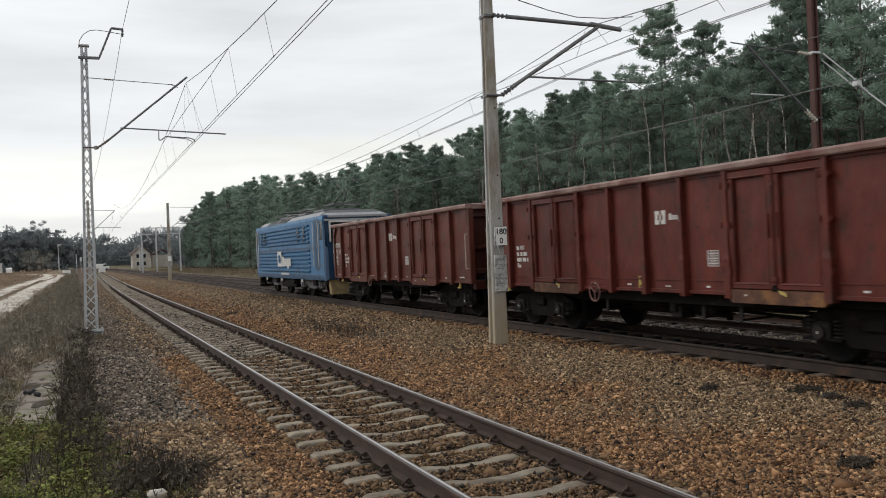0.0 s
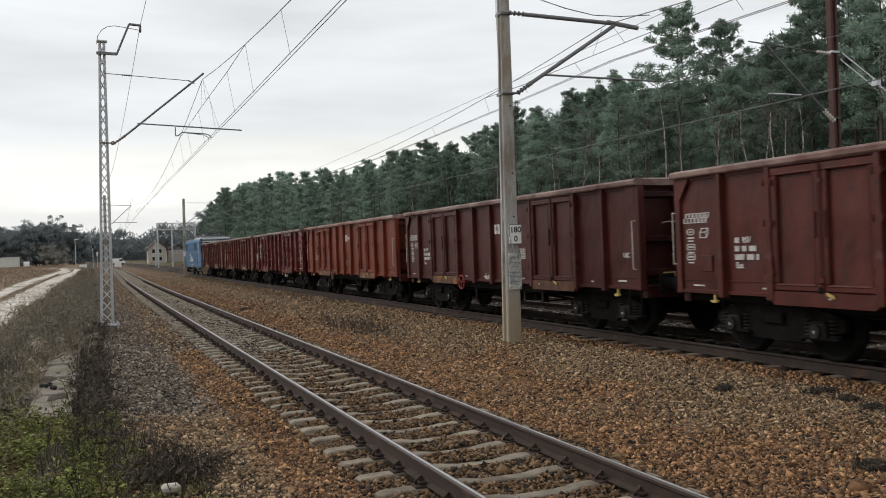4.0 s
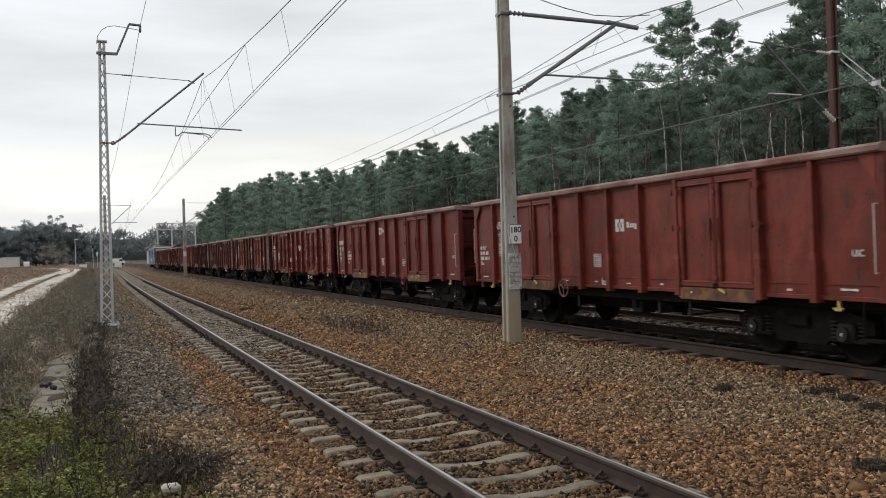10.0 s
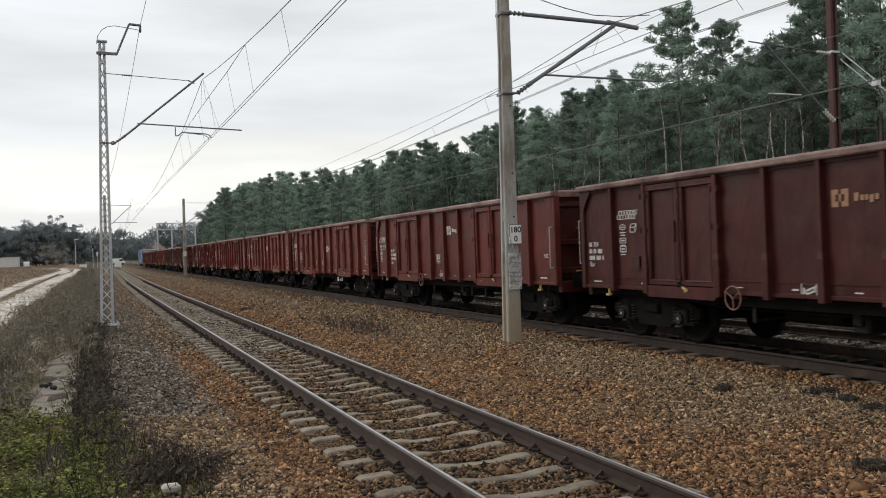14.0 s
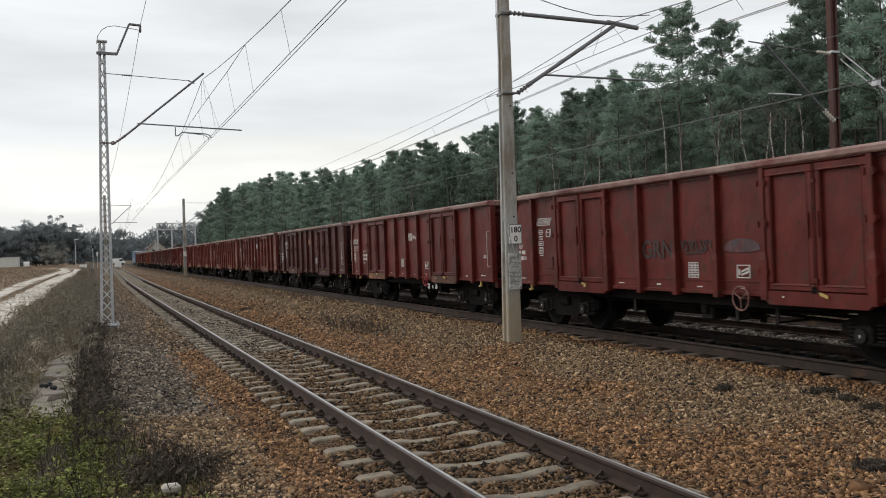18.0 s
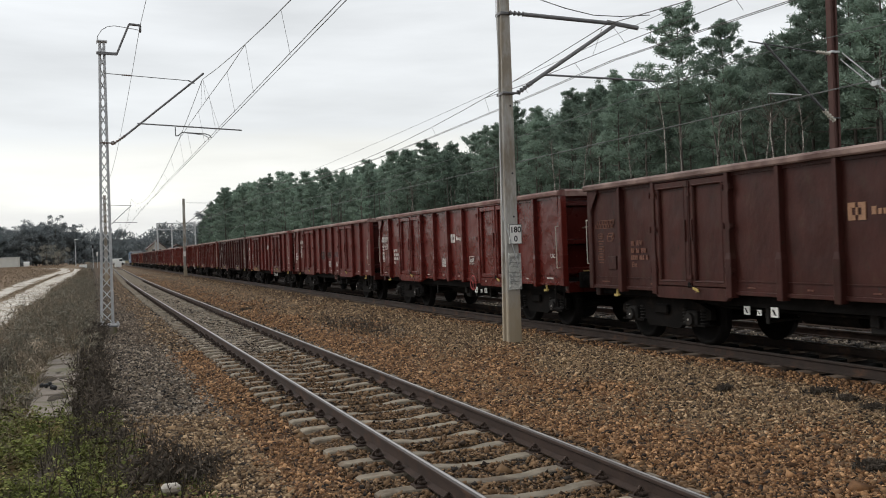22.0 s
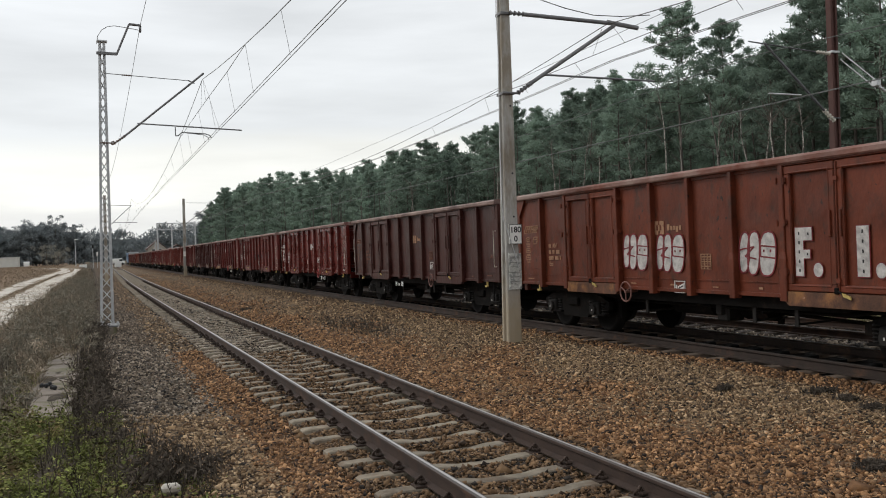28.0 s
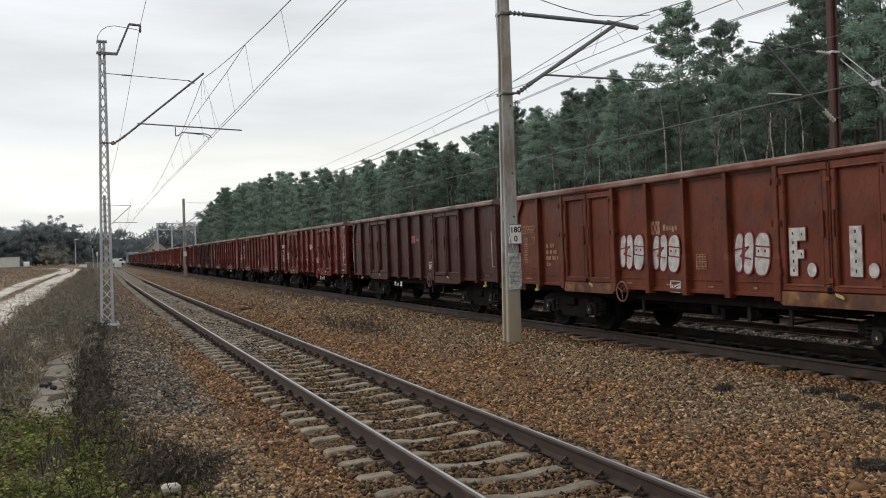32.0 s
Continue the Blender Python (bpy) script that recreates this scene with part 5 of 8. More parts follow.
def stalks(name, label, pts, h, material):
    """Dead upright stems with side twigs."""
    v, f = [], []
    for x, y in pts:
        z = float(gz(x, y))
        hh = h * random.uniform(0.4, 1.3)
        lx, ly = random.gauss(0, 0.24) * hh, random.gauss(0, 0.24) * hh
        segs = [((x, y, z - 0.03), (x + lx, y + ly, z + hh), 0.0042)]
        for k in range(random.randint(3, 8)):
            t = random.uniform(0.35, 0.98)
            p = (x + lx * t, y + ly * t, z + hh * t)
            w, r = random.uniform(0, 6.28), random.uniform(0.08, 0.30) * hh
            segs.append((p, (p[0] + math.cos(w) * r * 0.6, p[1] + math.sin(w) * r * 0.6, p[2] + r * 0.8), 0.0032))
        for p, q, r in segs:
            for ax in ((r, 0, 0), (0, r, 0)):
                o = len(v)
                v += [(p[0] - ax[0], p[1] - ax[1], p[2]), (p[0] + ax[0], p[1] + ax[1], p[2]), (q[0] + ax[0] * 0.5, q[1] + ax[1] * 0.5, q[2]), (q[0] - ax[0] * 0.5, q[1] - ax[1] * 0.5, q[2])]
                f.append((o, o + 1, o + 2, o + 3))
    tagged(new(name, raw(name, v, f, material)), label=label, category="weeds", kind="stuff")


def make_plants():
    p = np.concatenate([strew(-6.0, -3.55, 7.0, 12.9, 2600), strew(-6.4, -4.5, 12.5, 18, 900), strew(-3.7, -3.1, 7.2, 11.5, 1100), strew(-3.2, -2.45, 7.2, 9.0, 1100), strew(-4.0, -3.72, 12, 24, 260), strew(-4.5, -3.95, 19.5, 30, 260)])
    keep = np.array([noise.noise((x * 2.6, y * 1.7, 4.0)) + 0.5 * noise.noise((x * 7, y * 5, 9.0)) > -0.22 for x, y in p])
    leaflets("ground_cover", "low green leafy weeds and moss on the verge", p[keep], 0.021, M["green"])
    q = np.array([(x, y) for x, y in strew(-6.0, -3.3, 7.0, 12.5, 60) if noise.noise((x * 2.6, y * 1.7, 4.0)) > 0.0])
    leaflets("weed_clumps", "taller leafy green weeds standing in clumps on the verge", np.repeat(q, 26, axis=0) + rng.normal(0, 0.05, (len(q) * 26, 2)), 0.024, M["green"], 0.15)
    blades("green_weeds", "thin green grass between the weeds", np.concatenate([strew(-5.8, -3.2, 7.0, 12, 260), strew(-4.1, -3.6, 11, 22, 140)]), 0.11, 0.006, M["green"], 0.5)
    p = np.concatenate([strew(-6.6, -4.5, 8.0, 13, 150), strew(-6.3, -4.45, 13, 32, 260), strew(-6.2, -3.95, 20, 45, 160), strew(-6.1, -3.9, 45, 90, 80), strew(-8.62, -8.1, 20, 150, 60),
                        strew(-6.35, -5.8, 25, 120, 40), strew(-11.2, -10.2, 40, 200, 25), strew(-6.0, -3.8, 90, 230, 30), strew(-4.0, -3.5, 14, 60, 60), strew(-4.55, -3.95, 20.5, 32, 170), strew(-8.0, -6.0, 24, 90, 14)])
    blades("dry_grass", "dry straw-brown grass and weeds on the verge", p, 0.16, 0.015, M["dry"], 0.8)
    # the weeds' dark colour also carries the shadow along the platform's foot
    p = np.concatenate([strew(-3.9, -3.5, 9.0, 20, 180), strew(-3.95, -3.5, 20, 34, 120), strew(-3.9, -3.3, 34, 85, 45), strew(-3.9, -3.2, 85, 230, 12), strew(-3.2, -2.7, 8.8, 9.9, 200), strew(-3.6, -3.1, 9.5, 13, 120)])
    blades("dark_weeds", "withered weeds along the platform's foot, darkened for its shadow", p, 0.15, 0.008, M["sooty"], 0.45)
    p = np.concatenate([strew(-6.4, -4.7, 8, 16, 10), strew(-6.1, -4.5, 16, 24, 26)])
    stalks("dead_weeds", "brown dead weed stalks along the platform", p, 0.42, M["dead"])
    p = np.concatenate([strew(-4.1, -3.4, 7.5, 13, 22), strew(-3.95, -3.45, 13, 30, 32), strew(-3.5, -2.9, 8.6, 11.0, 26), strew(-6.0, -4.75, 12.5, 20, 12)])
    stalks("dark_stalks", "dark weed stalks at the platform's foot", p, 0.36, M["sooty"])
    p = np.concatenate([strew(-5.9, -3.7, 21, 40, 15), strew(-5.6, -3.6, 40, 75, 9), strew(-5.4, -3.5, 75, 150, 4)])
    clump = [noise.noise((x * 0.7, y * 0.25, 2.0)) > -0.15 for x, y in p]
    stalks("dead_weeds", "tall grey-brown dead weeds overgrowing the old platform", p[np.array(clump)], 0.66, M["dead"])
    p = np.concatenate([strew(-6.0, -3.7, 19, 40, 12), strew(-5.8, -3.6, 40, 75, 8), strew(-5.4, -3.5, 75, 150, 4)])
    stalks("dry_weeds", "tall straw-coloured dry weeds overgrowing the old platform", p, 0.5, M["dry"])
    def bushes(n, x0, x1, y0, y1, tall, material, name, label):
        cl = []
        for _ in range(n):
            x, y = random.uniform(x0, x1), y0 + (y1 - y0) * random.random() ** 1.3
            s = random.uniform(0.5, 1.2)
            for _ in range(4):
                cl.append((x + random.gauss(0, 0.16), y + random.gauss(0, 0.25), float(gz(x, y)) + tall * s * random.uniform(0.15, 0.95), 0.22 * s))
        v, f = tree_crown(cl, 34, 0.032)
        tagged(new(name, raw(name, v, f, material)), label=label, category="weeds", kind="stuff")

    bushes(150, -5.2, -3.6, 20, 80, 0.8, M["dead"], "withered_bush", "low withered grey-brown bushes along the platform's edge")
    bushes(40, -3.75, -3.5, 11, 30, 0.4, M["sooty"], "dark_bush", "dark bare scrub at the platform's foot")
    bushes(40, -6.2, -4.7, 13.5, 21, 0.4, M["dead"], "withered_bush", "low withered scrub on the verge beside the slabs")
    bushes(90, -6.0, -4.3, 17, 80, 0.4, M["dry"], "dry_bush", "pale dry weed clumps on the verge")
    for y0, n in ((15.4, 5),):
        for k in range(n):
            x, y = -4.28 + random.uniform(-0.12, 0.14), y0 + random.uniform(-0.35, 0.45)
            put("clod", Geo().box(x - 0.035, x + 0.035, y - 0.04, y + 0.04, 0.02, 0.09, ch=0.02), M["black"], label="dark clod lying on the platform slab", category="clod", group="clods on the slab")
    p = np.concatenate([strew(-40, -11.0, 30, 330, 2.6), strew(14.5, 24, 20, 260, 5)])
    blades("meadow_grass", "dull brown winter grass", p, 0.30, 0.05, M["meadow"], 0.5)
    p = strew(12.9, 17, 9, 60, 90)
    blades("trackside_grass", "yellow-green rough grass beyond the siding", p, 0.13, 0.02, M["green"], 0.6)
    blades("trackside_grass", "dry rough grass beyond the siding", p + rng.normal(0, 0.3, p.shape), 0.16, 0.02, M["dry"], 0.6)
    # low growth and dark litter between the tracks
    q = np.stack([rng.normal(3.05, 0.32, 900), rng.normal(23.8, 2.2, 900)], -1)
    stalks("dead_weeds", "thin dark dead weeds on the gravel between the tracks", q[:380], 0.20, M["sooty"])
    blades("leaf_litter", "dark litter on the gravel between the tracks", q, 0.05, 0.03, M["sooty"], 1.2)
    q = np.stack([rng.normal(-2.9, 0.2, 2600), rng.normal(9.25, 0.5, 2600)], -1)
    blades("leaf_litter", "dark soil and litter beside the weeds", q, 0.04, 0.022, M["sooty"], 1.2)
    stalks("dark_stalks", "dark weed stalks beside the ballast", q[:170], 0.20, M["sooty"])
    bushes(9, -3.15, -2.65, 8.9, 9.6, 0.22, M["sooty"], "dark_bush", "low dark scrub beside the ballast")
    q = np.concatenate([strew(4.2, 5.4, 8.5, 10.0, 420), strew(4.2, 5.0, 7.0, 8.4, 200)])
    blades("straw_litter", "pale straw and twigs lying on the gravel", q, 0.05, 0.007, M["dry"], 2.0)
    for x, y, r in ((4.10, 9.76, 0.06), (5.03, 8.92, 0.11), (4.80, 8.35, 0.05), (4.63, 7.81, 0.07), (2.94, 6.22, 0.09), (2.1, 36.5, 0.12)):
        cl = [(x + random.gauss(0, r), y + random.gauss(0, r * 0.6), float(gz(x, y)) + random.uniform(0.01, 0.06), 0.055) for _ in range(16)]
        v, f = tree_crown(cl, 30, 0.028)
        tagged(new("dead_tuft", raw("dead_tuft", v, f, M["sooty"])), label="dark withered tuft on the gravel", category="plant", group="withered tufts")


def two_tone(label, p, size):
    """Rusty stones by the near track, tan gravel towards the train's track, mingling between."""
    s = np.array([x - 2.9 + 1.5 * noise.noise((x * 0.8, y * 0.35, 1.0)) for x, y in p]) + rng.normal(0, 0.5, len(p))
    stones("ballast", label, p[s < 0], size, M["stones_rusty"])
    stones("gravel", label.replace("coarse rust-brown ballast", "tan gravel").replace("rust-brown ballast", "tan gravel"), p[s >= 0], size * 0.85, M["stones_tan"])


def make_stones():
    near = "coarse rust-brown ballast stones round the near track"
    p = clear_of_rails(np.concatenate([strew(-2.1, -1.25, 6.0, 11, 1300), strew(1.3, 5.3, 4.6, 11, 1850)]))
    two_tone(near, p, 0.0185)
    p = clear_of_rails(np.concatenate([strew(-2.1, -1.25, 11, 22, 560), strew(1.3, 5.5, 11, 17, 1250), strew(1.3, 5.6, 17, 24, 760)]))
    two_tone(near, p, 0.0215)
    p = clear_of_rails(np.concatenate([strew(-1.32, 1.38, 5.5, 12, 1000), strew(-1.32, 1.38, 12, 20, 520)]))
    p = p[abs((p[:, 1] - 5.2 + STEP / 2) % STEP - STEP / 2) > 0.072 + 0.04 * rng.random(len(p))]
    stones("ballast", "dark brown ballast stones between the near rails", p, 0.023, M["stones_track"], lift=0.078)
    p = clear_of_rails(np.concatenate([strew(-1.32, 1.38, 17, 27, 330), strew(-1.32, 1.38, 27, 45, 130), strew(-1.32, 1.38, 45, 80, 60)]))
    p = p[abs((p[:, 1] - 5.2 + STEP / 2) % STEP - STEP / 2) > 0.105 + 0.04 * rng.random(len(p))]
    stones("ballast", "grey-brown ballast between the near rails", p, 0.028, M["stones_grey"], lift=0.064)
    p = clear_of_rails(np.concatenate([strew(1.35, 5.9, 24, 34, 230), strew(1.35, 5.9, 34, 46, 110), strew(1.35, 5.9, 46, 60, 70), strew(1.35, 5.9, 60, 85, 36), strew(1.35, 5.9, 85, 130, 14)]))
    two_tone("rust-brown ballast stones further along the line", p, 0.029)
    p = np.concatenate([strew(-2.2, -1.3, 22, 38, 170), strew(-2.3, -1.3, 38, 60, 80), strew(-2.3, -1.3, 60, 110, 25)])
    far = rng.random(len(p)) < 0.55
    stones("gravel", "dull tan gravel along the far sleeper ends", p[far], 0.027, M["stones_tan"])
    stones("gravel", "grey-brown gravel along the far sleeper ends", p[~far], 0.027, M["stones_grey"])
    p = clear_of_rails(np.concatenate([strew(-3.6, -1.9, 12.5, 24, 500), strew(-3.6, -2.1, 24, 40, 170), strew(-3.7, -2.2, 40, 120, 45), strew(2.2, 3.8, 20, 27, 90)]))
    stones("gravel", "grey-brown gravel in patches beside the tracks", p, 0.0225, M["stones_grey"], plain=True)
    stones("gravel", "tan gravel beside the weedy verge", strew(-2.9, -1.9, 6.3, 13, 1250), 0.0205, M["stones_tan"])
    stones("gravel", "sparse tan gravel among the weeds", strew(-3.3, -2.9, 6.3, 13, 260), 0.021, M["stones_tan"])
    p = clear_of_rails(np.concatenate([strew(5.2, 6.0, 4.6, 14, 620), strew(5.3, 6.0, 14, 30, 240)]))
    stones("ballast", "rusty ballast along the train's track", p, 0.022, M["stones_rusty"])
    p = np.concatenate([strew(9.6, 12.9, 8, 34, 70)])
    stones("gravel", "grey gravel round the siding", p, 0.045, M["stones_grey"], plain=True)
    p = clear_of_rails(strew(-3.4, 6.0, -8, 6, 130))
    p = p[(abs(p[:, 0]) > 1.35) | (abs((p[:, 1] - 5.2 + STEP / 2) % STEP - STEP / 2) > 0.12)]
    stones("ballast", "rust-brown ballast stones behind the viewpoint", p, 0.030, M["stones_rusty"], lift=0.05)
    rock = thing("field_stone", "pale rounded field stone in the weeds", "stone", pose(-3.00, 8.50, -0.10))
    g = Geo()
    g.box(-0.085, 0.085, -0.06, 0.06, -0.03, 0.06, ch=0.03)
    put("stone", g, M["road"], rock)


# sleeper middles carry the shade under the train in their colour
make_track(B_X, B_Z, "rusty track that carries the freight train", M["dark_rail"], sleeper_mesh("sleeper", M["old_sleeper"], 0.02, M["grime"]), 0, 6.0 - 20 * STEP, 150.0, web="dark_rail_web")
make_track(C_X, C_Z, "rusty siding track behind the train", M["dull_steel"], sleeper_mesh("sleeper", M["siding_sleeper"], 0.02), 0, 9.0, 100.0)
make_masts()
make_wires()
make_road()
make_far_buildings()
make_wood()
make_distance()


# ---------------------------------------------------------------- freight train
SPEED_T = [*range(28), 28, 28.5, 29, 33]
SPEED = [12.98, 12.62, 12.30, 11.99, 11.65, 11.36, 11.12, 10.82, 10.52, 10.20, 9.82, 9.43, 9.15, 8.91, 8.61, 8.25, 7.85, 7.45, 7.05, 6.60, 6.16, 5.66, 5.08, 4.44,
         3.71, 2.96, 2.17, 1.25, 0.33, 0.07, 0.0, 0.0]
PITCH_L, BODY, REAR_0 = 14.04, 6.49, 6.797     # coupled length, half body length, rear end of the second wagon at the start


def travelled(t):
    """Metres that the train has gone since the start."""
    s = 0.0
    for a, b, u, v in zip(SPEED_T[:-1], SPEED_T[1:], SPEED[:-1], SPEED[1:]):
        if t <= a:
            break
        e = min(t, b)
        w = u + (v - u) * (e - a) / (b - a)
        s += (u + w) / 2 * (e - a)
    return s


NEAR = Matrix(((0, 0, -1, 0), (-1, 0, 0, 0), (0, 1, 0, 0), (0, 0, 0, 1)))   # lettering on the side that faces the near track


def on_side(y, z, x=-1.374):
    return Matrix.Translation((x, y, z)) @ NEAR


RIBS = (5.27, 1.08, 0.0, -1.08, -5.27)
POSTS = (4.17, 2.19, -2.19, -4.17)
PANELS = ((6.43, 5.27), (5.27, 4.17), (2.19, 1.08), (1.08, 0.0), (0.0, -1.08), (-1.08, -2.19), (-4.17, -5.27), (-5.27, -6.43))


def panel_geo(y1, y0):
    """A pressed side sheet between two ribs, slightly dented."""
    ny, nz = 9, 12
    v, f = [], []
    for k in range(nz + 1):
        for j in range(ny + 1):
            a, b = j / ny, k / nz
            e = min(1, 6 * min(a, 1 - a, b, 1 - b))
            d = 0.018 * noise.noise((y0 * 3.1 + a * 2.4, b * 3.4, y0)) + 0.010 * noise.noise((a * 6 + y0, b * 7, 3.3))
            v.append((-1.332 + e * max(-0.010, d), y0 + (y1 - y0) * a, 0.985 + (2.86 - 0.985) * b))
    for k in range(nz):
        for j in range(ny):
            f.append((k * (ny + 1) + j, k * (ny + 1) + j + 1, (k + 1) * (ny + 1) + j + 1, (k + 1) * (ny + 1) + j))
    g = Geo().add(v, f, 0, True)
    g.add([(-1.30, y0, 0.985), (-1.30, y1, 0.985), (-1.30, y1, 2.86), (-1.30, y0, 2.86)], [(0, 1, 2, 3)])
    g.box(-1.362, -1.33, y0, y1, 0.94, 1.0, ch=0.006)     # bottom flange
    g.box(-1.349, -1.331, y0 + 0.07, y1 - 0.07, 1.150, 1.165)      # weld seam
    g.box(-1.362, -1.331, y0, y1, 2.80, 2.86)             # angle under the rim
    return g


def rib_geo(w=0.10, hinges=False):
    """Channel rib: broad low down, slimmer above, standing well out from the sheets."""
    g = Geo()
    for z0, z1, w0, w1, d0, d1 in ((0.90, 1.50, w * 1.25, w * 1.25, 1.446, 1.446), (1.50, 1.60, w * 1.25, w * 0.85, 1.446, 1.434), (1.60, 2.86, w * 0.85, w * 0.8, 1.434, 1.432)):
        a, b = w0 / 2, w1 / 2
        v = [(-1.30, -a, z0), (-d0 + 0.010, -a, z0), (-d0, -a * 0.8, z0), (-d0, a * 0.8, z0), (-d0 + 0.010, a, z0), (-1.30, a, z0),
             (-1.30, -b, z1), (-d1 + 0.010, -b, z1), (-d1, -b * 0.8, z1), (-d1, b * 0.8, z1), (-d1 + 0.010, b, z1), (-1.30, b, z1)]
        g.add(v, [(k, k + 1, k + 7, k + 6) for k in range(5)] + [(5, 4, 3, 2, 1, 0), (6, 7, 8, 9, 10, 11)])
    if hinges:
        for z in (1.32, 2.02, 2.62):
            g.box(-1.43, -1.36, -0.10, 0.10, z - 0.03, z + 0.03, ch=0.008).tube((-1.437, 0.075, z - 0.05), (-1.437, 0.075, z + 0.05), 0.018, seg=6).tube((-1.437, -0.075, z - 0.05), (-1.437, -0.075, z + 0.05), 0.018, seg=6)
    return g


def leaf_geo(w=0.93):
    """Door leaf: a deep pressed frame round an inset, dented sheet. y from 0 to w."""
    z0, z1 = 1.05, 2.82
    g = Geo().box(-1.352, -1.33, 0.0, w, z0, z1)
    ny, nz = 7, 12
    v, f = [], []
    for k in range(nz + 1):
        for j in range(ny + 1):
            a, b = j / ny, k / nz
            e = min(1, 5 * min(a, 1 - a, b, 1 - b))
            d = 0.016 * noise.noise((a * 2.1 + 7.3, b * 4.4, 1.3)) + 0.007 * noise.noise((a * 5, b * 9, 6.1))
            v.append((-1.354 + e * max(-0.014, min(0.002, d)), 0.11 + (w - 0.22) * a, z0 + 0.10 + (z1 - z0 - 0.22) * b))
    for k in range(nz):
        for j in range(ny):
            f.append((k * (ny + 1) + j, k * (ny + 1) + j + 1, (k + 1) * (ny + 1) + j + 1, (k + 1) * (ny + 1) + j))
    g.add(v, f, 0, True)
    for a, b, c, d in ((0, w, z0, z0 + 0.10), (0, w, z1 - 0.12, z1), (0, 0.12, z0 + 0.10, z1 - 0.12), (w - 0.12, w, z0 + 0.10, z1 - 0.12)):
        g.box(-1.408, -1.350, a, b, c, d, ch=0.012)
    o = [(0.10, z0 + 0.08), (w - 0.10, z0 + 0.08), (w - 0.10, z1 - 0.10), (0.10, z1 - 0.10)]
    for (a, b), (c, d) in zip(o, o[1:] + o[:1]):      # rolled bead round the inset
        g.tube((-1.402, a, b), (-1.402, c, d), 0.015, seg=6)
    return g


def door_top_geo():
    return Geo().box(-1.425, -1.335, -0.96, 0.96, 2.825, 2.86, ch=0.008)


def bar_handle_geo():
    return Geo().box(-1.437, -1.402, -0.018, 0.018, 1.80, 2.16, ch=0.006).box(-1.415, -1.39, -0.03, 0.03, 1.86, 1.90).box(-1.415, -1.39, -0.03, 0.03, 2.06, 2.10)


def lock_bar_geo():
    return Geo().tube((-1.415, 0, 1.0), (-1.415, 0, 2.80), 0.014, seg=6).box(-1.435, -1.40, -0.03, 0.03, 1.18, 1.24).box(-1.435, -1.40, -0.03, 0.03, 2.55, 2.60)


def lever_geo():
    return Geo().box(-1.445, -1.40, -0.035, 0.045, 1.03, 1.12, ch=0.012).tube((-1.43, 0.0, 1.08), (-1.455, -0.13, 1.035), 0.014, seg=6).panel([(-0.12, 1.05), (-0.14, 1.005), (-0.27, 0.965), (-0.25, 1.01)], -1.47, -1.445, mi=1)


def end_wall(root):
    """End wall at the y = -BODY end, with its pressings; the other end is a turned copy."""
    for turn in (0, 180):
        m = pose(0, 0, 0, 0, 0, turn)
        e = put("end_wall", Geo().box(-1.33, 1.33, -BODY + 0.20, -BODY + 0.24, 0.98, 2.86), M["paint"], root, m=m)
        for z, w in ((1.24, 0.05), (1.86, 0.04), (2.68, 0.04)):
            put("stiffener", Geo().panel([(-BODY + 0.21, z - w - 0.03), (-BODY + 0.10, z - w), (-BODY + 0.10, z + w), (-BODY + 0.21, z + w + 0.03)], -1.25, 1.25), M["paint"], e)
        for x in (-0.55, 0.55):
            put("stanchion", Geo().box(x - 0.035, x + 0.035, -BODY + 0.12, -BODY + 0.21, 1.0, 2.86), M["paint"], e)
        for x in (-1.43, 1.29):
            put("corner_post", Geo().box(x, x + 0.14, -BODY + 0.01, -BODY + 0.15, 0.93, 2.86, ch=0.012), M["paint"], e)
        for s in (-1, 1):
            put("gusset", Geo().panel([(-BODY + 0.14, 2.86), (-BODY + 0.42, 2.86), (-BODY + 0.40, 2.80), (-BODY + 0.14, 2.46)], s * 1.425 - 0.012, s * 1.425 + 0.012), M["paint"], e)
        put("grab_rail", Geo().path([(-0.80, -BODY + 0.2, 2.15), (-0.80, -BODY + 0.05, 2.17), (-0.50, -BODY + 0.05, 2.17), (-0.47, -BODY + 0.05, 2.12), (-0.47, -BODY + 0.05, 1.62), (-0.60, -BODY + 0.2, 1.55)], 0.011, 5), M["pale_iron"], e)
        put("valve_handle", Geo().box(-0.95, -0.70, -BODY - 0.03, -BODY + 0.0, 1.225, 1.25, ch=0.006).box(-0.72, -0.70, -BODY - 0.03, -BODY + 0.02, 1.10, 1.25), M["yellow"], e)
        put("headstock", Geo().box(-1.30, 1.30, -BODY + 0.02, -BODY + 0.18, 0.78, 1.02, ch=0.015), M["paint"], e)


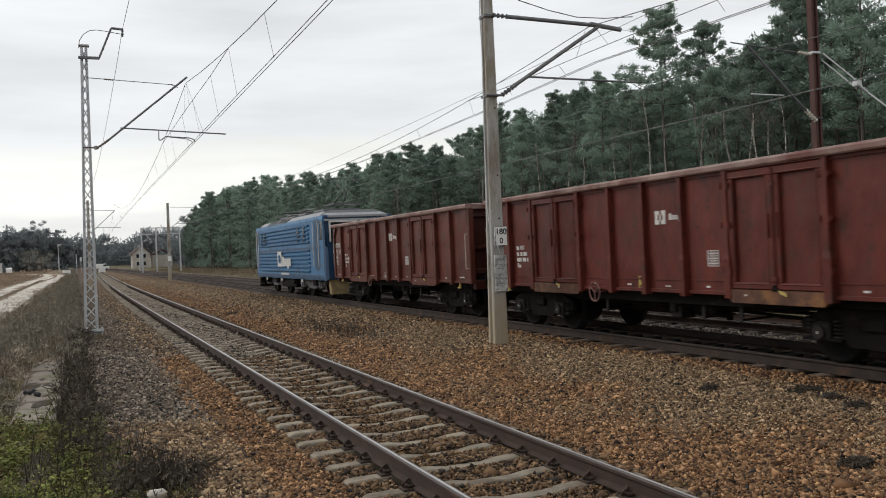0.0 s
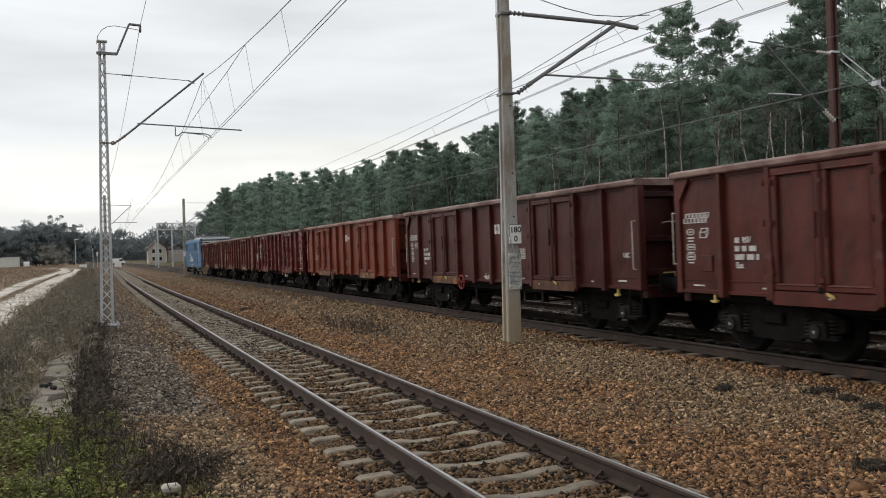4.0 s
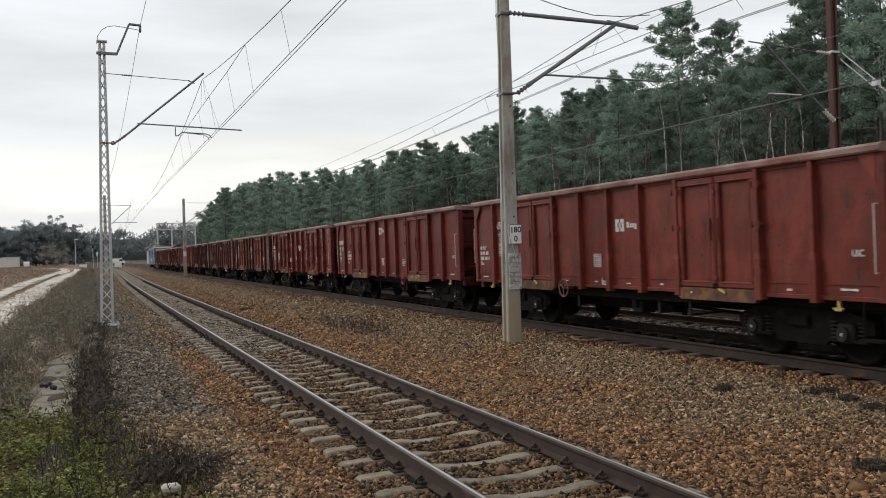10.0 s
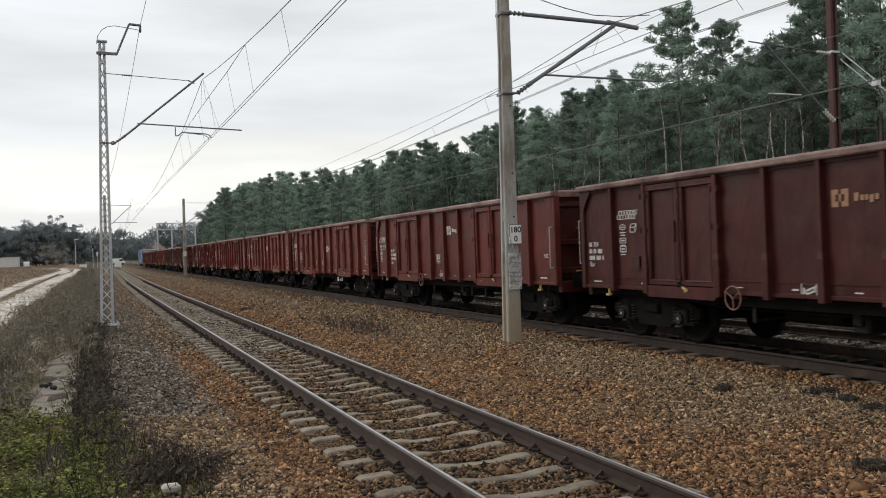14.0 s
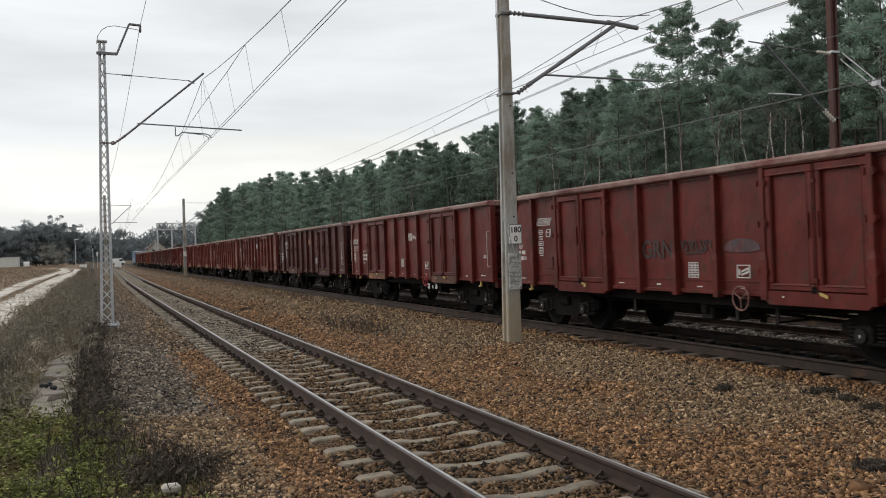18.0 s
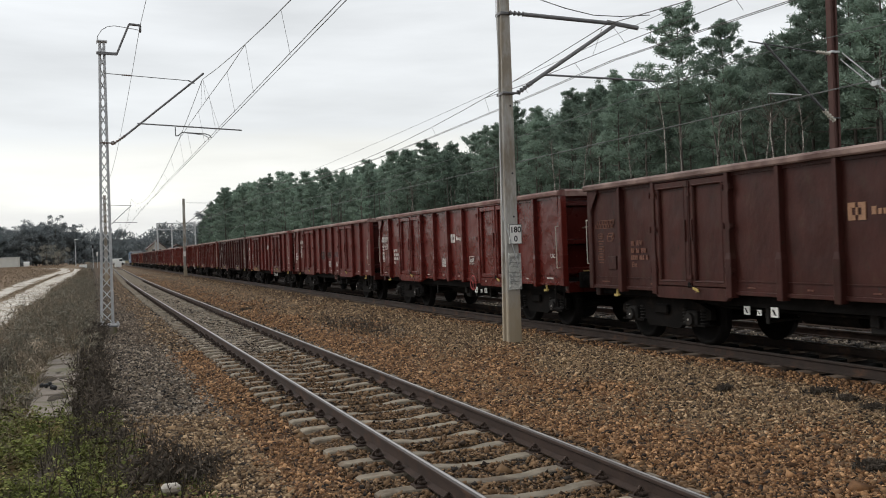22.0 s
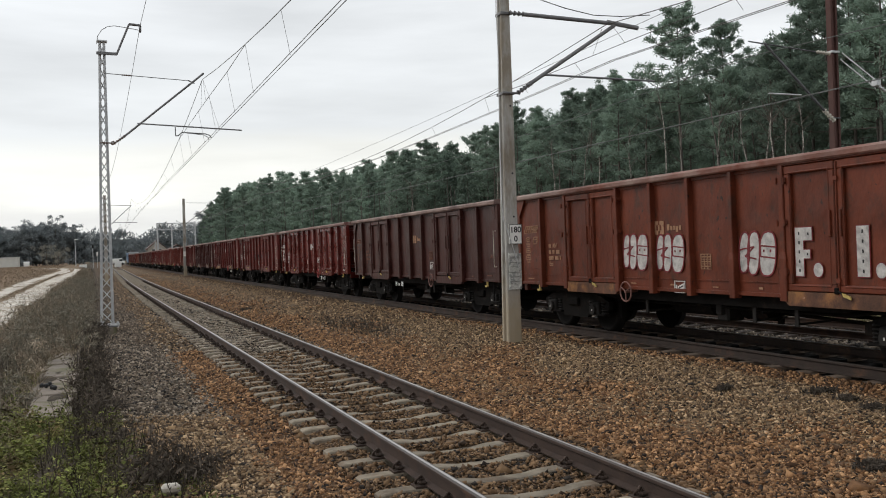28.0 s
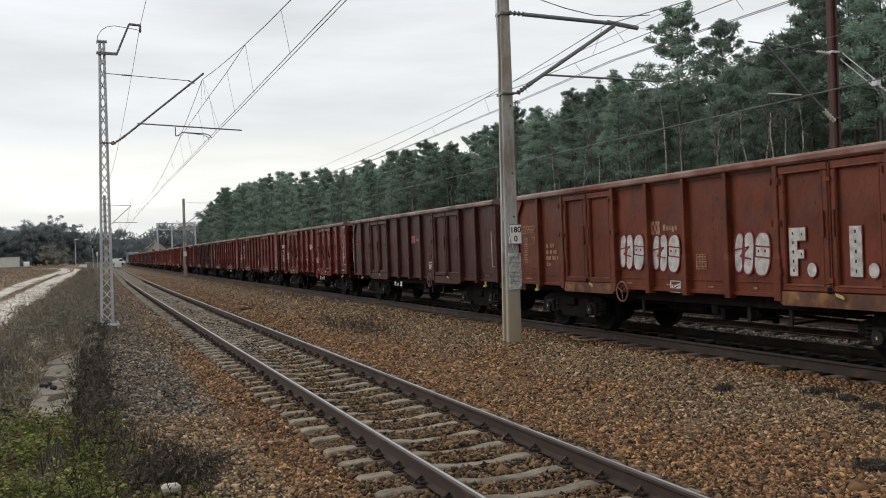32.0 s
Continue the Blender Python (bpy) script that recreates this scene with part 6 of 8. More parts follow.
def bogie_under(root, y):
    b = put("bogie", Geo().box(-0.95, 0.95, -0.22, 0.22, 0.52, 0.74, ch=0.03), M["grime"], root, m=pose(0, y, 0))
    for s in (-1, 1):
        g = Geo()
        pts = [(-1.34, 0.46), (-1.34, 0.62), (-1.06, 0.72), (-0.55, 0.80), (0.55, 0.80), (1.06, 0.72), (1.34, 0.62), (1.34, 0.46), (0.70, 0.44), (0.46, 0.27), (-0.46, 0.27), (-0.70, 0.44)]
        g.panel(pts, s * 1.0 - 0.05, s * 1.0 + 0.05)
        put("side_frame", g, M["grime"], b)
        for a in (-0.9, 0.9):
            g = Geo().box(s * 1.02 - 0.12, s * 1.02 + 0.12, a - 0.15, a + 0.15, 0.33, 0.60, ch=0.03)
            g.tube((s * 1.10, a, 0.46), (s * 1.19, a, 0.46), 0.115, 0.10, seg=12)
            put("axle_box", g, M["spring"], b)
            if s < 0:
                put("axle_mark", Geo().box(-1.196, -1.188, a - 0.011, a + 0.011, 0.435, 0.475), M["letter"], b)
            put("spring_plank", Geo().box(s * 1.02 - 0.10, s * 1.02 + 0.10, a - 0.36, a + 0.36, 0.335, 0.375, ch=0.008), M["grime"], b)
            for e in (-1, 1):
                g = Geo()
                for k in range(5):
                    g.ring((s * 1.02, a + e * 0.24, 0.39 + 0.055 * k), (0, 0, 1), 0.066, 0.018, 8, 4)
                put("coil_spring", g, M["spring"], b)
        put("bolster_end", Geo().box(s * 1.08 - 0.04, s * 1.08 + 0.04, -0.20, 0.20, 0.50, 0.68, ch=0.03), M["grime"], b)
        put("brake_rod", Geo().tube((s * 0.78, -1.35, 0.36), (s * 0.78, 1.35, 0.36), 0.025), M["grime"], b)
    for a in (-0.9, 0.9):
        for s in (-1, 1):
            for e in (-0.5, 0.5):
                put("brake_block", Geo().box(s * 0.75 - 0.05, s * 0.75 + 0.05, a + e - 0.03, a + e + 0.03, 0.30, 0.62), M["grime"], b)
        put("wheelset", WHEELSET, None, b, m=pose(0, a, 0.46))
    return b


def wheelset_mesh(r=0.46):
    g = Geo().tube((-1.1, 0, 0), (1.1, 0, 0), 0.075, seg=12)
    for s in (-1, 1):
        g.lathe((s * 0.75, 0, 0), (s, 0, 0), [(-0.085, r + 0.03), (-0.055, r + 0.03), (-0.045, r + 0.003), (0.065, r - 0.003), (0.068, r - 0.07), (0.03, r - 0.08), (0.0, 0.20), (0.03, 0.13), (0.09, 0.12), (0.09, 0.08)], 28)
        for k in range(4):
            a = k * math.pi / 2
            g.box(s * 0.75 + 0.02, s * 0.75 + 0.04, 0.26 * math.cos(a) - 0.03, 0.26 * math.cos(a) + 0.03, 0.26 * math.sin(a) - 0.03, 0.26 * math.sin(a) + 0.03)
    return g.mesh("wheelset", M["wheel"])


WHEELSET = wheelset_mesh()


def open_wagon():
    """One open high-sided bogie wagon at its own origin: rail top, middle of its length."""
    root = thing("open_wagon", "brown-red open high-sided steel freight wagon", "freight wagon", group="wagons of the freight train")
    side = []
    for turn in (0, 180):
        m = pose(0, 0, 0, 0, 0, turn)
        for k, (a, b) in enumerate(PANELS):
            if turn == 0:
                side.append(panel_geo(a, b).mesh("side_panel", M["paint"]))
            put("side_panel", side[k], None, root, m=m)
        if turn == 0:
            rib, post, leaf = rib_geo().mesh("rib", M["paint"]), rib_geo(0.115, True).mesh("door_post", M["paint"]), leaf_geo().mesh("door_leaf", M["paint"])
            head, handle, lock, lever = door_top_geo().mesh("door_lintel", M["paint"]), bar_handle_geo().mesh("handle", M["paint"]), lock_bar_geo().mesh("locking_bar", M["paint"]), \
                lever_geo().mesh("lever", [M["grime"], M["yellow"]])
            sill = Geo().panel([(-0.98, 1.04), (0.98, 1.04), (0.98, 0.90), (0.9, 0.84), (-0.9, 0.84), (-0.98, 0.90)], -1.425, -1.34).mesh("door_sill", M["paint"])
            rim = Geo().prism([(-1.30, 2.85), (-1.495, 2.85), (-1.512, 2.872), (-1.515, 2.93), (-1.485, 2.962), (-1.40, 2.976), (-1.335, 2.972), (-1.30, 2.95)], -BODY, BODY).mesh("top_rim", M["rim"])
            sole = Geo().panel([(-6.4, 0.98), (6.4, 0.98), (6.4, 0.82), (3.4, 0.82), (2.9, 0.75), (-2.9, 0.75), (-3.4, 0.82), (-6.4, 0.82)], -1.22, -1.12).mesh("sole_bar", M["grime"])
            rail = Geo().path([(-1.42, -6.36, 1.32), (-1.50, -6.36, 1.32), (-1.50, -6.36, 2.20), (-1.42, -6.36, 2.20)], 0.010, 6).mesh("handrail", M["pale_iron"])
            corner_rail = Geo().path([(-1.40, 6.46, 1.42), (-1.40, 6.58, 1.42), (-1.40, 6.58, 2.28), (-1.40, 6.46, 2.28)], 0.011, 6).mesh("handrail", M["pale_iron"])
            step = Geo().path([(-1.38, -6.05, 0.93), (-1.40, -6.05, 0.45), (-1.40, -6.42, 0.45), (-1.38, -6.42, 0.93)], 0.018, 5).box(-1.5, -1.28, -6.42, -6.05, 0.435, 0.46).mesh("step", M["grime"])
            hook = Geo().box(-1.39, -1.35, -0.022, 0.022, 0.82, 0.96, ch=0.006).panel([(-0.08, 0.83), (-0.05, 0.80), (0.05, 0.80), (0.08, 0.83), (0.05, 0.845), (-0.05, 0.845)], -1.41, -1.36).mesh("tow_hook", M["yellow"])
        for y in RIBS:
            put("rib", rib, None, root, m=m @ pose(0, y, 0))
        for y in POSTS:
            put("door_post", post, None, root, m=m @ pose(0, y, 0))
        for c in (-3.18, 3.18):
            put("door_lintel", head, None, root, m=m @ pose(0, c, 0))
            put("door_sill", sill, None, root, m=m @ pose(0, c, 0))
            for o in (-0.945, 0.015):
                d = put("door_leaf", leaf, None, root, m=m @ pose(0, c + o, 0))
                put("handle", handle, None, d, m=pose(0, 0.85 if o < 0 else 0.08, 0))
            put("locking_bar", lock, None, root, m=m @ pose(0, c - 0.03, 0))
            put("lever", lever, None, root, m=m @ pose(0, c, 0))
        put("top_rim", rim, None, root, m=m)
        put("sole_bar", sole, None, root, m=m)
        put("handrail", rail, None, root, "pale handrail", m=m)
        put("handrail", corner_rail, None, root, "pale handrail", m=m)
        put("step", step, None, root, m=m)
        for y in (5.55, -5.62):
            put("tow_hook", hook, None, root, m=m @ pose(0, y, 0))
        put("end_rim", Geo().panel([(-BODY, 2.84), (-BODY - 0.01, 2.95), (-BODY + 0.05, 2.98), (-BODY + 0.15, 2.97), (-BODY + 0.15, 2.84)], -1.32, 1.32), M["rim"], root, m=m)
        for x in (-0.875, 0.875):
            g = Geo().box(x - 0.17, x + 0.17, -BODY - 0.03, -BODY + 0.03, 0.88, 1.22, ch=0.02)
            g.tube((x, -BODY, 1.05), (x, -BODY - 0.32, 1.05), 0.105, 0.095, seg=14).tube((x, -BODY - 0.3, 1.05), (x, -7.0, 1.05), 0.07, seg=12)
            g.lathe((x, -6.99, 1.05), (0, -1, 0), [(0, 0.22), (0.02, 0.225), (0.032, 0.19), (0.037, 0.05)], 20)
            put("buffer", g, M["grime"], root, m=m)
        put("draw_hook", Geo().tube((0, -BODY, 1.04), (0, -7.02, 1.0), 0.04).ring((0, -6.95, 0.9), (1, 0, 0), 0.10, 0.025), M["grime"], root, m=m)
        put("brake_hose", Geo().path([(0.3, -BODY, 0.95), (0.3, -6.8, 0.85), (0.28, -6.9, 0.55), (0.2, -7.0, 0.5)], 0.025, 6), M["grime"], root, m=m)
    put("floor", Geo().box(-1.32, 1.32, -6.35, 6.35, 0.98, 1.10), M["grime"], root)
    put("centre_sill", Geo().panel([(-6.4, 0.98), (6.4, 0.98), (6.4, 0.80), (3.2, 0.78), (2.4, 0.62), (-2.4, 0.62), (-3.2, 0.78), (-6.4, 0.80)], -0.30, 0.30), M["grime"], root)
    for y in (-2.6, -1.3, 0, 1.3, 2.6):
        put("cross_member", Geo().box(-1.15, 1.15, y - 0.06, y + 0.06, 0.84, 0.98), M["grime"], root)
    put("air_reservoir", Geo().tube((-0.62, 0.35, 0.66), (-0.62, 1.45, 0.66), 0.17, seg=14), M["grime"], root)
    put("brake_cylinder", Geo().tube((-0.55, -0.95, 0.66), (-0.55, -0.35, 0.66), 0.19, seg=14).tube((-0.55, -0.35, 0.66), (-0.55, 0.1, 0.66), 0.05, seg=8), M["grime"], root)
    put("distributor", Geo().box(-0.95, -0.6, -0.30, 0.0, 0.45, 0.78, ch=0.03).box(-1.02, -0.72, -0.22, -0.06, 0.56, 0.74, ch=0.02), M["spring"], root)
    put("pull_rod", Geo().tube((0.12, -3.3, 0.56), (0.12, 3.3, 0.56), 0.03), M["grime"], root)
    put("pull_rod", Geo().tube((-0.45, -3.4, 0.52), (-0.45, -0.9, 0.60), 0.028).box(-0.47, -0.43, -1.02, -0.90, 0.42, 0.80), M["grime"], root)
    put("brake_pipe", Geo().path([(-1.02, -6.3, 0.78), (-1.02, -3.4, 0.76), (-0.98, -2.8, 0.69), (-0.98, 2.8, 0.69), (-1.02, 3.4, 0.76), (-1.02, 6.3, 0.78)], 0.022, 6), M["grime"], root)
    for y in (-2.05, -1.15, 1.75):
        put("hanger", Geo().box(-1.14, -1.11, y - 0.04, y + 0.04, 0.50, 0.78, ch=0.006).tube((-1.12, y, 0.53), (-0.5, y, 0.55), 0.02, seg=6), M["spring"], root)
    put("brake_lever", Geo().tube((-1.24, -1.45, 0.68), (-0.6, -1.45, 0.68), 0.02), M["grime"], root)
    end_wall(root)
    for y in (-4.55, 4.55):
        bogie_under(root, y)
    return root


def handwheel(root, y, material):
    x, z = -1.475, 0.90
    g = Geo().ring((x, y, z), (1, 0, 0), 0.182, 0.015, 24, 6)
    for k in range(3):
        a = 2 * math.pi * k / 3 + 0.5
        g.tube((x, y, z), (x, y + 0.18 * math.cos(a), z + 0.18 * math.sin(a)), 0.012, seg=5)
    g.tube((x - 0.02, y, z), (-1.15, y, z), 0.022)
    put("handwheel", g, material, root)


def flat(g, y, z, w, h, x=-1.345):
    """A painted rectangle on the near side, centred at y, z."""
    return g.box(x, x + 0.012, y - w / 2, y + w / 2, z - h / 2, z + h / 2)


def logo(root, y, z, material, size=1.0):
    """Framed mark and a bar in place of the lettering beside it."""
    s = 0.16 * size
    yy = y + 0.27 * size
    for a, b, w, h in ((-s * 0.9, 0, 0.085, 0.30), (s * 0.9, 0, 0.085, 0.30), (-0.075 * size, 0.105 * size, 0.085, 0.09), (0.075 * size, 0.105 * size, 0.085, 0.09), (-0.075 * size, -0.105 * size, 0.085, 0.09),
                       (0.075 * size, -0.105 * size, 0.085, 0.09), (0, 0.0, 0.05, 0.13)):
        put("painted_mark", flat(Geo(), yy + a, z + b, w * size, h * size), material, root)
    x = y - 0.03 * size
    for k, (w, h, d) in enumerate(((0.11, 0.17, 0), (0.09, 0.12, -0.02), (0.06, 0.12, -0.02), (0.10, 0.16, -0.045), (0.09, 0.12, -0.02))):
        put("painted_mark", flat(Geo(), x - w * size / 2, z + d * size, w * size * 0.8, h * size * 0.8), material, root)
        x -= (w + 0.02) * size


def table_mark(root, y, z, material, s=1.0):
    g = Geo()
    for a in (-0.16, -0.05, 0.05, 0.16):
        flat(g, y + a * s, z, 0.012, 0.32 * s, -1.348)
    for b in (-0.155, -0.05, 0.05, 0.155):
        flat(g, y, z + b * s, 0.33 * s, 0.012)
    for a in (-0.105, 0.0, 0.105):
        for b in (-0.10, 0.0, 0.10):
            flat(g, y + a * s, z + b * s, 0.06 * s, 0.022)
    put("load_table", g, material, root)


def plate_mark(root, y, z, yellow=False):
    """Framed label: a white outline round a slanted sticker and a small sign."""
    ink = M["yellow"] if yellow else M["letter"]
    g = Geo()
    for a, b, w, h in ((0, 0.095, 0.30, 0.014), (0, -0.095, 0.30, 0.014), (0.143, 0, 0.014, 0.19), (-0.143, 0, 0.014, 0.19)):
        flat(g, y + a, z + b, w, h, -1.348)
    p = put("label_plate", g, ink, root)
    put("sticker", Geo().panel([(y + 0.05, z - 0.065), (y + 0.05, z + 0.01), (y - 0.12, z + 0.065), (y - 0.12, z - 0.02)], -1.349, -1.337), ink, p)
    put("printed_bar", Geo().panel([(y + 0.03, z - 0.035), (y + 0.03, z - 0.015), (y - 0.10, z + 0.03), (y - 0.10, z + 0.01)], -1.352, -1.347), M["black"], p)
    put("small_sign", flat(Geo(), y + 0.10, z - 0.01, 0.03, 0.09), ink, p)


def code_bars(root, y, z, material):
    """The running number as bars, with the readable letters beside it."""
    for r, signs in enumerate(((1, 1), (1, 1, 0, 1, 1, 0, 1, 1, 1), (1, 1, 1, 1, 0, 1, 1, 1, 0, 1), ())):
        for k, on in enumerate(signs):
            if on:
                put("number_bar", flat(Geo(), y + 0.26 - 0.027 - 0.054 * k, z + 0.20 - 0.13 * r, 0.040, 0.085), material, root)
    words("lettering", "RIV", 0.13, material, root, on_side(y - 0.02, z + 0.20, -1.345))
    words("lettering", "Eas", 0.13, material, root, on_side(y + 0.15, z - 0.19, -1.345))


def info_marks(root, y, z, material):
    """Block of small inspection marks: a lattice, a box symbol, ovals as bars."""
    g = Geo()
    for b, o in ((0.0, 0.04), (0.075, 0.0), (0.15, -0.03)):
        flat(g, y + o, z + 0.25 + b, 0.60, 0.013)
    for row in (0, 1):
        for k in range(7):
            flat(g, y - 0.30 + k * 0.10 + (0.04 if row == 0 else -0.02), z + 0.2875 + 0.075 * row, 0.013, 0.075, -1.348)
            flat(g, y - 0.25 + k * 0.092 + (0.03 if row == 0 else -0.02), z + 0.2875 + 0.075 * row, 0.022, 0.045, -1.346)
    c = y - 0.13                       # box symbol
    for a, b in (((-0.11, 0.0), (0.05, 0.0)), ((0.05, 0.0), (0.05, 0.09)), ((0.05, 0.09), (-0.11, 0.09)), ((-0.11, 0.09), (-0.11, 0.0)), ((0.05, 0.09), (0.0, 0.15)), ((0.0, 0.15), (-0.16, 0.15)),
                 ((-0.16, 0.15), (-0.11, 0.09)), ((-0.16, 0.15), (-0.16, 0.06)), ((-0.16, 0.06), (-0.11, 0.0))):
        stroke(g, [(c + a[0], z + a[1]), (c + b[0], z + b[1])], 0.008)
    c = y + 0.17                       # column of small signs
    n = 8
    stroke(g, [(c + 0.10 * math.cos(math.tau * k / n), z + 0.10 + 0.05 * math.sin(math.tau * k / n)) for k in range(n + 1)], 0.007)
    for b, w, h in ((0.10, 0.10, 0.02), (0.0, 0.18, 0.022), (-0.05, 0.14, 0.022), (-0.24, 0.16, 0.022), (-0.36, 0.20, 0.02), (-0.41, 0.15, 0.02)):
        flat(g, c, z + b, w, h)
    for z0 in (-0.15, -0.31):
        for a, b, w, h in ((0, 0.045, 0.20, 0.012), (0, -0.045, 0.20, 0.012), (0.1, 0, 0.012, 0.09), (-0.1, 0, 0.012, 0.09), (0, 0, 0.12, 0.03)):
            flat(g, c + a, z + z0 + b, w, h, -1.348)
    put("inspection_mark", g, material, root)


def small_marks(root, material):
    for y, z, w, h in ((5.9, 1.07, 0.34, 0.045), (4.35, 1.06, 0.10, 0.05), (1.75, 1.06, 0.22, 0.035), (-0.6, 1.05, 0.16, 0.04), (-1.65, 1.06, 0.10, 0.06), (-4.75, 1.06, 0.12, 0.06), (-5.85, 1.09, 0.36, 0.06),
                       (-2.6, 0.96, 0.05, 0.05), (3.0, 0.96, 0.05, 0.05), (0.55, 1.06, 0.14, 0.05)):
        g = flat(Geo(), y, z, w * 0.8, h * 0.5, -1.428 if abs(abs(y) - 2.9) < 0.4 else (-1.364 if z < 1.03 else -1.345))
        put("stencil_mark", g, material, root)


def stroke(g, pts, r, x=-1.347):
    """A sprayed line through (y, z) points."""
    for (a, b), (c, d) in zip(pts[:-1], pts[1:]):
        l = math.hypot(c - a, d - b) or 1e-6
        ny, nz = -(d - b) / l * r, (c - a) / l * r
        g.add([(x, a + ny, b + nz), (x, a - ny, b - nz), (x, c - ny, d - nz), (x, c + ny, d + nz),
               (x + 0.008, a + ny, b + nz), (x + 0.008, a - ny, b - nz), (x + 0.008, c - ny, d - nz), (x + 0.008, c + ny, d + nz)],
              [(0, 1, 2, 3), (7, 6, 5, 4), (0, 4, 5, 1), (1, 5, 6, 2), (2, 6, 7, 3), (3, 7, 4, 0)])


def scrawl(root, y, z, w, h, n, seed, material, r=0.012, name="scrawl"):
    """A loose hand-sprayed tag made of curved strokes."""
    rd = random.Random(seed)
    g = Geo()
    for k in range(n):
        cy = y + w / 2 - w * (k + 0.5) / n
        a0, a1 = rd.uniform(0, 6.28), rd.uniform(2.5, 5.5)
        ry, rz = w / n * rd.uniform(0.45, 0.8), h * rd.uniform(0.3, 0.5)
        stroke(g, [(cy + ry * math.cos(a0 + a1 * t / 8), z + rd.uniform(-0.02, 0.02) + rz * math.sin(a0 + a1 * t / 8)) for t in range(9)], r)
        stroke(g, [(cy - ry, z - rz * 0.9), (cy + ry * rd.uniform(-1, 1), z + rz)], r)
    stroke(g, [(y + w * 0.3, z - h * 0.62), (y - w * 0.3, z - h * 0.55)], r)
    put(name, g, material, root)


def bubble(root, y, z):
    """Rounded silver throw-up of three joined lobes with dark red outlines, a zigzag and a band with two dots."""
    lobes = ((0.285, 0.115, 0.31), (0.075, 0.13, 0.33), (-0.225, 0.175, 0.33))
    g, o = Geo(), Geo()
    n = 20
    for k, (dy, w, h) in enumerate(lobes):
        ring = []
        for j in range(n):
            a = 2 * math.pi * j / n
            ring.append((y + dy + w * math.copysign(abs(math.cos(a)) ** 0.7, math.cos(a)) - 0.03 * math.sin(a), z + h * math.copysign(abs(math.sin(a)) ** 0.8, math.sin(a)) - 0.012 * k))
        g.panel(ring, -1.345 - 0.002 * k, -1.335)
        stroke(o, ring + ring[:1], 0.013, -1.353)
    p = put("silver_lettering", g, M["silver"], root)
    for line in (((0.33, 0.05), (0.06, 0.085), (0.27, -0.06), (0.02, -0.10)), ((0.40, 0.03), (0.33, 0.05)), ((-0.06, 0.10), (-0.40, 0.075)), ((-0.06, -0.06), (-0.40, -0.09)), ((-0.08, 0.10), (-0.08, -0.06))):
        stroke(o, [(y + a, z + b) for a, b in line], 0.011, -1.354)
    for a in (-0.15, -0.29):
        flat(o, y + a, z + 0.02, 0.028, 0.04, -1.354)
    put("outline", o, M["graf_red"], p)


def block_letter(root, y, z, bars, dot):
    """Blocky silver letter of bars (y, z, width, height) with a round full stop, over a dark red outline, dotted with ink."""
    g, o = Geo(), Geo()
    for k, (a, b, w, h) in enumerate(bars):
        flat(g, y + a, z + b, w, h, -1.380 - 0.001 * k)
        flat(o, y + a, z + b, w + 0.025, h + 0.025, -1.3775 - 0.0005 * k)
    for gg, r, x in ((g, 0.085, -1.380), (o, 0.098, -1.3775)):
        gg.panel([(y + dot + r * math.cos(2 * math.pi * k / 14), z - 0.25 + 1.15 * r * math.sin(2 * math.pi * k / 14)) for k in range(14)], x, x + 0.01)
    p = put("silver_letter", g, M["silver"], root)
    put("outline", o, M["graf_red"], p)
    for k in range(5):
        put("blot", flat(Geo(), y + bars[0][0], z - 0.26 + 0.13 * k, 0.022, 0.045, -1.385), M["black"], p)
    for a, b, w, h in bars[1:]:
        put("blot", flat(Geo(), y + a - 0.02, z + b, 0.022, 0.035, -1.385), M["black"], p)


def sprayed_tag(root, y, z, lines, material, r=0.012):
    """A tag of free strokes; each line is a list of (y, z) points round the tag's middle, y towards the front."""
    g = Geo()
    for line in lines:
        stroke(g, [(y - a, z + b) for a, b in line], r)
    put("scrawl", g, material, root)


def warning(root, y, x, z, s, paint):
    """Triangular warning plate on the end wall."""
    if paint == "yellow":
        put("sign_board", Geo().box(x - 0.10, x + 0.10, y + 0.006, y + 0.012, z - 0.11, z + 0.10), M["white"], root)
    t = put("warning_plate", Geo().prism([(x - 0.12 * s, z - 0.10 * s), (x + 0.12 * s, z - 0.10 * s), (x, z + 0.12 * s)], y, y + 0.006), M[paint], root)
    put("bolt_sign", Geo().prism([(x - 0.03 * s, z - 0.06 * s), (x + 0.02 * s, z + 0.06 * s), (x + 0.035 * s, z + 0.05 * s), (x + 0.0, z - 0.06 * s)], y - 0.004, y), M["black"], t)


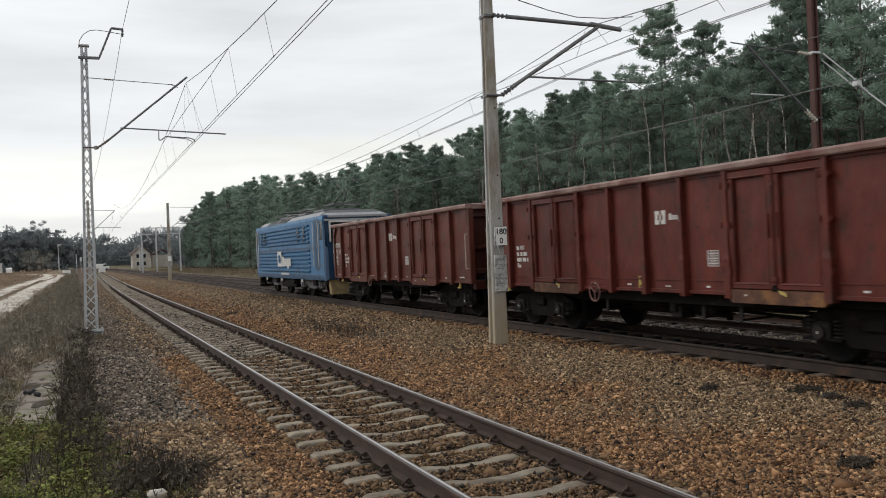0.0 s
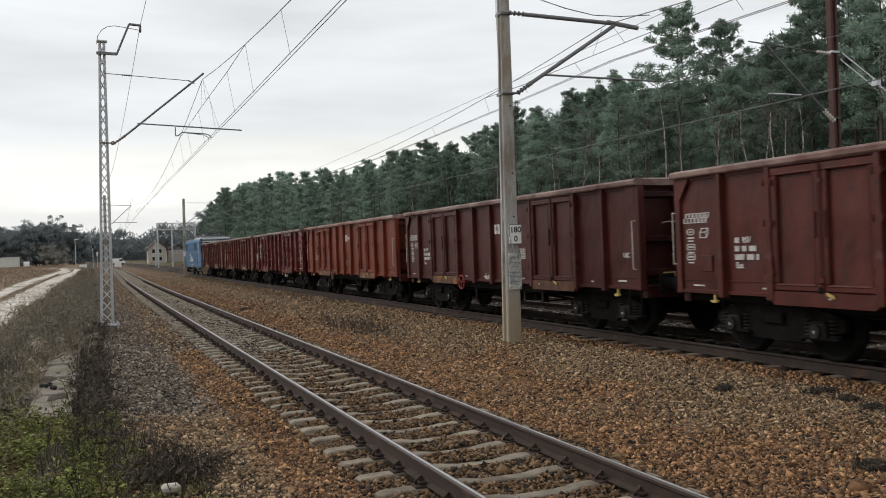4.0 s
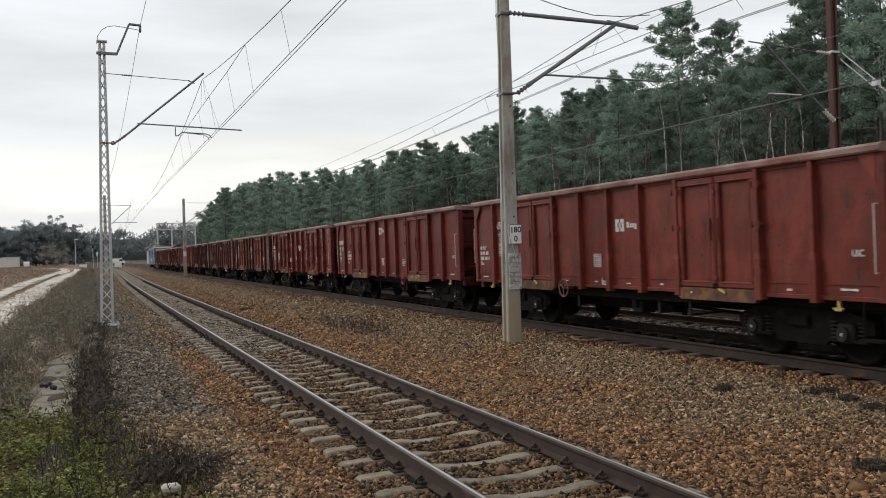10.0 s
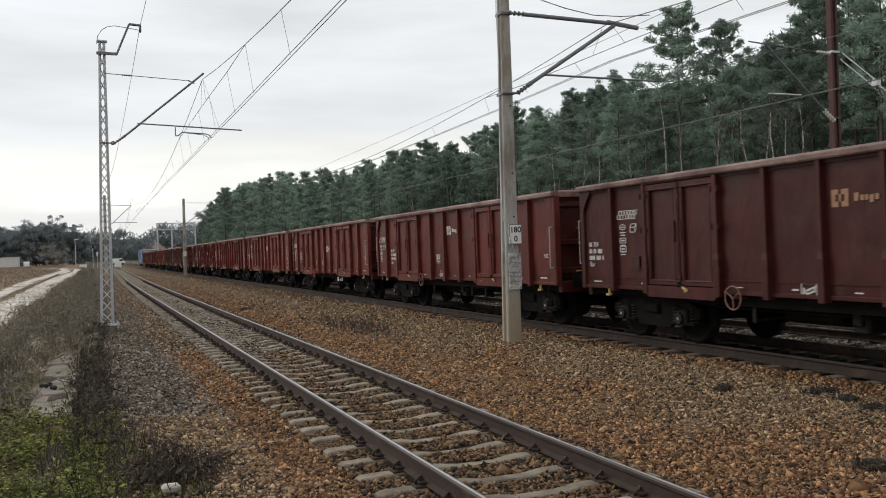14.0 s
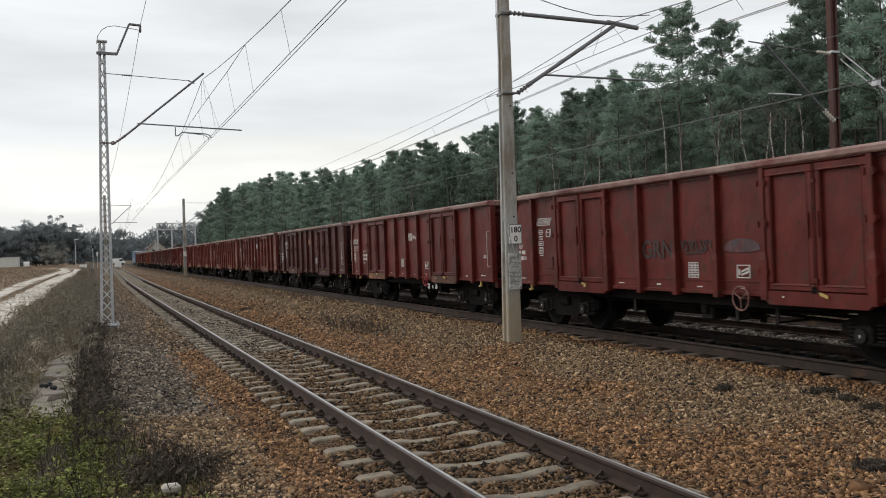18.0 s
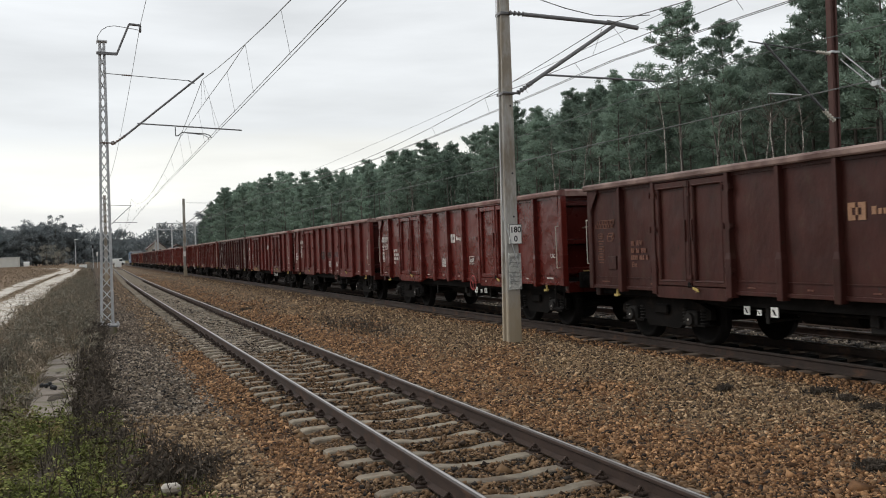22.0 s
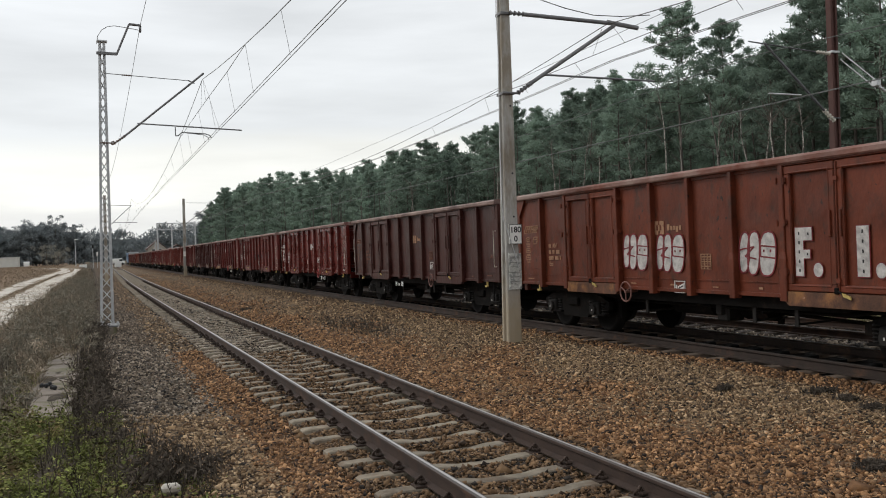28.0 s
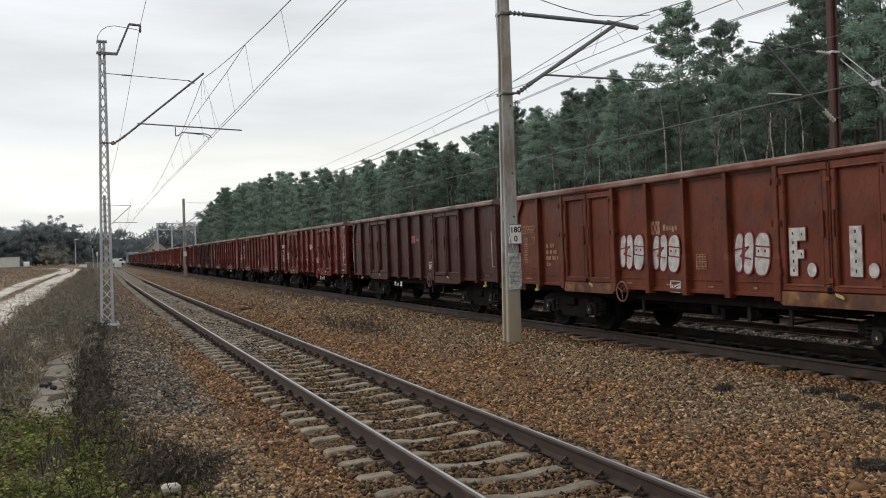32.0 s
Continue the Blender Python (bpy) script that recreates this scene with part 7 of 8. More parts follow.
# what sets the wagons apart, front to back: paint, label, handwheel (y, colour), mark (y, z, colour), table (y, z), plate (y, z, yellow?), code block (y), inspection block (y)
WAGONS = [
    dict(c=(0.140, 0.041, 0.030), text="dusty brown-red open freight wagon, first behind the locomotive", wheel=(1.85, "brown_iron"), logo=(-0.55, 2.3, "letter"), table=(-1.75, 1.55), plate=(0.3, 1.07, False), code=4.7, info=5.85),
    dict(c=(0.137, 0.032, 0.024), text="brown-red open freight wagon with white stencils", wheel=(1.64, "brown_iron"), logo=(-0.75, 2.22, "letter"), table=(-1.85, 1.51), plate=(0.1, 1.11, True), code=4.7, info=5.85, warn=1),
    dict(c=(0.134, 0.019, 0.018), text="maroon open freight wagon with a red handwheel", wheel=(-1.86, "red_iron"), table=(-0.62, 1.36), plate=(-1.92, 1.31, False), code=5.95, info=4.72, clean=True),
    dict(c=(0.205, 0.042, 0.019), text="rust-orange open freight wagon with faded stencils", wheel=(1.80, "brown_iron"), logo=(-0.58, 2.34, "letter"), table=(-0.39, 1.37), plate=(0.24, 1.06, True), code=4.75, info=5.8, warn=3),
    dict(c=(0.086, 0.022, 0.019), text="dark brown open freight wagon with cream stencils", wheel=(1.94, "red_iron"), logo=(-0.6, 2.24, "letter"), table=(-1.72, 1.64), plate=(0.34, 1.06, False), code=4.68, info=5.75),
    dict(c=(0.113, 0.030, 0.024), text="dull brown-red open freight wagon", wheel=(1.87, "brown_iron"), logo=(-0.54, 2.38, "letter"), plate=(1.66, 1.36, False), code=4.7, info=5.85),
    dict(c=(0.103, 0.022, 0.019), text="maroon open freight wagon with white sprayed tags", wheel=(1.86, "brown_iron"), logo=(-0.55, 2.17, "letter"), plate=(-0.39, 1.06, False), table=(-1.75, 1.4), code=5.87, info=4.68, tags=True, rustdoors=True),
    dict(c=(0.165, 0.022, 0.017), text="fresh deep red open freight wagon with white stencils", wheel=(1.82, "red_iron"), logo=(-0.6, 2.06, "letter"), table=(0.37, 1.54), plate=(1.76, 1.50, False), code=4.7, info=5.85, clean=True),
    dict(c=(0.17, 0.027, 0.022), text="maroon-red open freight wagon with a rusty door sill", wheel=(-1.79, "red_iron"), logo=(0.40, 2.48, "letter"), table=(0.43, 1.43), plate=(-1.76, 1.41, False), code=4.7, info=5.85),
    dict(c=(0.205, 0.044, 0.032), text="brown-red open freight wagon with dented doors", wheel=(1.77, "brown_iron"), logo=(-0.66, 2.14, "letter"), table=(0.42, 1.48), plate=(0.18, 1.06, False), code=5.9, info=4.72),
    dict(c=(0.175, 0.036, 0.025), text="brown-red open freight wagon with a yellow label", wheel=(1.81, "red_iron"), logo=(-0.66, 1.95, "letter"), table=(0.39, 1.36), plate=(1.58, 1.38, True), code=4.7, info=5.85, warn=3),
    dict(c=(0.145, 0.030, 0.023), text="stained brown open freight wagon with peeling doors", wheel=(1.93, "brown_iron"), logo=(-0.57, 2.31, "letter"), table=(0.55, 1.52), plate=(0.32, 1.08, False), code=4.68, info=5.8),
    dict(c=(0.079, 0.021, 0.019), text="dark maroon open freight wagon", wheel=(1.82, "brown_iron"), logo=(-0.62, 2.31, "letter_dull"), table=(-1.67, 1.44), plate=(0.28, 1.06, False), code=5.9, info=4.72),
    dict(c=(0.155, 0.026, 0.022), text="red-brown open freight wagon with darker doors", wheel=(-1.73, "red_iron"), logo=(-0.59, 2.20, "letter"), table=(0.47, 1.40), plate=(-1.72, 1.33, False), code=4.7, info=5.85, darkdoors=True),
    dict(c=(0.148, 0.027, 0.022), text="red-brown open freight wagon with dark scrawled graffiti", wheel=(-1.66, "brown_iron"), table=(-0.5, 1.32), plate=(-1.68, 1.31, False), code=5.95, info=4.72, dark=True, warn=1),
    dict(c=(0.150, 0.022, 0.017), text="clean bright maroon open freight wagon", wheel=(-1.75, "red_iron"), logo=(-0.56, 2.08, "letter"), table=(0.41, 1.42), plate=(-1.55, 1.48, False), code=4.68, info=5.85, clean=True),
    dict(c=(0.068, 0.023, 0.019), text="dark grey-brown open freight wagon with faded orange stencils", wheel=(-1.81, "brown_iron"), logo=(-0.6, 2.12, "letter_dull"), table=(-1.75, 1.61), plate=(-1.77, 1.32, False), code=4.7, info=5.8),
    dict(c=(0.168, 0.045, 0.022), text="rust-orange open freight wagon with silver graffiti", wheel=(1.92, "brown_iron"), logo=(0.60, 2.05, "letter_dull"), table=(-0.43, 1.46), plate=(0.34, 1.03, False), code=4.72, info=5.75, silver=True),
]
PAINTED = {M["paint"].name, M["rim"].name}


def wagon_y(k):
    """Middle of the wagon number k (0 is the first) at the start."""
    return REAR_0 - PITCH_L * (k - 1) + BODY


ON_SIDE = {"side_panel", "rib", "door_post", "door_lintel", "door_sill", "door_leaf", "locking_bar", "lever", "painted_mark", "load_table", "label_plate", "number_bar", "lettering", "inspection_mark",
         "stencil_mark", "scrawl", "spray_patch", "silver_lettering", "silver_letter", "document_holder"}


MARKS = {"painted_mark", "load_table", "label_plate", "number_bar", "lettering", "inspection_mark", "stencil_mark", "scrawl", "spray_patch", "silver_lettering", "silver_letter", "document_holder"}


def set_out(root):
    """Brings the sides and what is painted on them out to the rim."""
    for o in root.children:
        if o.name.split(".")[0] in ON_SIDE:
            dy = 0.03 if o.name.split(".")[0] in MARKS else 0.0
            o.matrix_basis = o.matrix_basis @ (Matrix.Translation((-dy, 0, 0.05)) if o.name.startswith("lettering") else Matrix.Translation((-0.05, dy, 0)))


def make_wagons():
    proto = open_wagon()
    rusty = next(o for o in proto.children if o.name.startswith("door_sill")).data.copy()
    rusty.materials[0] = M["rust"]
    made = []
    for k, d in enumerate(WAGONS):
        m = pose(B_X, wagon_y(k), B_Z)
        if k == 0:
            made.append(proto)
        else:
            made.append(copy_thing(proto, m))
    proto.matrix_basis = pose(B_X, wagon_y(0), B_Z)
    for k, (w, d) in enumerate(zip(made, WAGONS)):
        tagged(w, label=d["text"])
        c = Vector(d["c"])
        for o in w.children_recursive:
            if o.type == "MESH" and o.data.materials and o.data.materials[0].name in PAINTED:
                f = (0.60 if d.get("clean") else 0.68) + random.uniform(-0.06, 0.06)
                if "door" in o.name and d.get("darkdoors"):
                    f *= 0.72
                q = c * f
                q = q * 0.5 if o.name.split(".")[0] in ("end_wall", "stiffener", "stanchion", "headstock") else q     # ends painted darker: their shade and dirt are put into the colour
                if "door_leaf" in o.name and d.get("rustdoors"):
                    q = Vector((0.165, 0.050, 0.026))
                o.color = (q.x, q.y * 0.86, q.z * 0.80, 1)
                if d.get("clean") and o.data.materials[0].name == M["paint"].name:
                    o.material_slots[0].link = "OBJECT"
                    o.material_slots[0].material = M["paint_clean"]
        if k in (1, 3, 4, 8, 9, 13, 17):      # sills that have rusted through their paint
            for o in w.children:
                if o.name.startswith("door_sill"):
                    o.data = rusty
        handwheel(w, d["wheel"][0], M[d["wheel"][1]])
        ink = M["letter_faint"] if k == 16 else M["letter_dull"] if k in (3, 17) else M["letter"]
        if "logo" in d:
            logo(w, d["logo"][0] + 0.08, d["logo"][1], M[d["logo"][2]], 0.78)
        if "table" in d:
            table_mark(w, d["table"][0] + 0.05, d["table"][1], ink, 0.78)
        if "plate" in d:
            plate_mark(w, *d["plate"])
        code_bars(w, d["code"] + 0.03, 1.59, ink)
        info_marks(w, d["info"] + 0.06, 2.0 if d["info"] < 5 else 1.85, ink)
        small_marks(w, ink)
        put("document_holder", Geo().box(-1.365, -1.325, d["info"] - 0.32, d["info"] - 0.06, 1.30, 1.56, ch=0.006), M["paint"], w, color=c * 0.62)
        if k not in (0, 3):
            words("lettering", "UIC", 0.125, ink, w, on_side(-6.02, 1.57, -1.345))
        if d.get("clean") or k in (5, 10, 13, 16):        # changeover plates of the brake
            for y, z, a in ((-1.45, 0.70, 0.15), (-1.78, 0.68, 0.085), (-2.06, 0.70, 0.13)):
                y = -y if k == 16 else y
                p = put("brake_plate", Geo().box(-1.27, -1.25, y - a / 2, y + a / 2, z - a / 2, z + a / 2), M["white"], w)
                put("plate_sign", Geo().panel([(y - a * 0.3, z - a * 0.3), (y - a * 0.05, z - a * 0.3), (y + a * 0.3, z + a * 0.25), (y + a * 0.1, z + a * 0.3)], -1.275, -1.268), M["black"], p)
        if d.get("warn"):
            for j in range(d["warn"]):
                warning(w, -BODY + 0.09, -0.78, 2.36 - 0.19 * j, 0.62 if d["warn"] == 1 else 0.58, "yellow" if d["warn"] == 1 else "letter_dull")
        if d.get("tags"):
            sprayed_tag(w, -0.48, 1.70, (((-0.30, -0.12), (-0.22, 0.05), (-0.12, 0.04), (-0.10, -0.08), (-0.18, -0.10), (-0.24, -0.02)), ((-0.10, -0.10), (-0.04, 0.12), (0.02, -0.08), (0.06, 0.12)),
                                         ((0.06, -0.08), (0.08, 0.12), (0.18, 0.08), (0.16, -0.08), (0.06, -0.06)), ((0.20, 0.10), (0.22, -0.10)), ((0.34, 0.12), (0.22, 0.0), (0.34, -0.10)),
                                         ((0.46, 0.10), (0.36, 0.06), (0.46, -0.04), (0.36, -0.10)), ((-0.28, -0.16), (-0.27, -0.26)), ((-0.06, -0.18), (0.04, -0.20), (-0.04, -0.28), (0.06, -0.28)),
                                         ((-0.28, 0.22), (-0.14, 0.38)), ((-0.20, 0.44), (-0.20, 0.20)), ((-0.28, 0.36), (-0.12, 0.28))), M["letter"], 0.012)
            sprayed_tag(w, -4.74, 1.50, (((-0.24, 0.10), (-0.32, 0.16), (-0.40, 0.10), (-0.36, 0.0), (-0.26, 0.06), (-0.25, -0.12), (-0.32, -0.26), (-0.42, -0.18)), ((-0.10, 0.14), (-0.20, 0.12), (-0.18, -0.06), (-0.08, -0.04)),
                                         ((-0.19, 0.04), (-0.10, 0.05)), ((-0.06, -0.06), (-0.05, 0.13), (0.03, 0.10), (0.01, 0.02), (-0.05, 0.02), (0.18, 0.06)), ((0.16, -0.10), (0.20, 0.14), (0.32, 0.16), (0.28, -0.08), (0.18, -0.02)),
                                         ((0.34, 0.26), (0.36, 0.02), (0.42, -0.08)), ((0.0, -0.20), (0.10, -0.18), (0.02, -0.28), (0.18, -0.30))), M["letter"], 0.013)
        if d.get("dark"):
            words("lettering", "GRN", 0.44, M["letter_dark"], w, on_side(0.56, 1.66, -1.346))
            scrawl(w, -0.50, 1.72, 0.88, 0.20, 7, 6, M["letter_dark"], 0.012)
            cloud = [(-1.66 + 0.42 * math.cos(math.tau * k / 16), 1.66 + (0.16 if k < 8 else 0.06) * math.sin(math.tau * k / 16)) for k in range(16)]
            put("spray_patch", Geo().panel(cloud, -1.3455, -1.335), M["faded_spray"], w)
        if d.get("silver"):
            for y, z in ((1.64, 1.65), (0.58, 1.62), (-1.60, 1.60)):
                bubble(w, y, z)
            block_letter(w, -2.60, 1.60, ((0.10, 0, 0.15, 0.68), (-0.055, 0.25, 0.17, 0.18), (-0.035, -0.03, 0.13, 0.12)), -0.24)
            block_letter(w, -3.62, 1.60, ((0.0, 0, 0.20, 0.66),), -0.28)
    for w in made:
        set_out(w)
    return made


# ---------------------------------------------------------------- locomotive
def make_loco():
    """Blue electric locomotive, origin at rail top in the middle of its length."""
    root = thing("locomotive", "blue electric locomotive with ribbed sides, grey roof and a raised pantograph", "locomotive")
    H = 7.45
    side = [(-1.45, 0.80), (-1.47, 0.92), (-1.47, 3.30), (-1.44, 3.42), (1.44, 3.42), (1.47, 3.30), (1.47, 0.92), (1.45, 0.80)]
    put("body", Geo().prism(side, -H + 0.30, H - 0.30), M["blue"], root)
    for s in (-1, 1):
        def cab(e, y0=H - 0.30, y1=H):
            return s * (y0 + (y1 - y0) * e)
        rings = [(0.0, 1.47, 0.80, 3.42), (0.55, 1.44, 0.80, 3.36), (1.0, 1.36, 0.85, 2.1)]
        g = Geo()
        v = []
        for e, w, z0, z1 in rings:
            y = cab(e)
            v += [(-w, y, z0), (w, y, z0), (w, y, min(2.2, z1)), (-w, y, min(2.2, z1)), (w * 0.97, y - s * 0.25 * e, z1 + 0.001), (-w * 0.97, y - s * 0.25 * e, z1 + 0.001)]
        for i in range(2):
            a, b = 6 * i, 6 * i + 6
            for p, q in ((0, 1), (1, 2), (2, 4), (4, 5), (5, 3), (3, 0)):
                g.add([v[a + p], v[a + q], v[b + q], v[b + p]], [(0, 1, 2, 3)])
        g.add(v[12:18], [(0, 1, 2, 3), (3, 2, 4, 5)])
        c = put("cab_front", g, M["blue_dark"], root)
        g = Geo().box(-1.15, 1.15, s * (H - 0.17) - 0.05, s * (H - 0.17) + 0.05, 2.25, 3.08, ch=0.04)
        put("windscreen", g, M["glass"], c)
        put("pale_band", Geo().box(-1.43, 1.43, s * (H - 0.16) - 0.05, s * (H - 0.16) + 0.05, 3.17, 3.25, ch=0.02), M["roof"], c)
        for x0, x1 in ((-1.25, -0.04), (0.04, 1.25)):
            yy = s * (H - 0.13)
            put("window_surround", Geo().box(x0, x1, yy - 0.04, yy + 0.04, 3.12, 3.19).box(x0, x0 + 0.06, yy - 0.04, yy + 0.04, 2.35, 3.12).box(x1 - 0.06, x1, yy - 0.04, yy + 0.04, 2.35, 3.12), M["letter"], c)
        for x in (-0.95, 0.95):
            put("headlight", Geo().tube((x, s * (H - 0.02), 1.45), (x, s * (H + 0.05), 1.45), 0.13, seg=14), M["white"], c)
            g = Geo().tube((x * 0.92, s * H, 1.05), (x * 0.92, s * (H + 0.45), 1.05), 0.10, seg=12)
            g.lathe((x * 0.92, s * (H + 0.45), 1.05), (0, s, 0), [(0, 0.22), (0.03, 0.22), (0.04, 0.1)], 18)
            put("buffer", g, M["grime"], root)
        put("roof_slope", Geo().panel([(s * (H - 0.2), 3.40), (s * (H - 1.15), 3.56), (s * (H - 1.15), 3.35), (s * (H - 0.2), 3.32)], -1.25, 1.25), M["roof"], root)
        put("side_door", Geo().box(-1.475, -1.46, s * 6.15 - 0.33, s * 6.15 + 0.33, 1.2, 3.3) if s < 0 else Geo().box(-1.475, -1.46, 6.35, 6.75, 1.2, 3.2), M["blue_dark"], root)
        for e in (-0.42, 0.42):
            put("handrail", Geo().tube((-1.53, s * (6.15 if s < 0 else 6.55) + e * (1 if s < 0 else 0.6), 1.35), (-1.53, s * (6.15 if s < 0 else 6.55) + e * (1 if s < 0 else 0.6), 3.2), 0.02), M["letter"], root)
        put("cab_window", Geo().box(-1.479, -1.46, s * 6.85 - (0.22 if s < 0 else 0.09), s * 6.85 + (0.22 if s < 0 else 0.09), 2.45, 3.2, ch=0.004), M["glass"], root)
        put("steps", Geo().box(-1.45, -1.25, s * 6.15 - 0.28, s * 6.15 + 0.28, 0.42, 0.46).box(-1.45, -1.28, s * 6.15 - 0.28, s * 6.15 + 0.28, 0.74, 0.78), M["grime"], root)
        put("snow_plough", Geo().panel([(s * (H - 0.1), 0.85), (s * (H + 0.15), 0.25), (s * (H - 0.2), 0.25), (s * (H - 0.4), 0.85)], -1.3, 1.3), M["ochre" if s < 0 else "grime"], root)
    for k in range(12):                      # pressed side ribs
        z = 1.15 + 0.176 * k
        if 2.04 < z < 2.21:
            continue
        for s in (-1, 1):
            put("side_rib", Geo().prism([(s * 1.468, z - 0.05), (s * 1.53, z - 0.005), (s * 1.535, z + 0.045), (s * 1.468, z + 0.055)], -4.9, 5.9), M["blue"], root)
    put("waist_band", Geo().box(-1.478, -1.466, -6.7, 6.7, 2.08, 2.18), M["blue_dark"], root)
    put("skirt_band", Geo().box(-1.478, -1.464, -7.0, 7.0, 0.84, 1.0), M["blue_dark"], root)
    for y in (5.35, 4.55, -2.9, -4.0):
        oval = [(y + 0.17 * math.cos(2 * math.pi * k / 18), 2.76 + 0.34 * math.sin(2 * math.pi * k / 18)) for k in range(18)]
        rim = [(y + (a - y) * 1.3, 2.76 + (b - 2.76) * 1.18) for a, b in oval]
        w = put("oval_window", Geo().panel(rim, -1.515, -1.45), M["blue_dark"], root)
        put("pane", Geo().panel(oval, -1.522, -1.51), M["glass"], w)
    put("roof", Geo().prism([(-1.43, 3.38), (-1.12, 3.62), (-0.9, 3.65), (0.9, 3.65), (1.12, 3.62), (1.43, 3.38)], -H + 1.1, H - 1.1), M["roof"], root)
    put("grille", Geo().prism([(-1.435, 3.39), (-1.13, 3.63), (-1.09, 3.62), (-1.38, 3.38)], -0.2, 4.4), M["black"], root)
    put("grille_bar", Geo().prism([(-1.46, 3.38), (-1.15, 3.64), (-1.09, 3.64), (-1.40, 3.38)], 1.9, 2.15), M["roof"], root)
    for k in range(7):
        put("grille_slat", Geo().box(-1.46 + 0.043 * k, -1.40 + 0.043 * k, -0.2, 4.4, 3.395 + 0.034 * k, 3.407 + 0.034 * k), M["roof"], root)
    for y, w, h in ((-4.0, 0.9, 0.14), (2.2, 1.4, 0.12), (-0.8, 0.7, 0.14)):
        put("roof_box", Geo().box(-0.8, 0.8, y - w, y + w, 3.65, 3.65 + h, ch=0.05), M["dark_iron"], root)
    for k in range(5):
        g = Geo()
        insulator(g, (-0.5 + 0.25 * k, 0.5 + 0.5 * k, 3.65), (-0.5 + 0.25 * k, 0.5 + 0.5 * k, 3.92), 0.09)
        put("roof_insulator", g, M["insulator"], root)
    put("roof_conductor", Geo().path([(-0.5, -2, 3.92), (-0.5, 0.5, 4.02), (0.3, 2.2, 4.0), (0.3, 4.5, 3.92)], 0.03, 6), M["dark_iron"], root)
    # raised pantograph towards the rear, folded one in front
    put("pantograph_base", Geo().box(-0.6, 0.6, -5.9, -5.82, 3.92, 3.98).box(-0.6, 0.6, -4.2, -4.12, 3.92, 3.98).box(-0.6, -0.52, -5.9, -4.2, 3.92, 3.98).box(0.52, 0.6, -5.9, -4.2, 3.92, 3.98), M["dark_iron"], root)
    put("pantograph_arm", Geo().tube((-0.25, -4.2, 3.96), (-0.08, -5.5, 4.45), 0.025).tube((0.25, -4.2, 3.96), (0.08, -5.5, 4.45), 0.025).tube((-0.08, -5.5, 4.45), (-0.22, -4.75, 5.05), 0.02)
        .tube((0.08, -5.5, 4.45), (0.22, -4.75, 5.05), 0.02), M["dark_iron"], root)
    for y in (-4.85, -4.6):
        put("pantograph_head", Geo().path([(-0.75, y, 4.95), (-0.55, y, 5.08), (0.55, y, 5.08), (0.75, y, 4.95)], 0.02, 6), M["mid_iron"], root)
    put("folded_pantograph", Geo().tube((-0.4, 3.0, 3.86), (-0.2, 5.0, 4.02), 0.04).tube((0.4, 3.0, 3.86), (0.2, 5.0, 4.02), 0.04).tube((-0.8, 3.4, 4.06), (0.8, 3.4, 4.06), 0.05).box(-0.6, 0.6, 2.8, 5.0, 3.80, 3.87), M["dark_iron"], root)
    # painted mark: frame and bars
    for y, z, w, h in ((1.35, 1.72, 0.18, 0.72), (0.62, 1.72, 0.18, 0.72), (0.98, 2.00, 0.6, 0.16), (0.98, 1.44, 0.6, 0.16), (0.22, 1.60, 0.38, 0.46), (-0.2, 1.56, 0.30, 0.34), (-0.52, 1.56, 0.20, 0.34), (-0.86, 1.50, 0.34, 0.46),
                       (-1.26, 1.56, 0.30, 0.34)):
        put("painted_mark", flat(Geo(), y, z, w, h, -1.545), M["letter"], root)
    g = Geo()
    for k in range(9):
        flat(g, 0.9 - 0.2 * k, 1.02, 0.14, 0.09, -1.49)
    put("stencil_bars", g, M["letter"], root)
    for y in (-3.9, 3.9):
        b = put("bogie", Geo().box(-1.0, 1.0, -0.5, 0.5, 0.55, 0.95, ch=0.04), M["grime"], root, m=pose(0, y, 0))
        for s in (-1, 1):
            put("side_frame", Geo().panel([(-2.2, 0.85), (2.2, 0.85), (2.2, 0.6), (1.0, 0.55), (0.5, 0.4), (-0.5, 0.4), (-1.0, 0.55), (-2.2, 0.6)], s * 1.12 - 0.05, s * 1.12 + 0.05), M["dark_iron"], b)
            for a in (-1.6, 1.6):
                put("axle_box", Geo().box(s * 1.15 - 0.1, s * 1.15 + 0.1, a - 0.2, a + 0.2, 0.42, 0.8, ch=0.03).tube((s * 1.2, a, 0.62), (s * 1.29, a, 0.62), 0.14, seg=14), M["mid_iron"], b)
        for a in (-1.6, 1.6):
            put("wheelset", LOCO_WHEELSET, None, b, m=pose(0, a, 0.62))
    put("equipment_box", Geo().box(-1.35, 1.35, -1.5, 1.5, 0.40, 0.82, ch=0.04), M["grime"], root)
    for y in (5.0, 2.5, -1.2, -5.2):
        put("sand_box", Geo().box(-1.42, -1.2, y - 0.22, y + 0.22, 0.55, 0.80, ch=0.02), M["grime"], root)
    for y in (4.6, 1.0, -3.2):
        put("sill_plate", Geo().box(-1.47, -1.45, y - 0.15, y + 0.15, 0.68, 0.79), M["pale_iron"], root)
    return root


LOCO_WHEELSET = wheelset_mesh(0.62)
LOCO_Y = REAR_0 + 2 * PITCH_L + 7.45
WAGON_LIST = make_wagons()
LOCO = make_loco()
LOCO.matrix_basis = pose(B_X, LOCO_Y, B_Z)

make_platform()
make_plants()
make_stones()
make_track(A_X, A_Z, "near track with bright rails on pale concrete sleepers", M["bright_steel"], sleeper_mesh("sleeper", M["sleeper"], 0.032, half=0.075), 150, 5.2 - 20 * STEP, 195.0, swing=True)


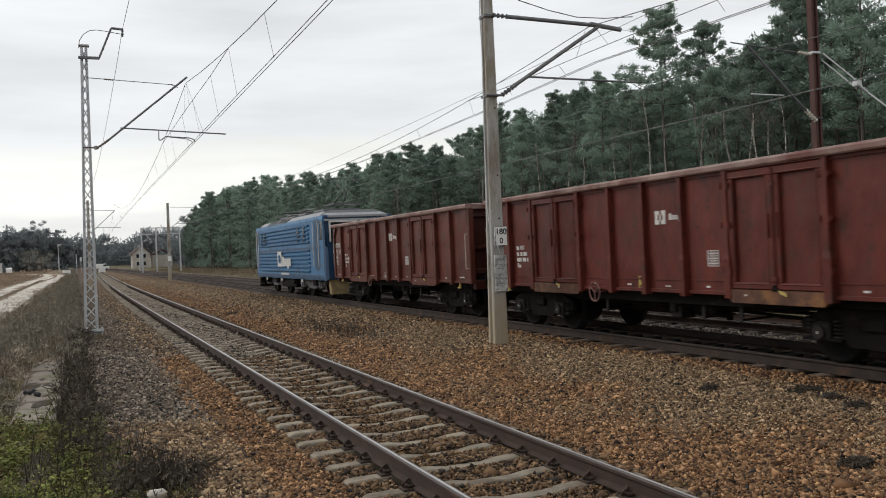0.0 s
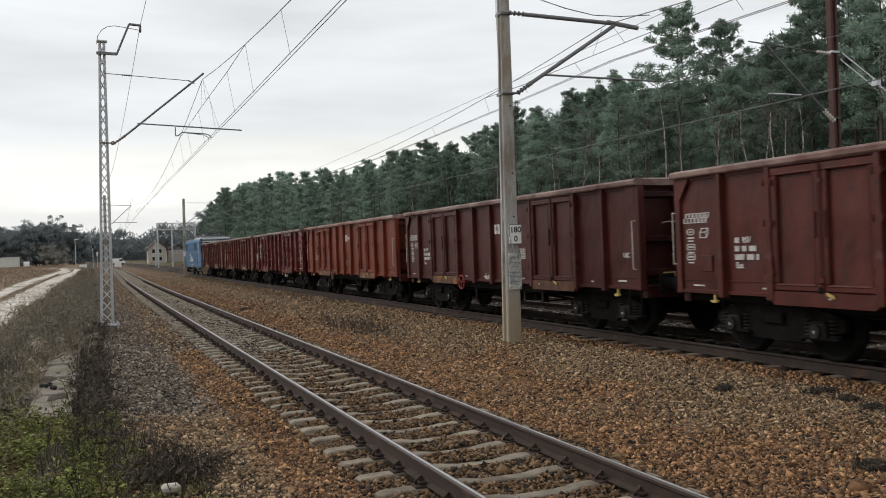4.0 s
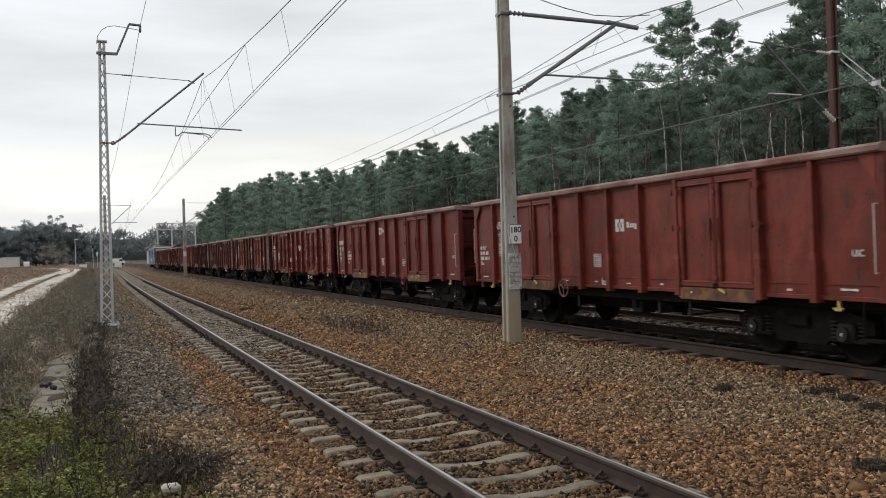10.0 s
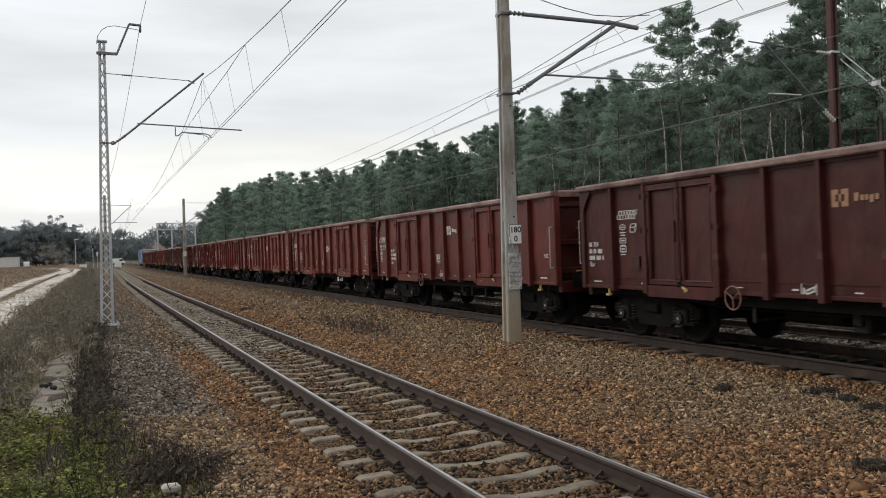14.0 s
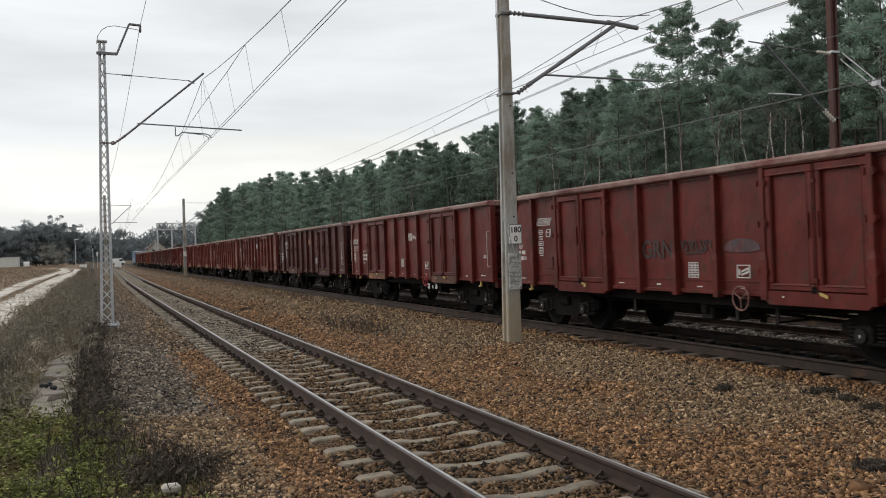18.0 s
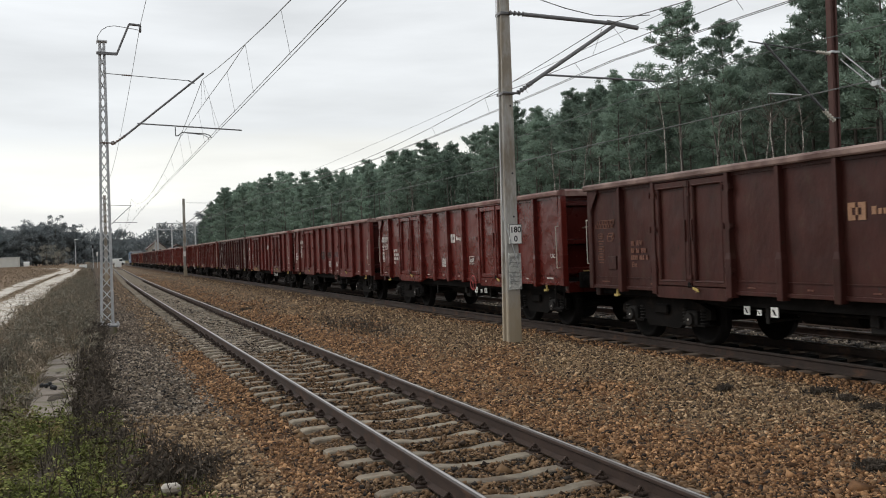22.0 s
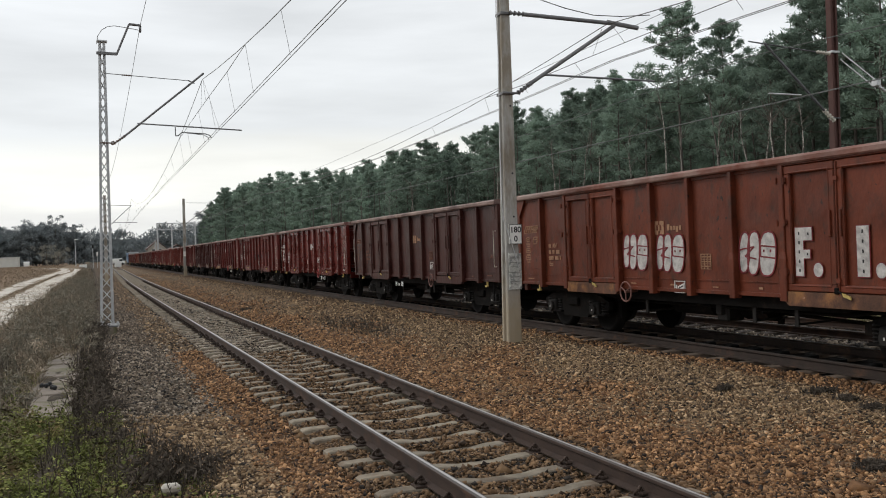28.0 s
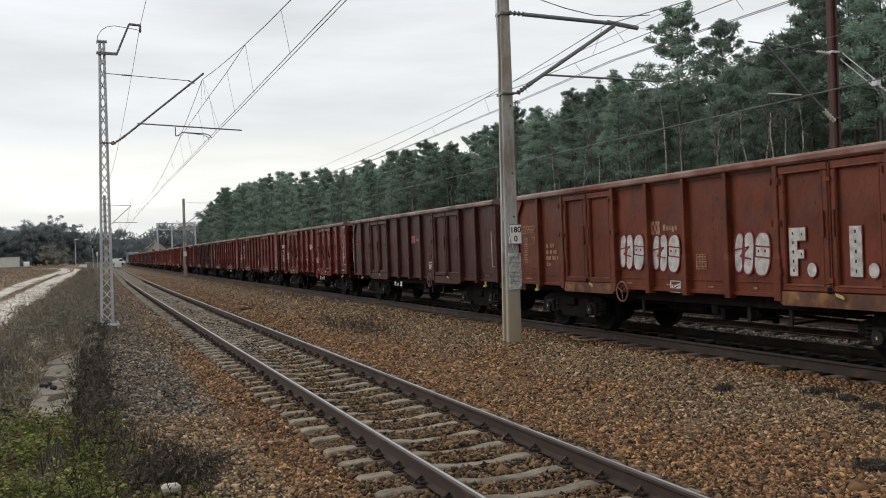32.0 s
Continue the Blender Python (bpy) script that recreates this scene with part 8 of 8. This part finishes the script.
def motions():
    """The train rolls away and stops; its wheels turn with it."""
    times = [0.5 * k for k in range(58)] + [29.0, 30.0, 32.0]
    go = [(t, travelled(t)) for t in times]
    for k, w in enumerate(WAGON_LIST):
        walk(w, [(t, pose(B_X, wagon_y(k) + s, B_Z)) for t, s in go])
    walk(LOCO, [(t, pose(B_X, LOCO_Y + s, B_Z)) for t, s in go])
    for r, roots in ((0.46, WAGON_LIST), (0.62, [LOCO])):
        steps, last = [(0.0, 0.0)], 0.0
        for f in range(1, 30 * 29):
            s = travelled(f / 30)
            if s - last + SPEED[0] / 30 > 1.45 * r or f == 30 * 29 - 1:
                steps.append((f / 30, s))
                last = s
        steps.append((32.0, travelled(32.0)))
        for root in roots:
            for o in root.children_recursive:
                if o.name.startswith("wheelset"):
                    p = o.matrix_basis.translation.copy()
                    walk(o, [(t, Matrix.Translation(p) @ Matrix.Rotation(-s / r, 4, "X")) for t, s in steps])


motions()
